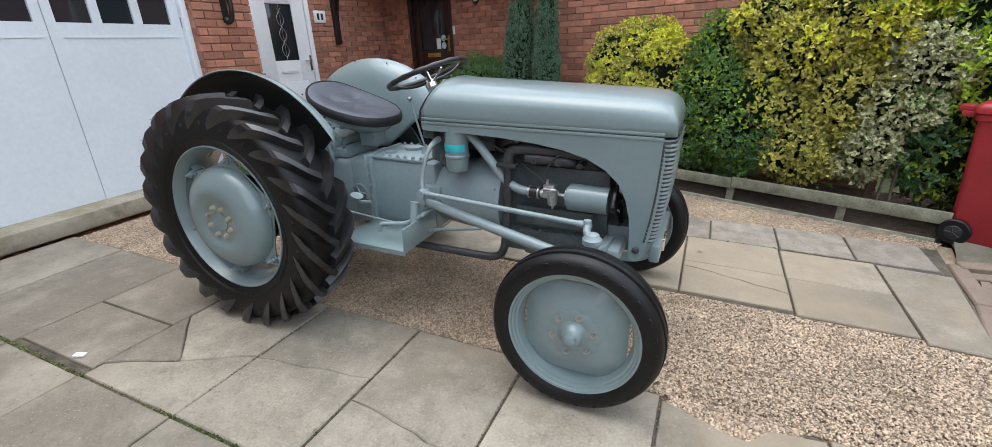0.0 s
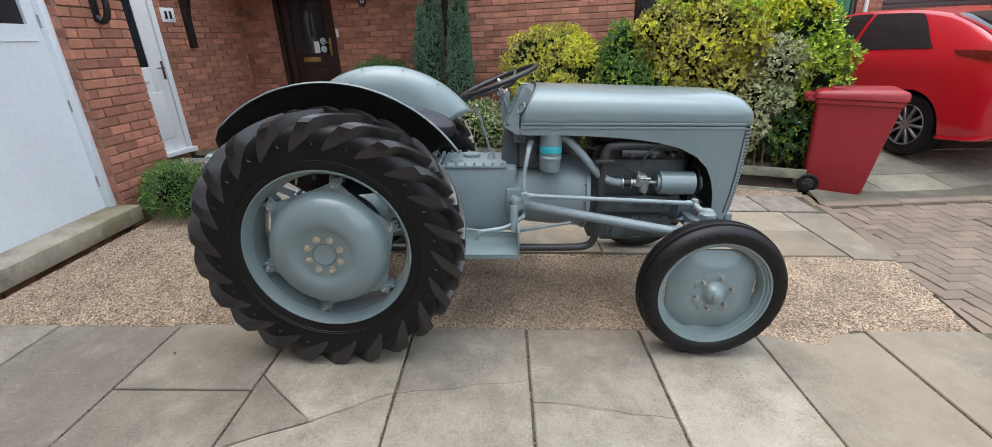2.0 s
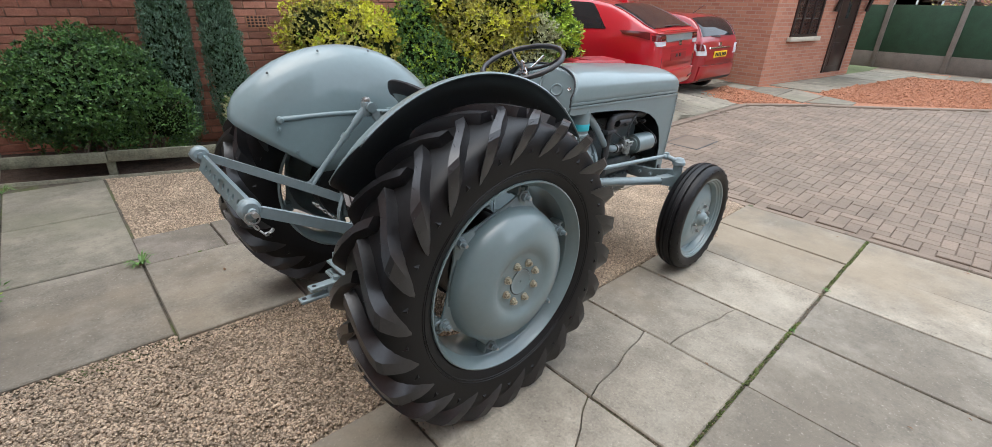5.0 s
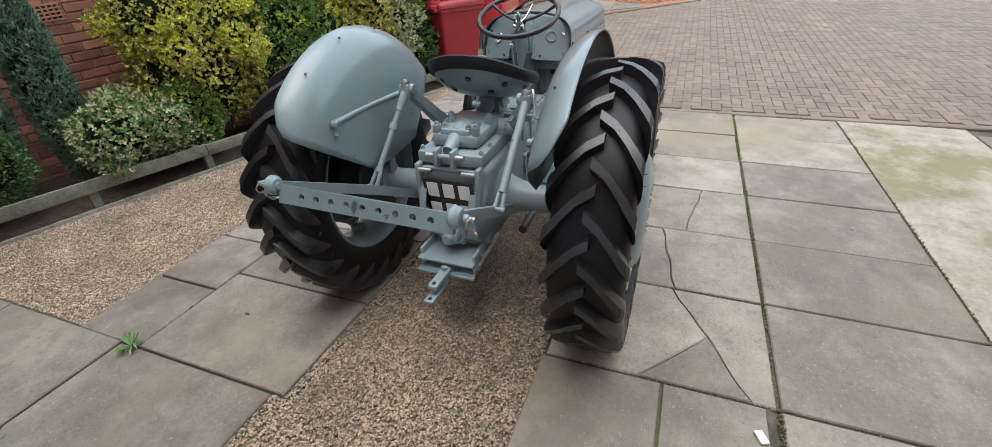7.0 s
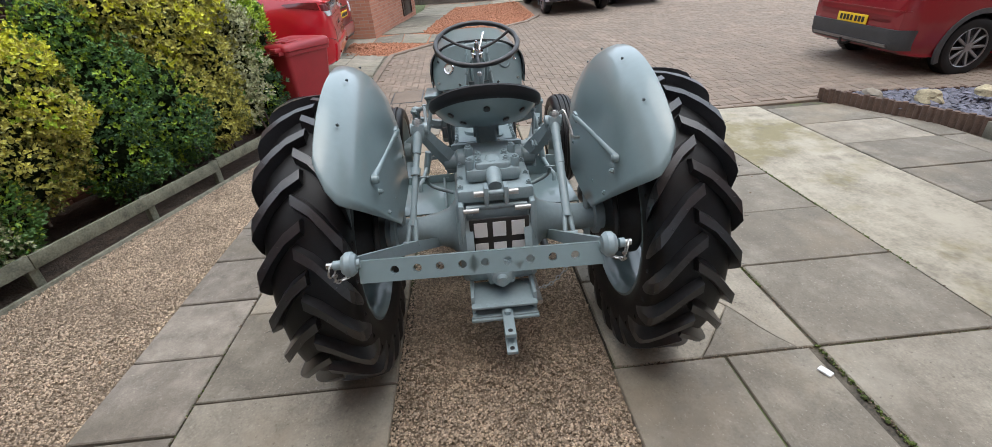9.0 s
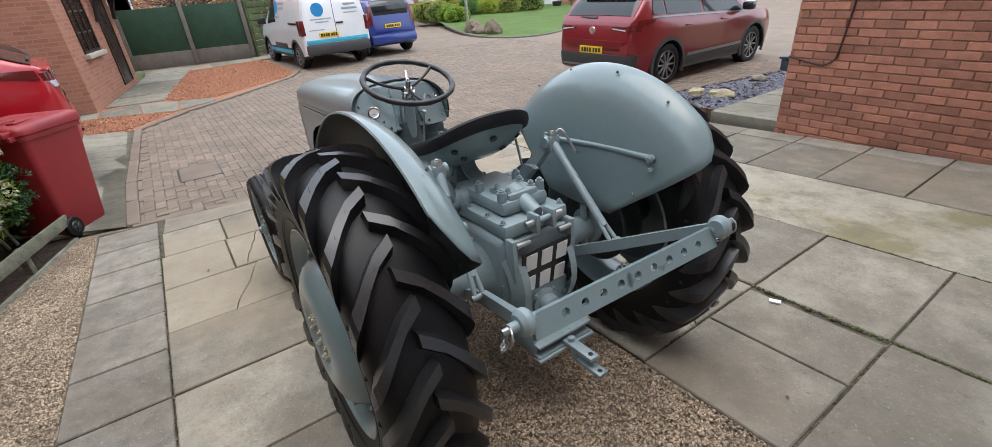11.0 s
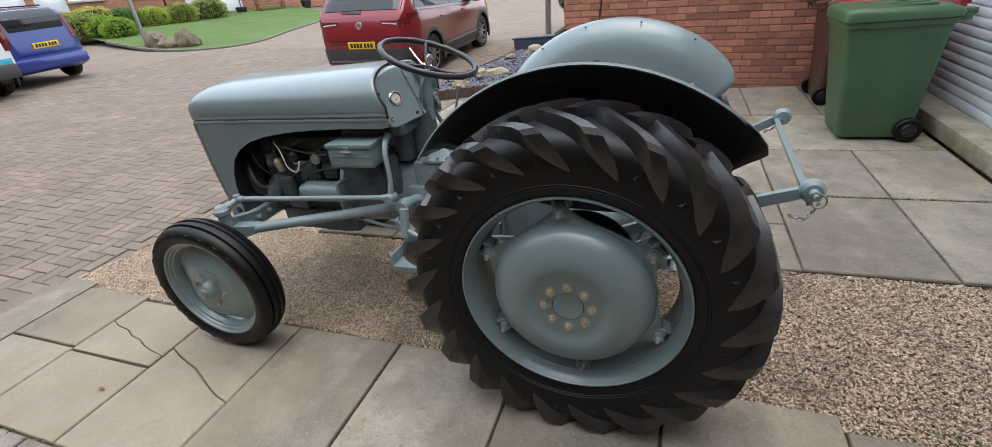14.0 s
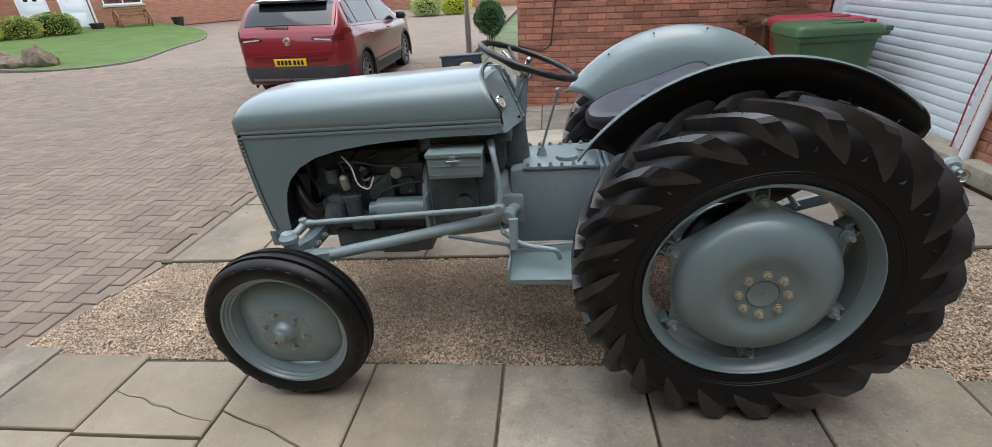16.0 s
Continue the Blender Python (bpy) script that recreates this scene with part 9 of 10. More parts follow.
def wheelie_bin(m, body_mat, lid_mat, label):
    """Local: the front faces -y, wheels at the back (+y)."""
    ob = new("wheelie_bin")
    ob.matrix_basis = m
    tagged(ob, label, "bin", "wheelie bins")
    rings = []
    for z, w, d, yo in ((.03, .228, .255, .01), (.06, .236, .265, .01), (.5, .258, .305, -.005), (.90, .280, .345, -.02), (.93, .282, .348, -.02), (.935, .300, .365, -.02), (.975, .300, .365, -.02), (.978, .285, .35, -.02)):
        ring = []
        for cx, cy in ((1, 1), (-1, 1), (-1, -1), (1, -1)):
            r = .045
            for k in range(5):
                a = math.pi / 2 * (k / 4) + {(1, 1): 0, (-1, 1): math.pi / 2, (-1, -1): math.pi, (1, -1): 1.5 * math.pi}[(cx, cy)]
                ring.append((cx * (w - r) + r * math.cos(a), yo + cy * (d - r) + r * math.sin(a), z))
        rings.append(ring)
    local_part(ob, "body", loft(bmesh.new(), rings), body_mat)
    rings = []
    for z, k in ((.978, 1.02), (.985, 1.045), (1.02, 1.045), (1.045, 1.0), (1.06, .90), (1.064, .5), (1.066, .05)):
        ring = []
        for cx, cy in ((1, 1), (-1, 1), (-1, -1), (1, -1)):
            r = .05
            for q in range(5):
                a = math.pi / 2 * (q / 4) + {(1, 1): 0, (-1, 1): math.pi / 2, (-1, -1): math.pi, (1, -1): 1.5 * math.pi}[(cx, cy)]
                ring.append((k * (cx * (.30 - r) + r * math.cos(a)), -.02 + k * (cy * (.365 - r) + r * math.sin(a)), z + .012 * (1 - cy) * (z > 1)))
        rings.append(ring)
    lid = local_part(ob, "lid", loft(bmesh.new(), rings), lid_mat)
    rb = bmesh.new()
    for x in (-.15, 0, .15):
        box(rb, x - .035, x + .035, -.28, .22, 1.055, 1.082, .010)
    local_part(lid, "lid_ribs", rb, lid_mat)
    hd = bmesh.new()
    rod(hd, (-.24, .40, .97), (.24, .40, .97), .016)
    for x in (-.24, -.08, .08, .24):
        box(hd, x - .014, x + .014, .32, .42, .95, .99, .006)
    for x in (-.19, .19):
        box(hd, x - .05, x + .05, .33, .45, .985, 1.03, .010)
    local_part(ob, "handle", hd, body_mat)
    for s in (1, -1):
        wb = bmesh.new()
        lathe(wb, [(.0, .03), (.05, .03), (.055, .022), (.09, .024), (.10, .012), (.10, -.012), (.09, -.024), (.055, -.022), (0, -.022)], (s * .255, .235, .10), (s, 0, 0), 28)
        w = local_part(ob, "wheel", wb, M_RUBBER)
        hb_ = bmesh.new()
        lathe(hb_, [(.055, .024), (.05, .032), (.012, .034), (0, .038)], (s * .255, .235, .10), (s, 0, 0), 18)
        for k in range(5):
            a = 2 * math.pi * k / 5
            rod(hb_, (s * .29, .235, .10), (s * .286, .235 + .048 * math.cos(a), .10 + .048 * math.sin(a)), .006)
        local_part(w, "wheel_hub", hb_, M_BLACK)
    ax = bmesh.new()
    rod(ax, (-.25, .235, .10), (.25, .235, .10), .012)
    local_part(ob, "axle", ax, M_STEEL)
    return ob


SMALLER = Matrix.Scale(.95, 4)
wheelie_bin(pose(4.20, 2.10, -.01, 0, 0, 62) @ SMALLER, B_RED, B_RED, "dark red plastic wheelie bin standing at the hedge's end")
gb = wheelie_bin(pose(-1.85, -2.75, .0, 0, 0, 90) @ SMALLER, B_GREEN, B_GREEN, "green plastic wheelie bin beside the roller door")
for k in range(6):
    local_part(gb, "label_bar", bx(.262, .2745, -.02 + .014 * k, -.009 + .014 * k, .80, .818, .001), M_WHITE, "small white printed bar")
wheelie_bin(pose(-2.04, -3.32, .0, 0, 0, 90) @ SMALLER, B_RED, B_PINK, "faded red wheelie bin behind the green one")
wheelie_bin(pose(-1.95, -3.86, .0, 0, 0, -90) @ SMALLER, B_BROWN, B_BROWN, "brown wheelie bin against the brick wall")

# ---- slate bed beside the neighbour's path ----
SLATE_POLY = [(1.95, -4.62), (3.38, -4.10), (2.72, -7.9), (2.05, -8.0)]
slate_bed = flat("slate_bed", SLATE_POLY, .06, M_SLATE, .12, "raised bed of blue slate chippings", "bed")
edge = thing("bed_edging", (1.2, -4.6, 0), "brown timber and log edging round the slate bed", "edging")


def edging(p, q, h, t, mat, name="edge_board"):
    p, q = Vector((*p, 0)), Vector((*q, 0))
    m = Matrix.Translation(p) @ Matrix.Rotation(math.atan2(q.y - p.y, q.x - p.x), 4, 'Z')
    bm = bmesh.new()
    box(bm, 0, (q - p).length, -t / 2, t / 2, -.05, h, .006)
    bm.transform(m)
    return part(name, bm, mat, edge)


M_LOG = material("brown_log_edging", (.105, .066, .048), .85, vary=.3, scale=9, fine=70, bump=.5)
edging((1.95, -4.62), (3.40, -4.06), .13, .06, M_LOG)
edging((1.10, -4.56), (1.95, -4.62), .11, .10, M_SLAB_OLD, "step_edge")
BED_SIDE = [(3.40, -4.06), (3.24, -5.0), (3.07, -6.0), (2.90, -7.0), (2.74, -7.92)]
for p, q in zip(BED_SIDE, BED_SIDE[1:]):
    edging(p, q, .06, .03, M_LOG)
    for k in range(16):
        x, y = p[0] + (q[0] - p[0]) * (k + .5) / 16, p[1] + (q[1] - p[1]) * (k + .5) / 16
        bm = bmesh.new()
        rod(bm, (x, y, -.05), (x, y, .082 + .006 * (k % 3)), .029, .026, 10)
        part("log", bm, M_LOG, edge)
for k in range(26):
    bm = bmesh.new()
    x, y = 1.97 + 1.42 * k / 25, -4.595 + .548 * k / 25
    rod(bm, (x, y, -.05), (x, y, .135 + .006 * (k % 3)), .030, .027, 10)
    part("log", bm, M_LOG, edge)
bm = bmesh.new()
prism(bm, [(1.12, -4.62), (1.95, -4.66), (2.05, -9.5), (1.12, -9.5)], -.05, .095, "xy")
path_bed = solid("side_path", bm, M_JOINT, "raised slab path along the brick house", "path", kind="structure", smooth=False)
M_ROCKBROWN = material("brown_quarry_rock", (.16, .125, .085), .9, vary=.45, scale=7, fine=50, bump=.8, bump_scale=30, dist=.02)
M_ROCK = material("pale_rock", (.36, .31, .20), .85, vary=.3, scale=9, fine=60, bump=.6, bump_scale=40, dist=.01)


def rock(at, r, seed, mat=None):
    bm = bmesh.new()
    bmesh.ops.create_icosphere(bm, subdivisions=3, radius=1)
    o = Vector((seed * 3.1, seed * 1.7, seed))
    for v in bm.verts:
        d = v.co.normalized()
        f = 1 + .35 * noise.noise(d * 1.6 + o) + .22 * abs(noise.noise(d * 3.5 + o)) + .10 * noise.noise(d * 8 + o)
        v.co = Vector((d.x * r[0] * f, d.y * r[1] * f, max(d.z * r[2] * f, -.3 * r[2])))
    bm.transform(Matrix.Translation(at))
    return solid("rock", bm, mat or M_ROCK, "weathered pale garden rock", "rock", "garden rocks")


rock((2.75, -4.75, .11), (.13, .10, .09), 1)
rock((2.45, -5.6, .09), (.19, .12, .07), 2)
rock((2.62, -5.25, .16), (.10, .09, .07), 3)
rock((3.12, -4.45, .09), (.11, .07, .06), 4, M_SLAB)
rock((2.6, -6.9, .11), (.10, .08, .06), 5, M_SLAB)
rock((2.25, -7.4, .12), (.17, .13, .10), 6)
tr = thing("planter_trough", (2.45, -8.35, 0), "long blue-grey planter trough at the path's edge", "planter")
bm = bmesh.new()
box(bm, 2.10, 2.95, -8.47, -8.25, .0, .26, .02)
box(bm, 2.07, 2.98, -8.49, -8.23, .23, .27, .012)
part("trough", bm, material("blue_grey_trough", (.06, .075, .10), .5, vary=.1), tr)
bm = bmesh.new()
box(bm, 2.12, 2.93, -8.45, -8.27, .25, .268)
part("soil", bm, M_SOIL, tr)
lp = thing("lamp_post", (2.61, -10.05, 0), "grey steel street post beside the path", "post")
bm = bmesh.new()
rod(bm, (2.61, -10.05, 0), (2.61, -10.05, 5.5), .055, .045, 16)
rod(bm, (2.61, -10.05, 0), (2.61, -10.05, .9), .075, .07, 16)
part("post", bm, M_STEEL, lp)
b = [(Vector((2.24, -11.55, .70)), (.36, .36, .40))]
bush("ball_shrub", (2.24, -11.55, -.09), b, (("leaves", 5000, .045, .022, L_DARK, {}), ("leaves", 2500, .045, .022, L_BOX, {})), "small dark ball-headed shrub beside the path", seed=41, stems_n=6)
for k, (x, y, r, mats) in enumerate(((6.75, -23.64, .55, (L_SILVER, L_LIME)), (5.37, -24.42, .55, (L_YELLOW, L_LIME)))):
    b = [(Vector((x, y, .4)), (r * 1.3, r, r * .8))]
    bush("far_shrub", (x, y, 0), b, (("leaves", 2500, .09, .05, mats[0], {}), ("leaves", 1500, .09, .05, mats[1], {})), "rounded pale shrub at the far end of the close", seed=50 + k, stems_n=5)

# ---- green, kerbs and verges ----
LAWN = [(14.98, -9.02), (12.98, -8.99), (11.85, -10.07), (12.67, -12.84), (13.69, -15.96), (16.46, -19.28), (23.24, -22.73), (26.61, -15.11), (24.19, -12.20), (18.18, -10.02)]
bm = bmesh.new()
vs = []
for x, y, _ in smooth_path([(x, y, 0) for x, y in LAWN], 5):
    z = max(0, (x - 14) * .035) + .02
    vs.append(bm.verts.new((x, y, z)))
    bm.verts.new((x, y, -.1))
bm.faces.new(vs)
solid("lawn", bm, M_LAWN, "mown green lawn across the road", "lawn", kind="structure", smooth=False)


def kerb_line(parent, pts, h=.07, w=.12, step=.9, mat=None):
    for (p, q) in zip(pts, pts[1:]):
        p, q = Vector(p), Vector(q)
        n = max(1, round((q - p).length / step))
        for k in range(n):
            a, b = p.lerp(q, k / n), p.lerp(q, (k + 1) / n)
            d = b - a
            m = Matrix.Translation((a.x, a.y, a.z if len(p) > 2 else 0)) @ Matrix.Rotation(math.atan2(d.y, d.x), 4, 'Z')
            bm = bmesh.new()
            box(bm, .004, d.length - .004, -w / 2, w / 2, -.05, h, .01, None, 1)
            bm.transform(m)
            part("kerb_stone", bm, mat or M_KERB, parent)


kerbs = new("kerb")
tagged(kerbs, "line of concrete kerb stones round the road", "kerb", kind="structure")
kerb_line(kerbs, [tuple(p) for p in smooth_path([(18.18, -10.02, .15), (14.98, -9.02, .04), (12.98, -8.99, 0), (11.85, -10.07, 0), (12.67, -12.84, 0), (13.69, -15.96, 0), (16.46, -19.28, 0)], 5)], .035, .09, 1.0)
kerb_line(kerbs, [(3.80, 1.58, 0), (5.2, 1.60, 0), (8.25, 1.50, 0), (9.16, .75, 0), (10.0, -.26, 0), (11.37, -1.70, 0), (12.2, -2.1, 0)], .022, .11, .9, M_BLOCK)
kerb_line(kerbs, [(3.62, .47, 0), (3.74, 1.0, 0), (3.80, 1.60, 0)], .008, .10, .6, M_BLOCK)
kerb_line(kerbs, [(3.40, -4.05, 0), (3.41, -2.0, 0), (3.42, -.5, 0)], .003, .07, .9, M_BLOCK)

bm = bmesh.new()
prism(bm, [(8.30, 1.52), (9.20, .77), (10.04, -.24), (11.40, -1.66), (12.2, -2.04), (16.6, -2.02), (17.2, 1.0), (10.95, 2.10), (10.55, 2.64), (8.35, 2.64)], -.06, .006, "xy")
chip_bed = solid("chip_bed", bm, M_REDCHIP, "bed of red stone chippings beside the road", "gravel", kind="structure", smooth=False)
for poly in ([(9.58, 1.42), (9.92, 2.10), (10.62, 2.08), (10.84, 1.46)], [(9.32, .84), (9.57, 1.40), (10.84, 1.44), (10.42, .79)], [(9.36, .80), (10.43, .76), (10.14, .17), (9.78, .16)], [(9.93, 2.12), (9.99, 2.62), (10.5, 2.62), (10.56, 2.12)]):
    lay_slab(chip_bed, poly, M_SLAB_OLD, .024)
FRONT_A = pose(10.62, 2.13, 0, 0, 0, -10)
for k in range(6):
    lay_slab(chip_bed, [tuple((FRONT_A @ Vector((x, y, 0)))[:2]) for x, y in ((.42 + k, -1.08), (1.40 + k, -1.08), (1.40 + k, -.02), (.42 + k, -.02))], M_SLAB_OLD, .03)
for k in range(5):
    lay_slab(chip_bed, rect(15.6 + .1 * k, 16.55 + .1 * k, .1 - .62 * k - .61, .1 - .62 * k), M_SLAB_OLD, .026)

# green fence with concrete posts, then timber fencing
ff = thing("boundary_fence", (20.6, 1.6, 0), "dark green boundary fence between concrete posts", "fence")
M_FGREEN = material("dark_green_fence", (.018, .055, .028), .7, vary=.25, scale=4, fine=40, bump=.3)
M_FOLD = material("mossy_timber_fence", (.075, .095, .04), .9, vary=.35, scale=3, fine=40, bump=.5)
FP = [(17.79, 3.45), (17.65, 1.44), (17.38, -0.26), (17.09, -1.92)]
for p, q in zip(FP, FP[1:]):
    p, q = Vector((*p, 0)), Vector((*q, 0))
    m = Matrix.Translation(p) @ Matrix.Rotation(math.atan2(q.y - p.y, q.x - p.x), 4, 'Z')
    L = (q - p).length
    for nm, args, mat in (("panel", (.06, L - .06, -.02, .02, .45, 1.72), M_FGREEN), ("base_board", (.06, L - .06, -.025, .025, 0, .45), M_KERB), ("post", (L - .06, L + .06, -.07, .07, 0, 1.85), M_KERB)):
        bm = bmesh.new()
        box(bm, *args, .006)
        bm.transform(m)
        part(nm, bm, mat, ff)
tf = thing("timber_fence", (19.9, -3.0, 0), "mossy horizontal board fence behind the van", "fence")
p, q = Vector((17.14, -2.09, 0)), Vector((21.60, -6.99, 0))
m = Matrix.Translation(p) @ Matrix.Rotation(math.atan2(q.y - p.y, q.x - p.x), 4, 'Z')
L = (q - p).length
for k in range(9):
    bm = bmesh.new()
    box(bm, 0, L, -.015 - .012 * (k % 2), .015, .12 + .20 * k, .30 + .20 * k, .004)
    bm.transform(m)
    part("board", bm, M_FOLD, tf)
for k in range(5):
    bm = bmesh.new()
    box(bm, L * k / 4 - .05, L * k / 4 + .05, .0, .1, 0, 1.95, .006)
    bm.transform(m)
    part("post", bm, M_FOLD, tf)


# bare shrubs and trees behind the fence
def bare_tree(at, h, seed, n=90, leaves=1500, mat=None):
    rng = random.Random(seed)
    ob = thing("tree", at, "tangled winter tree with few leaves behind the fence", "tree", "trees behind the fence")
    bm = bmesh.new()
    a = Vector(at)
    tube(bm, [a, a + Vector((.1, .1, h * .3)), a + Vector((.0, .2, h * .5))], [.16, .13, .09], 8, 3)
    part("trunk", bm, M_TWIG, ob)
    bm = bmesh.new()
    for k in range(n):
        s = a + Vector((rng.uniform(-.1, .1), rng.uniform(-.1, .1), h * rng.uniform(.15, .5)))
        ang, up = rng.uniform(0, 6.28), rng.uniform(.2, 1.0)
        d = Vector((math.cos(ang), math.sin(ang), up)).normalized() * h * rng.uniform(.25, .6)
        mid = s + d * .5 + Vector((rng.uniform(-.3, .3), rng.uniform(-.3, .3), rng.uniform(-.1, .3)))
        e = s + d + Vector((rng.uniform(-.4, .4), rng.uniform(-.4, .4), rng.uniform(-.5, .2)))
        tube(bm, [s, mid, e], [.035, .02, .006], 4, 3)
        for j in range(3):
            t = mid.lerp(e, rng.random())
            tube(bm, [t, t + Vector((rng.uniform(-.5, .5), rng.uniform(-.5, .5), rng.uniform(-.4, .5)))], [.010, .003], 3, 1)
    part("branching", bm, M_TWIG, ob)
    leaf_cloud("crown", ob, [(a + Vector((0, 0, h * .55)), (h * .42, h * .42, h * .45))], leaves, .10, .05, mat or L_BRONZE, seed, shell=(.3, 1.05), lump=.3, freq=1.2)
    return ob


bare_tree((18.93, -2.87, 0), 3.4, 61, 110, 1500)
bare_tree((20.19, -4.93, 0), 3.8, 62, 110, 1500, L_GREEN)
bare_tree((19.12, -0.67, 0), 3.2, 63, 90, 1200)
bare_tree((21.85, -6.19, 0), 3.6, 64, 90, 1500, L_BRONZE)

# clipped shrubs beside the green
for k, (x, y, r, z) in enumerate(((21.21, -10.76, .75, .55), (20.28, -11.05, .70, .5), (19.60, -11.12, .6, .45), (21.58, -12.12, .8, .6), (21.07, -12.95, .65, .55), (20.72, -13.96, .6, .5), (20.37, -15.07, .65, .5), (20.17, -16.35, .75, .5), (18.75, -11.02, .55, .4))):
    b = [(Vector((x, y, z + .05)), (r, r, r * .62))]
    bush("clipped_shrub", (x, y, z - .2), b, (("leaves", 3200, .06, .03, (L_BRONZE, L_GREEN, L_LIME)[k % 3], dict(lump=.06)), ("leaves", 2200, .06, .03, L_BRONZE if k % 2 else L_GREEN, dict(lump=.06))), "clipped rounded shrub at the edge of the green", seed=70 + k, stems_n=4, heart=.86)
rock((15.07, -9.48, .12), (.42, .3, .34), 11, M_ROCKBROWN)
rock((14.45, -9.41, .10), (.36, .3, .22), 12, M_ROCKBROWN)
rock((13.81, -9.52, .12), (.40, .26, .36), 13, M_ROCKBROWN)
sp = thing("sign_post", (16.18, -9.94, 0), "leaning grey lamp post on the green", "post")
bm = bmesh.new()
rod(bm, (16.18, -9.94, -.1), (16.13, -9.89, 5.0), .06, .05, 14)
part("post", bm, M_STEEL, sp)
# bench made from cart wheels, and tubs, before the terrace
ben = new("cart_wheel_bench")
ben.matrix_basis = pose(33.13, -1.30, .08, 0, 0, -122.7) @ Matrix.Translation((22.8, -1.4, 0))
tagged(ben, "varnished wooden bench with cart wheel ends", "bench")
M_VARNISH = material("varnished_wood", (.22, .10, .04), .5, vary=.25, scale=6, fine=60, bump=.2)
for x in (-.62, .62):
    w = bmesh.new()
    lathe(w, [(.36, -.025), (.42, -.025), (.42, .025), (.36, .025)], (x, 0, .42), (1, 0, 0), 28, closed=True)
    for k in range(8):
        a = 2 * math.pi * k / 8
        rod(w, (x, 0, .42), (x, .38 * math.cos(a), .42 + .38 * math.sin(a)), .018, n=6)
    lathe(w, [(0, -.04), (.07, -.04), (.07, .04), (0, .04)], (x, 0, .42), (1, 0, 0), 14)
    local_part(ben, "wheel", w, M_VARNISH)
for k in range(4):
    local_part(ben, "slat", bx(-.6, .6, -.32 + .12 * k, -.22 + .12 * k, .42, .455), M_VARNISH)
for k in range(3):
    local_part(ben, "slat", bx(-.6, .6, .16, .19, .58 + .13 * k, .68 + .13 * k), M_VARNISH)
for x in (21.4, 24.7):
    tb = bmesh.new()
    lathe(tb, [(0, 0), (.20, 0), (.26, .36), (.28, .36), (.28, .42), (.24, .42), (.22, .34), (0, .34)], (0, 0, 0), (0, 0, 1), 24)
    tb.transform(pose(33.13, -1.30, .05, 0, 0, -122.7) @ Matrix.Translation((x, -1.3, 0)))
    solid("plant_tub", tb, M_BLACK, "black plastic plant tub before the terrace", "tub", "plant tubs")

# ---- litter and small ground things ----
bm = bmesh.new()
box(bm, -.028, .028, -.016, .016, 0, .012, .004)
bm.transform(pose(-.505, -1.325, .003, 0, 0, 25))
solid("litter", bm, M_WHITE, "small white plastic scrap on the slabs", "litter")
bm = bmesh.new()
box(bm, 4.78, 5.38, .69, 1.14, -.03, .001, .004)
solid("manhole_frame", bm, M_DARK, "thin rusty frame of an inspection cover in the paving", "cover", kind="structure")
bm = bmesh.new()
box(bm, 4.80, 5.36, .71, 1.12, -.02, .003, .003)
solid("manhole_cover", bm, M_BLOCK, "block-filled inspection cover in the paving", "cover", kind="structure")
rng_ = random.Random(9)
for k in range(14):
    x, y = rng_.choice(((rng_.uniform(-1.5, 3.3), rng_.uniform(-2.2, -.5)), (rng_.uniform(-.8, 3.3), rng_.uniform(.6, 1.8)), (rng_.uniform(0, 3.5), rng_.uniform(1.9, 2.1))))
    bm = bmesh.new()
    a = rng_.uniform(0, 6.28)
    s = rng_.uniform(.010, .022)
    vs = [bm.verts.new(v) for v in ((-s, 0, .002), (0, s * .5, .006), (s, 0, .003), (0, -s * .5, .005), (0, 0, .001))]
    for i in range(4):
        bm.faces.new((vs[i], vs[(i + 1) % 4], vs[4]))
    bm.transform(pose(x, y, .004, 0, 0, math.degrees(a)))
    solid("fallen_leaf", bm, L_DRY, "small dry brown leaf on the drive", "leaf", "fallen leaves", smooth=False)

# ---- pieces of the setting: slabs, gravel ----
random.seed(5)
for poly in SLABS_RIGHT + SLABS_NEIGHBOUR:
    lay_slab(drive_bed, poly, M_SLAB)
for poly in SLABS_LEFT:
    lay_slab(left_bed, poly, M_SLAB_AGG if min(p[1] for p in poly) > 1.38 else M_SLAB)
for poly in SLABS_PATH:
    lay_slab(left_bed, poly, M_SLAB_OLD)


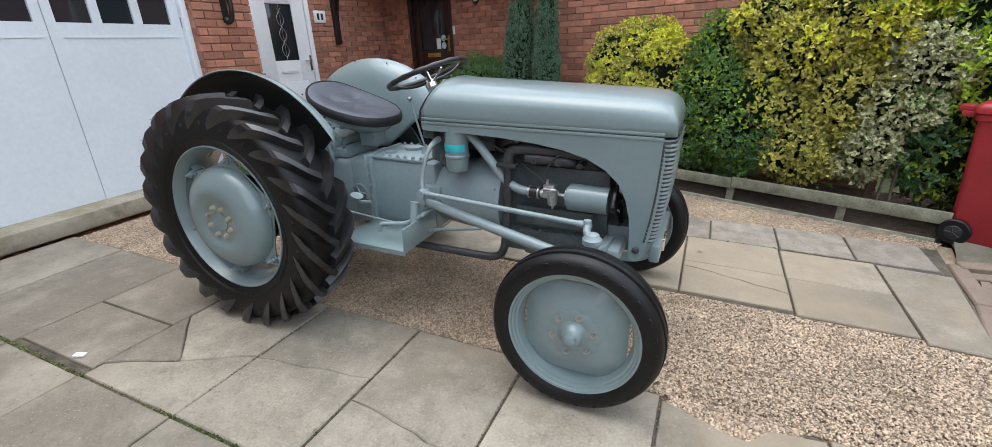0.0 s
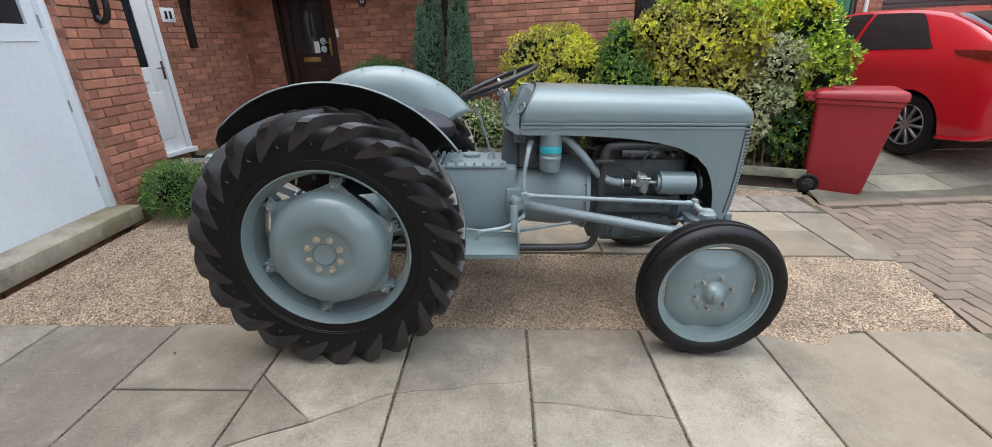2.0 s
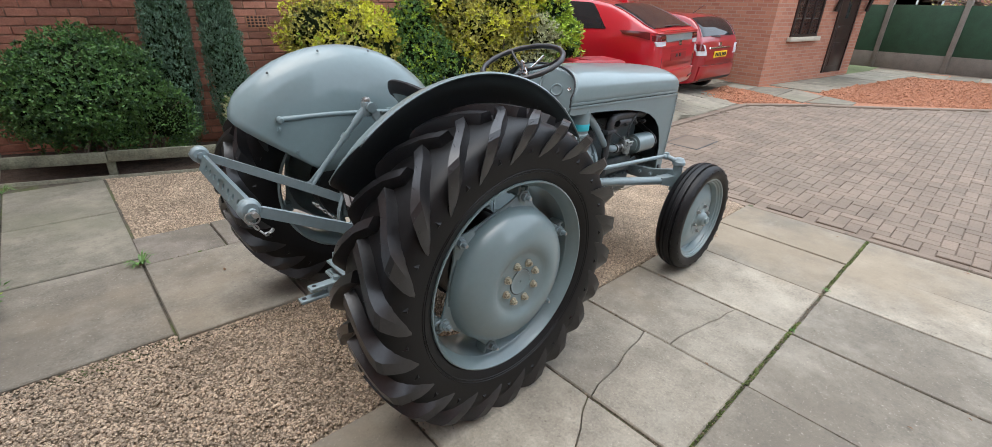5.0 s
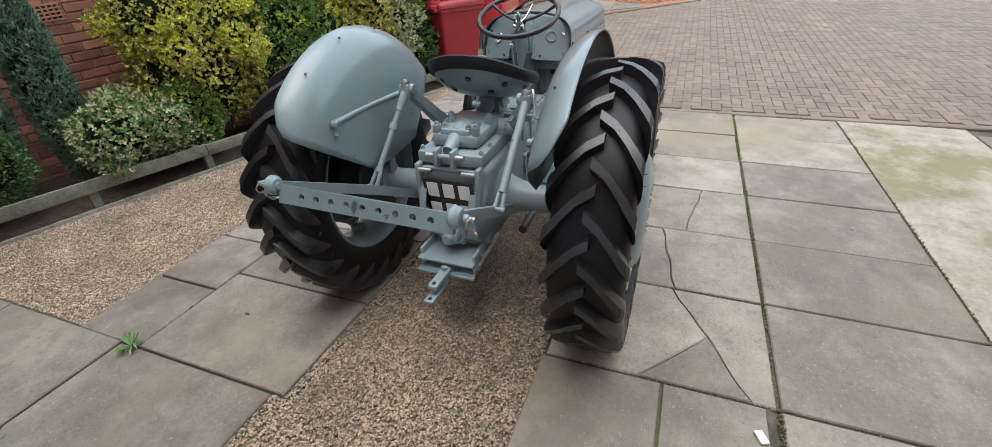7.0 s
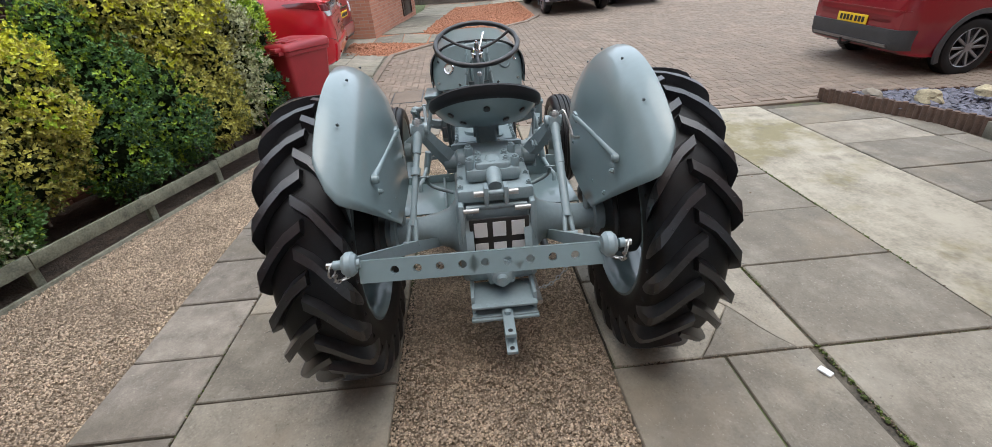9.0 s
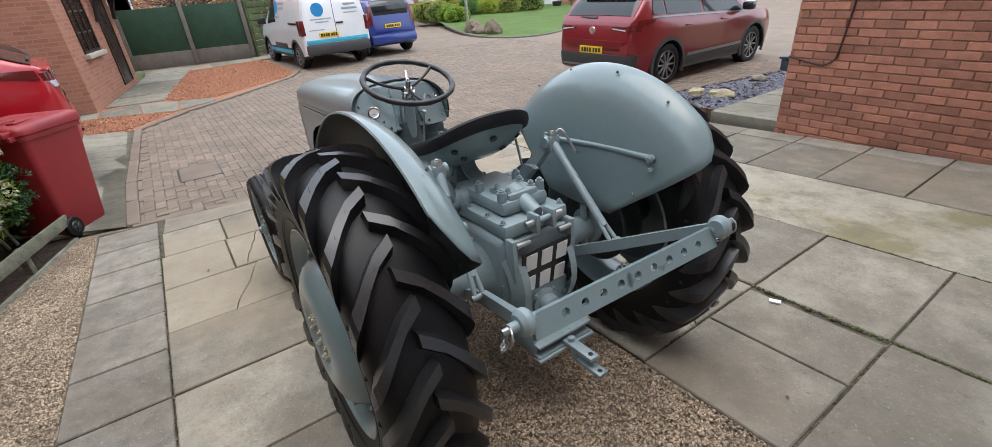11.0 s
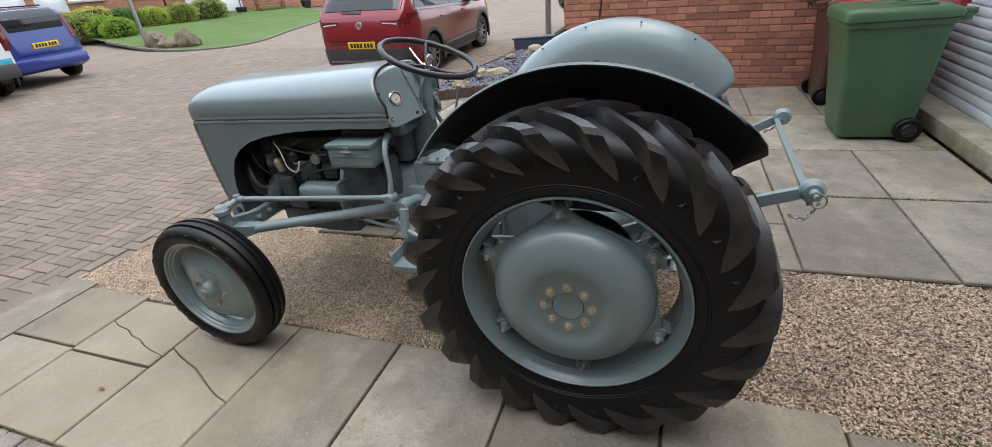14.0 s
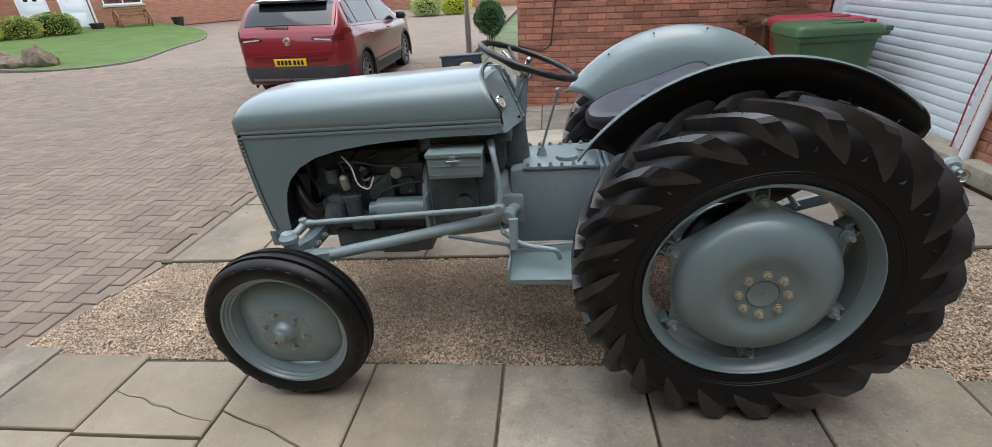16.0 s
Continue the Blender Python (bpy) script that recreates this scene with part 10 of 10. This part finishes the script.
def scatter_stones(name, poly, count, size, z, mat, parent, flat=.6, seed=1, spread=.35, rise=.5, smooth=True):
    """Many small rounded stones in one mesh."""
    rng = np.random.default_rng(seed)
    xs = [p[0] for p in poly]
    ys = [p[1] for p in poly]
    px, py = rng.uniform(min(xs), max(xs), count * 4), rng.uniform(min(ys), max(ys), count * 4)
    ok = inside(px, py, poly)
    px, py = px[ok][:count], py[ok][:count]
    n = len(px)
    base = np.array([(0, 0, 1), (.9, 0, .15), (-.28, .86, .15), (-.28, -.86, .15), (.45, .78, -.5), (-.9, 0, -.5), (.45, -.78, -.5)], float)
    tri = np.array([(0, 1, 2), (0, 2, 3), (0, 3, 1), (1, 4, 2), (2, 5, 3), (3, 6, 1), (1, 6, 4), (2, 4, 5), (3, 5, 6)])
    s = size * np.exp(rng.normal(0, spread, (n, 1))) * rng.uniform(.75, 1.3, (n, 3))
    s[:, 2] *= flat
    v = base[None] * s[:, None, :] * rng.uniform(.82, 1.18, (n, 7, 1))
    a, b = rng.uniform(0, 2 * np.pi, n), rng.normal(0, .35, n)
    cb, sb = np.cos(b)[:, None], np.sin(b)[:, None]
    x, zz = v[:, :, 0] * cb + v[:, :, 2] * sb, -v[:, :, 0] * sb + v[:, :, 2] * cb
    ca, sa = np.cos(a)[:, None], np.sin(a)[:, None]
    y = v[:, :, 1]
    out = np.stack([x * ca - y * sa + px[:, None], x * sa + y * ca + py[:, None], zz + z + rng.uniform(0, rise * size, n)[:, None]], -1)
    faces = (tri[None] + 7 * np.arange(n)[:, None, None]).reshape(-1, 3)
    ob = mesh_from(name, out.reshape(-1, 3), faces, mat, smooth)
    ob.parent = parent
    ob["kind"] = "stuff"
    return ob


# grit, moss and dead leaves caught in the long joints
M_MOSS = material("joint_moss", (.075, .10, .022), .95, vary=.5, scale=12, fine=90, bump=.6, piece=.4)
M_GRIT = material("joint_grit", (.17, .13, .09), .95, vary=.4, scale=20, fine=90, bump=.4, piece=.5)
for x0, x1, y, cm, cg in ((-2.25, 3.36, -1.402, 1500, 900), (-2.25, 3.36, -2.30, 700, 500), (-1.5, 3.3, 1.395, 300, 500)):
    bed = drive_bed if y < 0 else left_bed
    for a, b in ((x0, x0 + (x1 - x0) * .34), (x0 + (x1 - x0) * .42, x0 + (x1 - x0) * .7), (x0 + (x1 - x0) * .8, x1)):
        scatter_stones("moss", [(a, y - .011), (b, y - .011), (b, y + .011), (a, y + .011)], cm // 3, .0052, -.008, M_MOSS, bed, seed=int(a * 10) + 77, rise=1.2)
    scatter_stones("grit", [(x0, y - .013), (x1, y - .013), (x1, y + .013), (x0, y + .013)], cg, .0038, -.008, M_GRIT, bed, seed=int(y * 10) + 177, rise=1.6)
for k, x in enumerate(XR[1:-1]):
    scatter_stones("grit", [(x - .009, -2.29), (x + .009, -2.29), (x + .009, -.48), (x - .009, -.48)], 260, .0036, -.009, M_GRIT, drive_bed, seed=300 + k, rise=1.4)

GRAVEL = [[(-2.28, -.46), (3.36, -.46), (3.60, .42), (3.3, .47), (-.92, .51), (-.93, .57), (-1.56, .57), (-2.28, .5)], [(-2.28, .5), (-1.56, .56), (-1.56, 1.5), (-2.28, 1.72)], [(-.90, 1.845), (3.78, 1.845), (3.84, fence_y(3.84) - .03), (-.90, fence_y(-.9) - .03)]]
for k, (poly, count) in enumerate(zip(GRAVEL, (112000, 18000, 52000))):
    scatter_stones("gravel", poly, count, .0052, -.017, M_PEBBLE, gravel_bed, seed=k + 1, spread=.28, rise=.4)

scatter_stones("gravel", [(2.16, -.60), (2.62, -.60), (2.66, -.46), (2.16, -.46)], 2600, .0065, -.016, M_PEBBLE, gravel_bed, seed=31, rise=1.2)
scatter_stones("slate_chips", SLATE_POLY, 5200, .026, .066, M_SLATE, slate_bed, flat=.35, seed=9, smooth=False)
CHIPS = [(10.22, .10), (10.55, .78), (10.98, 1.0), (15.4, .22), (15.9, -1.9), (12.2, -1.98), (11.42, -1.58)]
scatter_stones("stone_chips", CHIPS, 11000, .026, .008, M_REDCHIP, chip_bed, seed=12, smooth=False)
scatter_stones("stone_chips", [(8.42, 1.62), (9.26, .92), (9.90, 2.12), (9.94, 2.6), (8.46, 2.6)], 3000, .026, .008, M_REDCHIP, chip_bed, seed=13, smooth=False)
for k in range(9):
    y = -4.66 - .6 * k
    lay_slab(path_bed, [(1.13, y - .59), (1.98, y - .59), (1.98, y), (1.13, y)], M_SLAB_OLD, .102, .02)
# slabs of the rising parking pad
for i in range(10):
    for j in range(5):
        x0, y0 = 3.90 + .69 * i, 1.65 + .62 * j
        x0 += .15 * j
        if x0 > 8.3 and y0 < 2.6:
            continue
        xm, ym = x0 + .34, y0 + .305
        ob = lay_slab(pad_ob, [(x0, y0), (x0 + .68, y0 - .0), (x0 + .68, y0 + .61), (x0, y0 + .61)], M_SLAB_OLD, pad_z(xm, ym) + .008, .04, .003)
        ob.matrix_basis = ob.matrix_basis @ Matrix.Rotation(math.atan2(pad_z(xm, ym + .3) - pad_z(xm, ym - .3), .6), 4, 'X') @ Matrix.Rotation(-math.atan2(pad_z(xm + .3, ym) - pad_z(xm - .3, ym), .6), 4, 'Y')


# ---- brickwork ----
def piece_data(w, d, h, chamfer=.004):
    """Corners of one piece whose face looks to -y, with a worn edge."""
    c = chamfer
    v = [(0, d, 0), (w, d, 0), (w, d, h), (0, d, h), (0, c, 0), (w, c, 0), (w, c, h), (0, c, h), (c, 0, c), (w - c, 0, c), (w - c, 0, h - c), (c, 0, h - c)]
    f = [(8, 9, 10, 11), (4, 5, 9, 8), (5, 6, 10, 9), (6, 7, 11, 10), (7, 4, 8, 11), (0, 1, 5, 4), (1, 2, 6, 5), (2, 3, 7, 6), (3, 0, 4, 7)]
    return np.array(v, float), np.array(f)


def lay_bricks(wall, m, x0, x1, z0, z1, openings, near, seed, ends=True):
    """Stretcher bond proud of the mortar. near: the stretch (x0, x1, z0, z1) whose bricks are single parts."""
    rng = np.random.default_rng(seed)
    L, H, J = .215, .065, .010
    places = []
    rows = int((z1 - z0) / (H + J))
    for r in range(rows):
        z = z0 + r * (H + J)
        x = x0 - (L + J) / 2 * (r % 2)
        while x < x1:
            a, b = max(x, x0), min(x + L, x1)
            cuts = [(a, b)]
            for o in openings:
                if o[2] - .01 < z + H and o[3] > z + .02:
                    cuts = [q for p in cuts for q in ((p[0], min(p[1], o[0])), (max(p[0], o[1]), p[1])) if q[1] - q[0] > .03]
            for p in cuts:
                if p[1] - p[0] > .03:
                    places.append((p[0], z, p[1] - p[0]))
            x += L + J
    shared = {}
    vs, fs, count, n = [], [], 0, 0
    for x, z, w in places:
        dy, dz = rng.uniform(-.002, .002), rng.uniform(-.001, .001)
        if count < 300 and near[0] <= x <= near[1] and near[2] <= z <= near[3]:
            key = round(w, 3)
            if key not in shared:
                v, f = piece_data(w, .03, H)
                me = bpy.data.meshes.new("brick")
                me.from_pydata(v.tolist(), [], f.tolist())
                me.shade_flat()
                me.materials.append(M_BRICK)
                shared[key] = me
            ob = new("brick", shared[key])
            ob.matrix_basis = m @ Matrix.Translation((x, dy, z + dz))
            ob.parent = wall
            count += 1
        else:
            v, f = piece_data(w, .03, H)
            vs.append(v + np.array((x, dy, z + dz)))
            fs.append(f + 12 * n)
            n += 1
    if n:
        V = np.concatenate(vs)
        M4 = np.array(m)
        V = V @ M4[:3, :3].T + M4[:3, 3]
        ob = mesh_from("bricks", V, np.concatenate(fs), M_BRICK)
        ob.parent = wall
        ob["kind"] = "stuff"


lay_bricks(wall_front, HOUSE, 0, 7.05, -.32, 2.68, (DOOR10, WIN10), (1.6, 4.4, .45, 1.95), 1)
lay_bricks(wall_porch, PORCH, -4.1, 0, -.32, 2.68, (DOOR12,), (-1.4, .0, .0, 2.0), 2)
lay_bricks(wall_garage, GAR, -4.45, 1.72, -.32, 2.68, (GDOOR, RDOOR), (1.05, 1.72, .0, 2.2), 3)
lay_bricks(wall_gable, GABLE, 0, 3.7, -.32, 2.68, (), (.0, 2.0, .0, 1.7), 4)
lay_bricks(wall_gable_end, pose(1.1, -4.46, -.02, 0, 0, 90) @ Matrix.Translation((-6, 0, 0)), 0, 6, -.32, 2.38, (), (9, 9, 9, 9), 5)
lay_bricks(wall_side, pose(-2.4, 1.72, .10, 0, 0, 180), 0, 2.2, -.32, 2.68, (), (9, 9, 9, 9), 6)
lay_bricks(wall_back, GB, 7.05, 14.6, .1, 3.3, ((8.85, 9.65, .2, 2.25), (10.05, 12.4, .2, 2.25)), (99, 99, 9, 9), 7)
lay_bricks(wall_return, HOUSE @ pose(7.05, 0, 0, 0, 0, 90), 0, 4.3, -.32, 2.68, (), (9, 9, 9, 9), 8)
# reveals of the garage door and its pier
lay_bricks(wall_garage, pose(-2.53, 1.047, .10), .0, .13, -.02, 2.1, (), (9, 9, 9, 9), 9)
lay_bricks(wall_garage, pose(-2.4, -1.197, .10, 0, 0, 180), .0, .13, -.02, 2.1, (), (9, 9, 9, 9), 10)

# ---- block paving in a herringbone ----
ROAD_EDGE = [(2.80, -9.0), (12.5, -9.0), (12.5, -2.2), (12.1, -2.16), (11.31, -1.76), (9.93, -.32), (9.08, .70), (8.2, 1.43), (5.2, 1.53), (3.88, 1.51), (3.70, .46), (3.46, -.5), (3.46, -4.12)]
v, f = piece_data(.196, .05, .096, .005)
v = v[:, [0, 2, 1]] * np.array((1, 1, -1))       # the face looks up
v = v + np.array((.002, .002, 0))
W = .1
gx, gy = np.meshgrid(np.arange(26, 136), np.arange(-91, 18))
k4 = (gx - gy) % 4
hor = np.stack([gx[k4 == 0], gy[k4 == 0]], 1) * W
ver = np.stack([gx[k4 == 3], gy[k4 == 3]], 1) * W
rng = np.random.default_rng(4)
single, joined = [], []
for arr, turn in ((hor, 0), (ver, 1)):
    cx = arr + (np.array((.1, .05)) if not turn else np.array((.05, .1)))
    ok = inside(cx[:, 0], cx[:, 1], ROAD_EDGE)
    for (x, y), c in zip(arr[ok], cx[ok]):
        q = (x, y, turn, rng.uniform(-.0025, .0025))
        (single if (c[0] < 4.55 and -1.6 < c[1] < 1.4 and len(single) < 300) else joined).append(q)
vt = v[:, [1, 0, 2]]
meshes = []
for vv, ff in ((v, f), (vt, f[:, ::-1])):
    me = bpy.data.meshes.new("paving_block")
    me.from_pydata(vv.tolist(), [], ff.tolist())
    me.shade_flat()
    me.materials.append(M_BLOCK)
    meshes.append(me)
for x, y, turn, dz in single:
    ob = new("paving_block", meshes[turn])
    ob.location = (x, y, -.003 + dz)
    ob.parent = road
J = np.array([(x, y, -.003 + dz) for x, y, turn, dz in joined])
T = np.array([q[2] for q in joined])
V = np.where(T[:, None, None] == 0, v[None], vt[None]) + J[:, None, :]
F = np.where(T[:, None, None] == 0, f[None], f[:, ::-1][None]) + 12 * np.arange(len(J))[:, None, None]
ob = mesh_from("paving_blocks", V.reshape(-1, 3), F.reshape(-1, 4), M_BLOCK)
ob.parent = road
ob["kind"] = "stuff"

# ---- lay the drive on its slope and the rest on the level road ----
ON_DRIVE = {"pavement", "gravel_drive", "flower_bed", "concrete_strip", "tractor", "litter", "weed", "fallen_leaf", "low_fence", "wheelie_bin", "slate_bed", "bed_edging", "side_path", "planter_trough",
            "golden_shrub", "green_shrub", "tall_golden_shrub", "silver_shrub", "glossy_shrub", "clipped_box_shrub", "conifer", "pale_variegated_shrub", "small_green_shrub", "low_spreading_shrub", "garage_threshold"}
UPRIGHT = {"wall_front", "wall_porch", "wall_garage", "wall_gable", "wall_gable_end", "wall_side", "wall_back", "wall_return", "room_shell", "porch_room", "garage_room", "back_room", "door_1", "door_2", "door_3", "door_4", "door_5", "door_6",
           "window_1", "air_brick", "porch_canopy", "house_number_plate", "oval_plaque", "key_safe", "wall_cable", "outdoor_socket", "wall_lantern", "downpipe", "cord", "camera", "sun", "ground"}
for ob in [o for o in scene.objects if o.parent is None]:
    kind = ob.name.split(".")[0]
    if kind in ON_DRIVE or (kind == "rock" and ob.data.vertices[0].co.x < 5):
        ob.matrix_basis = DRIVE @ ob.matrix_basis
    elif kind not in UPRIGHT:
        ob.matrix_basis = Matrix.Translation((0, 0, ROAD_Z)) @ ob.matrix_basis
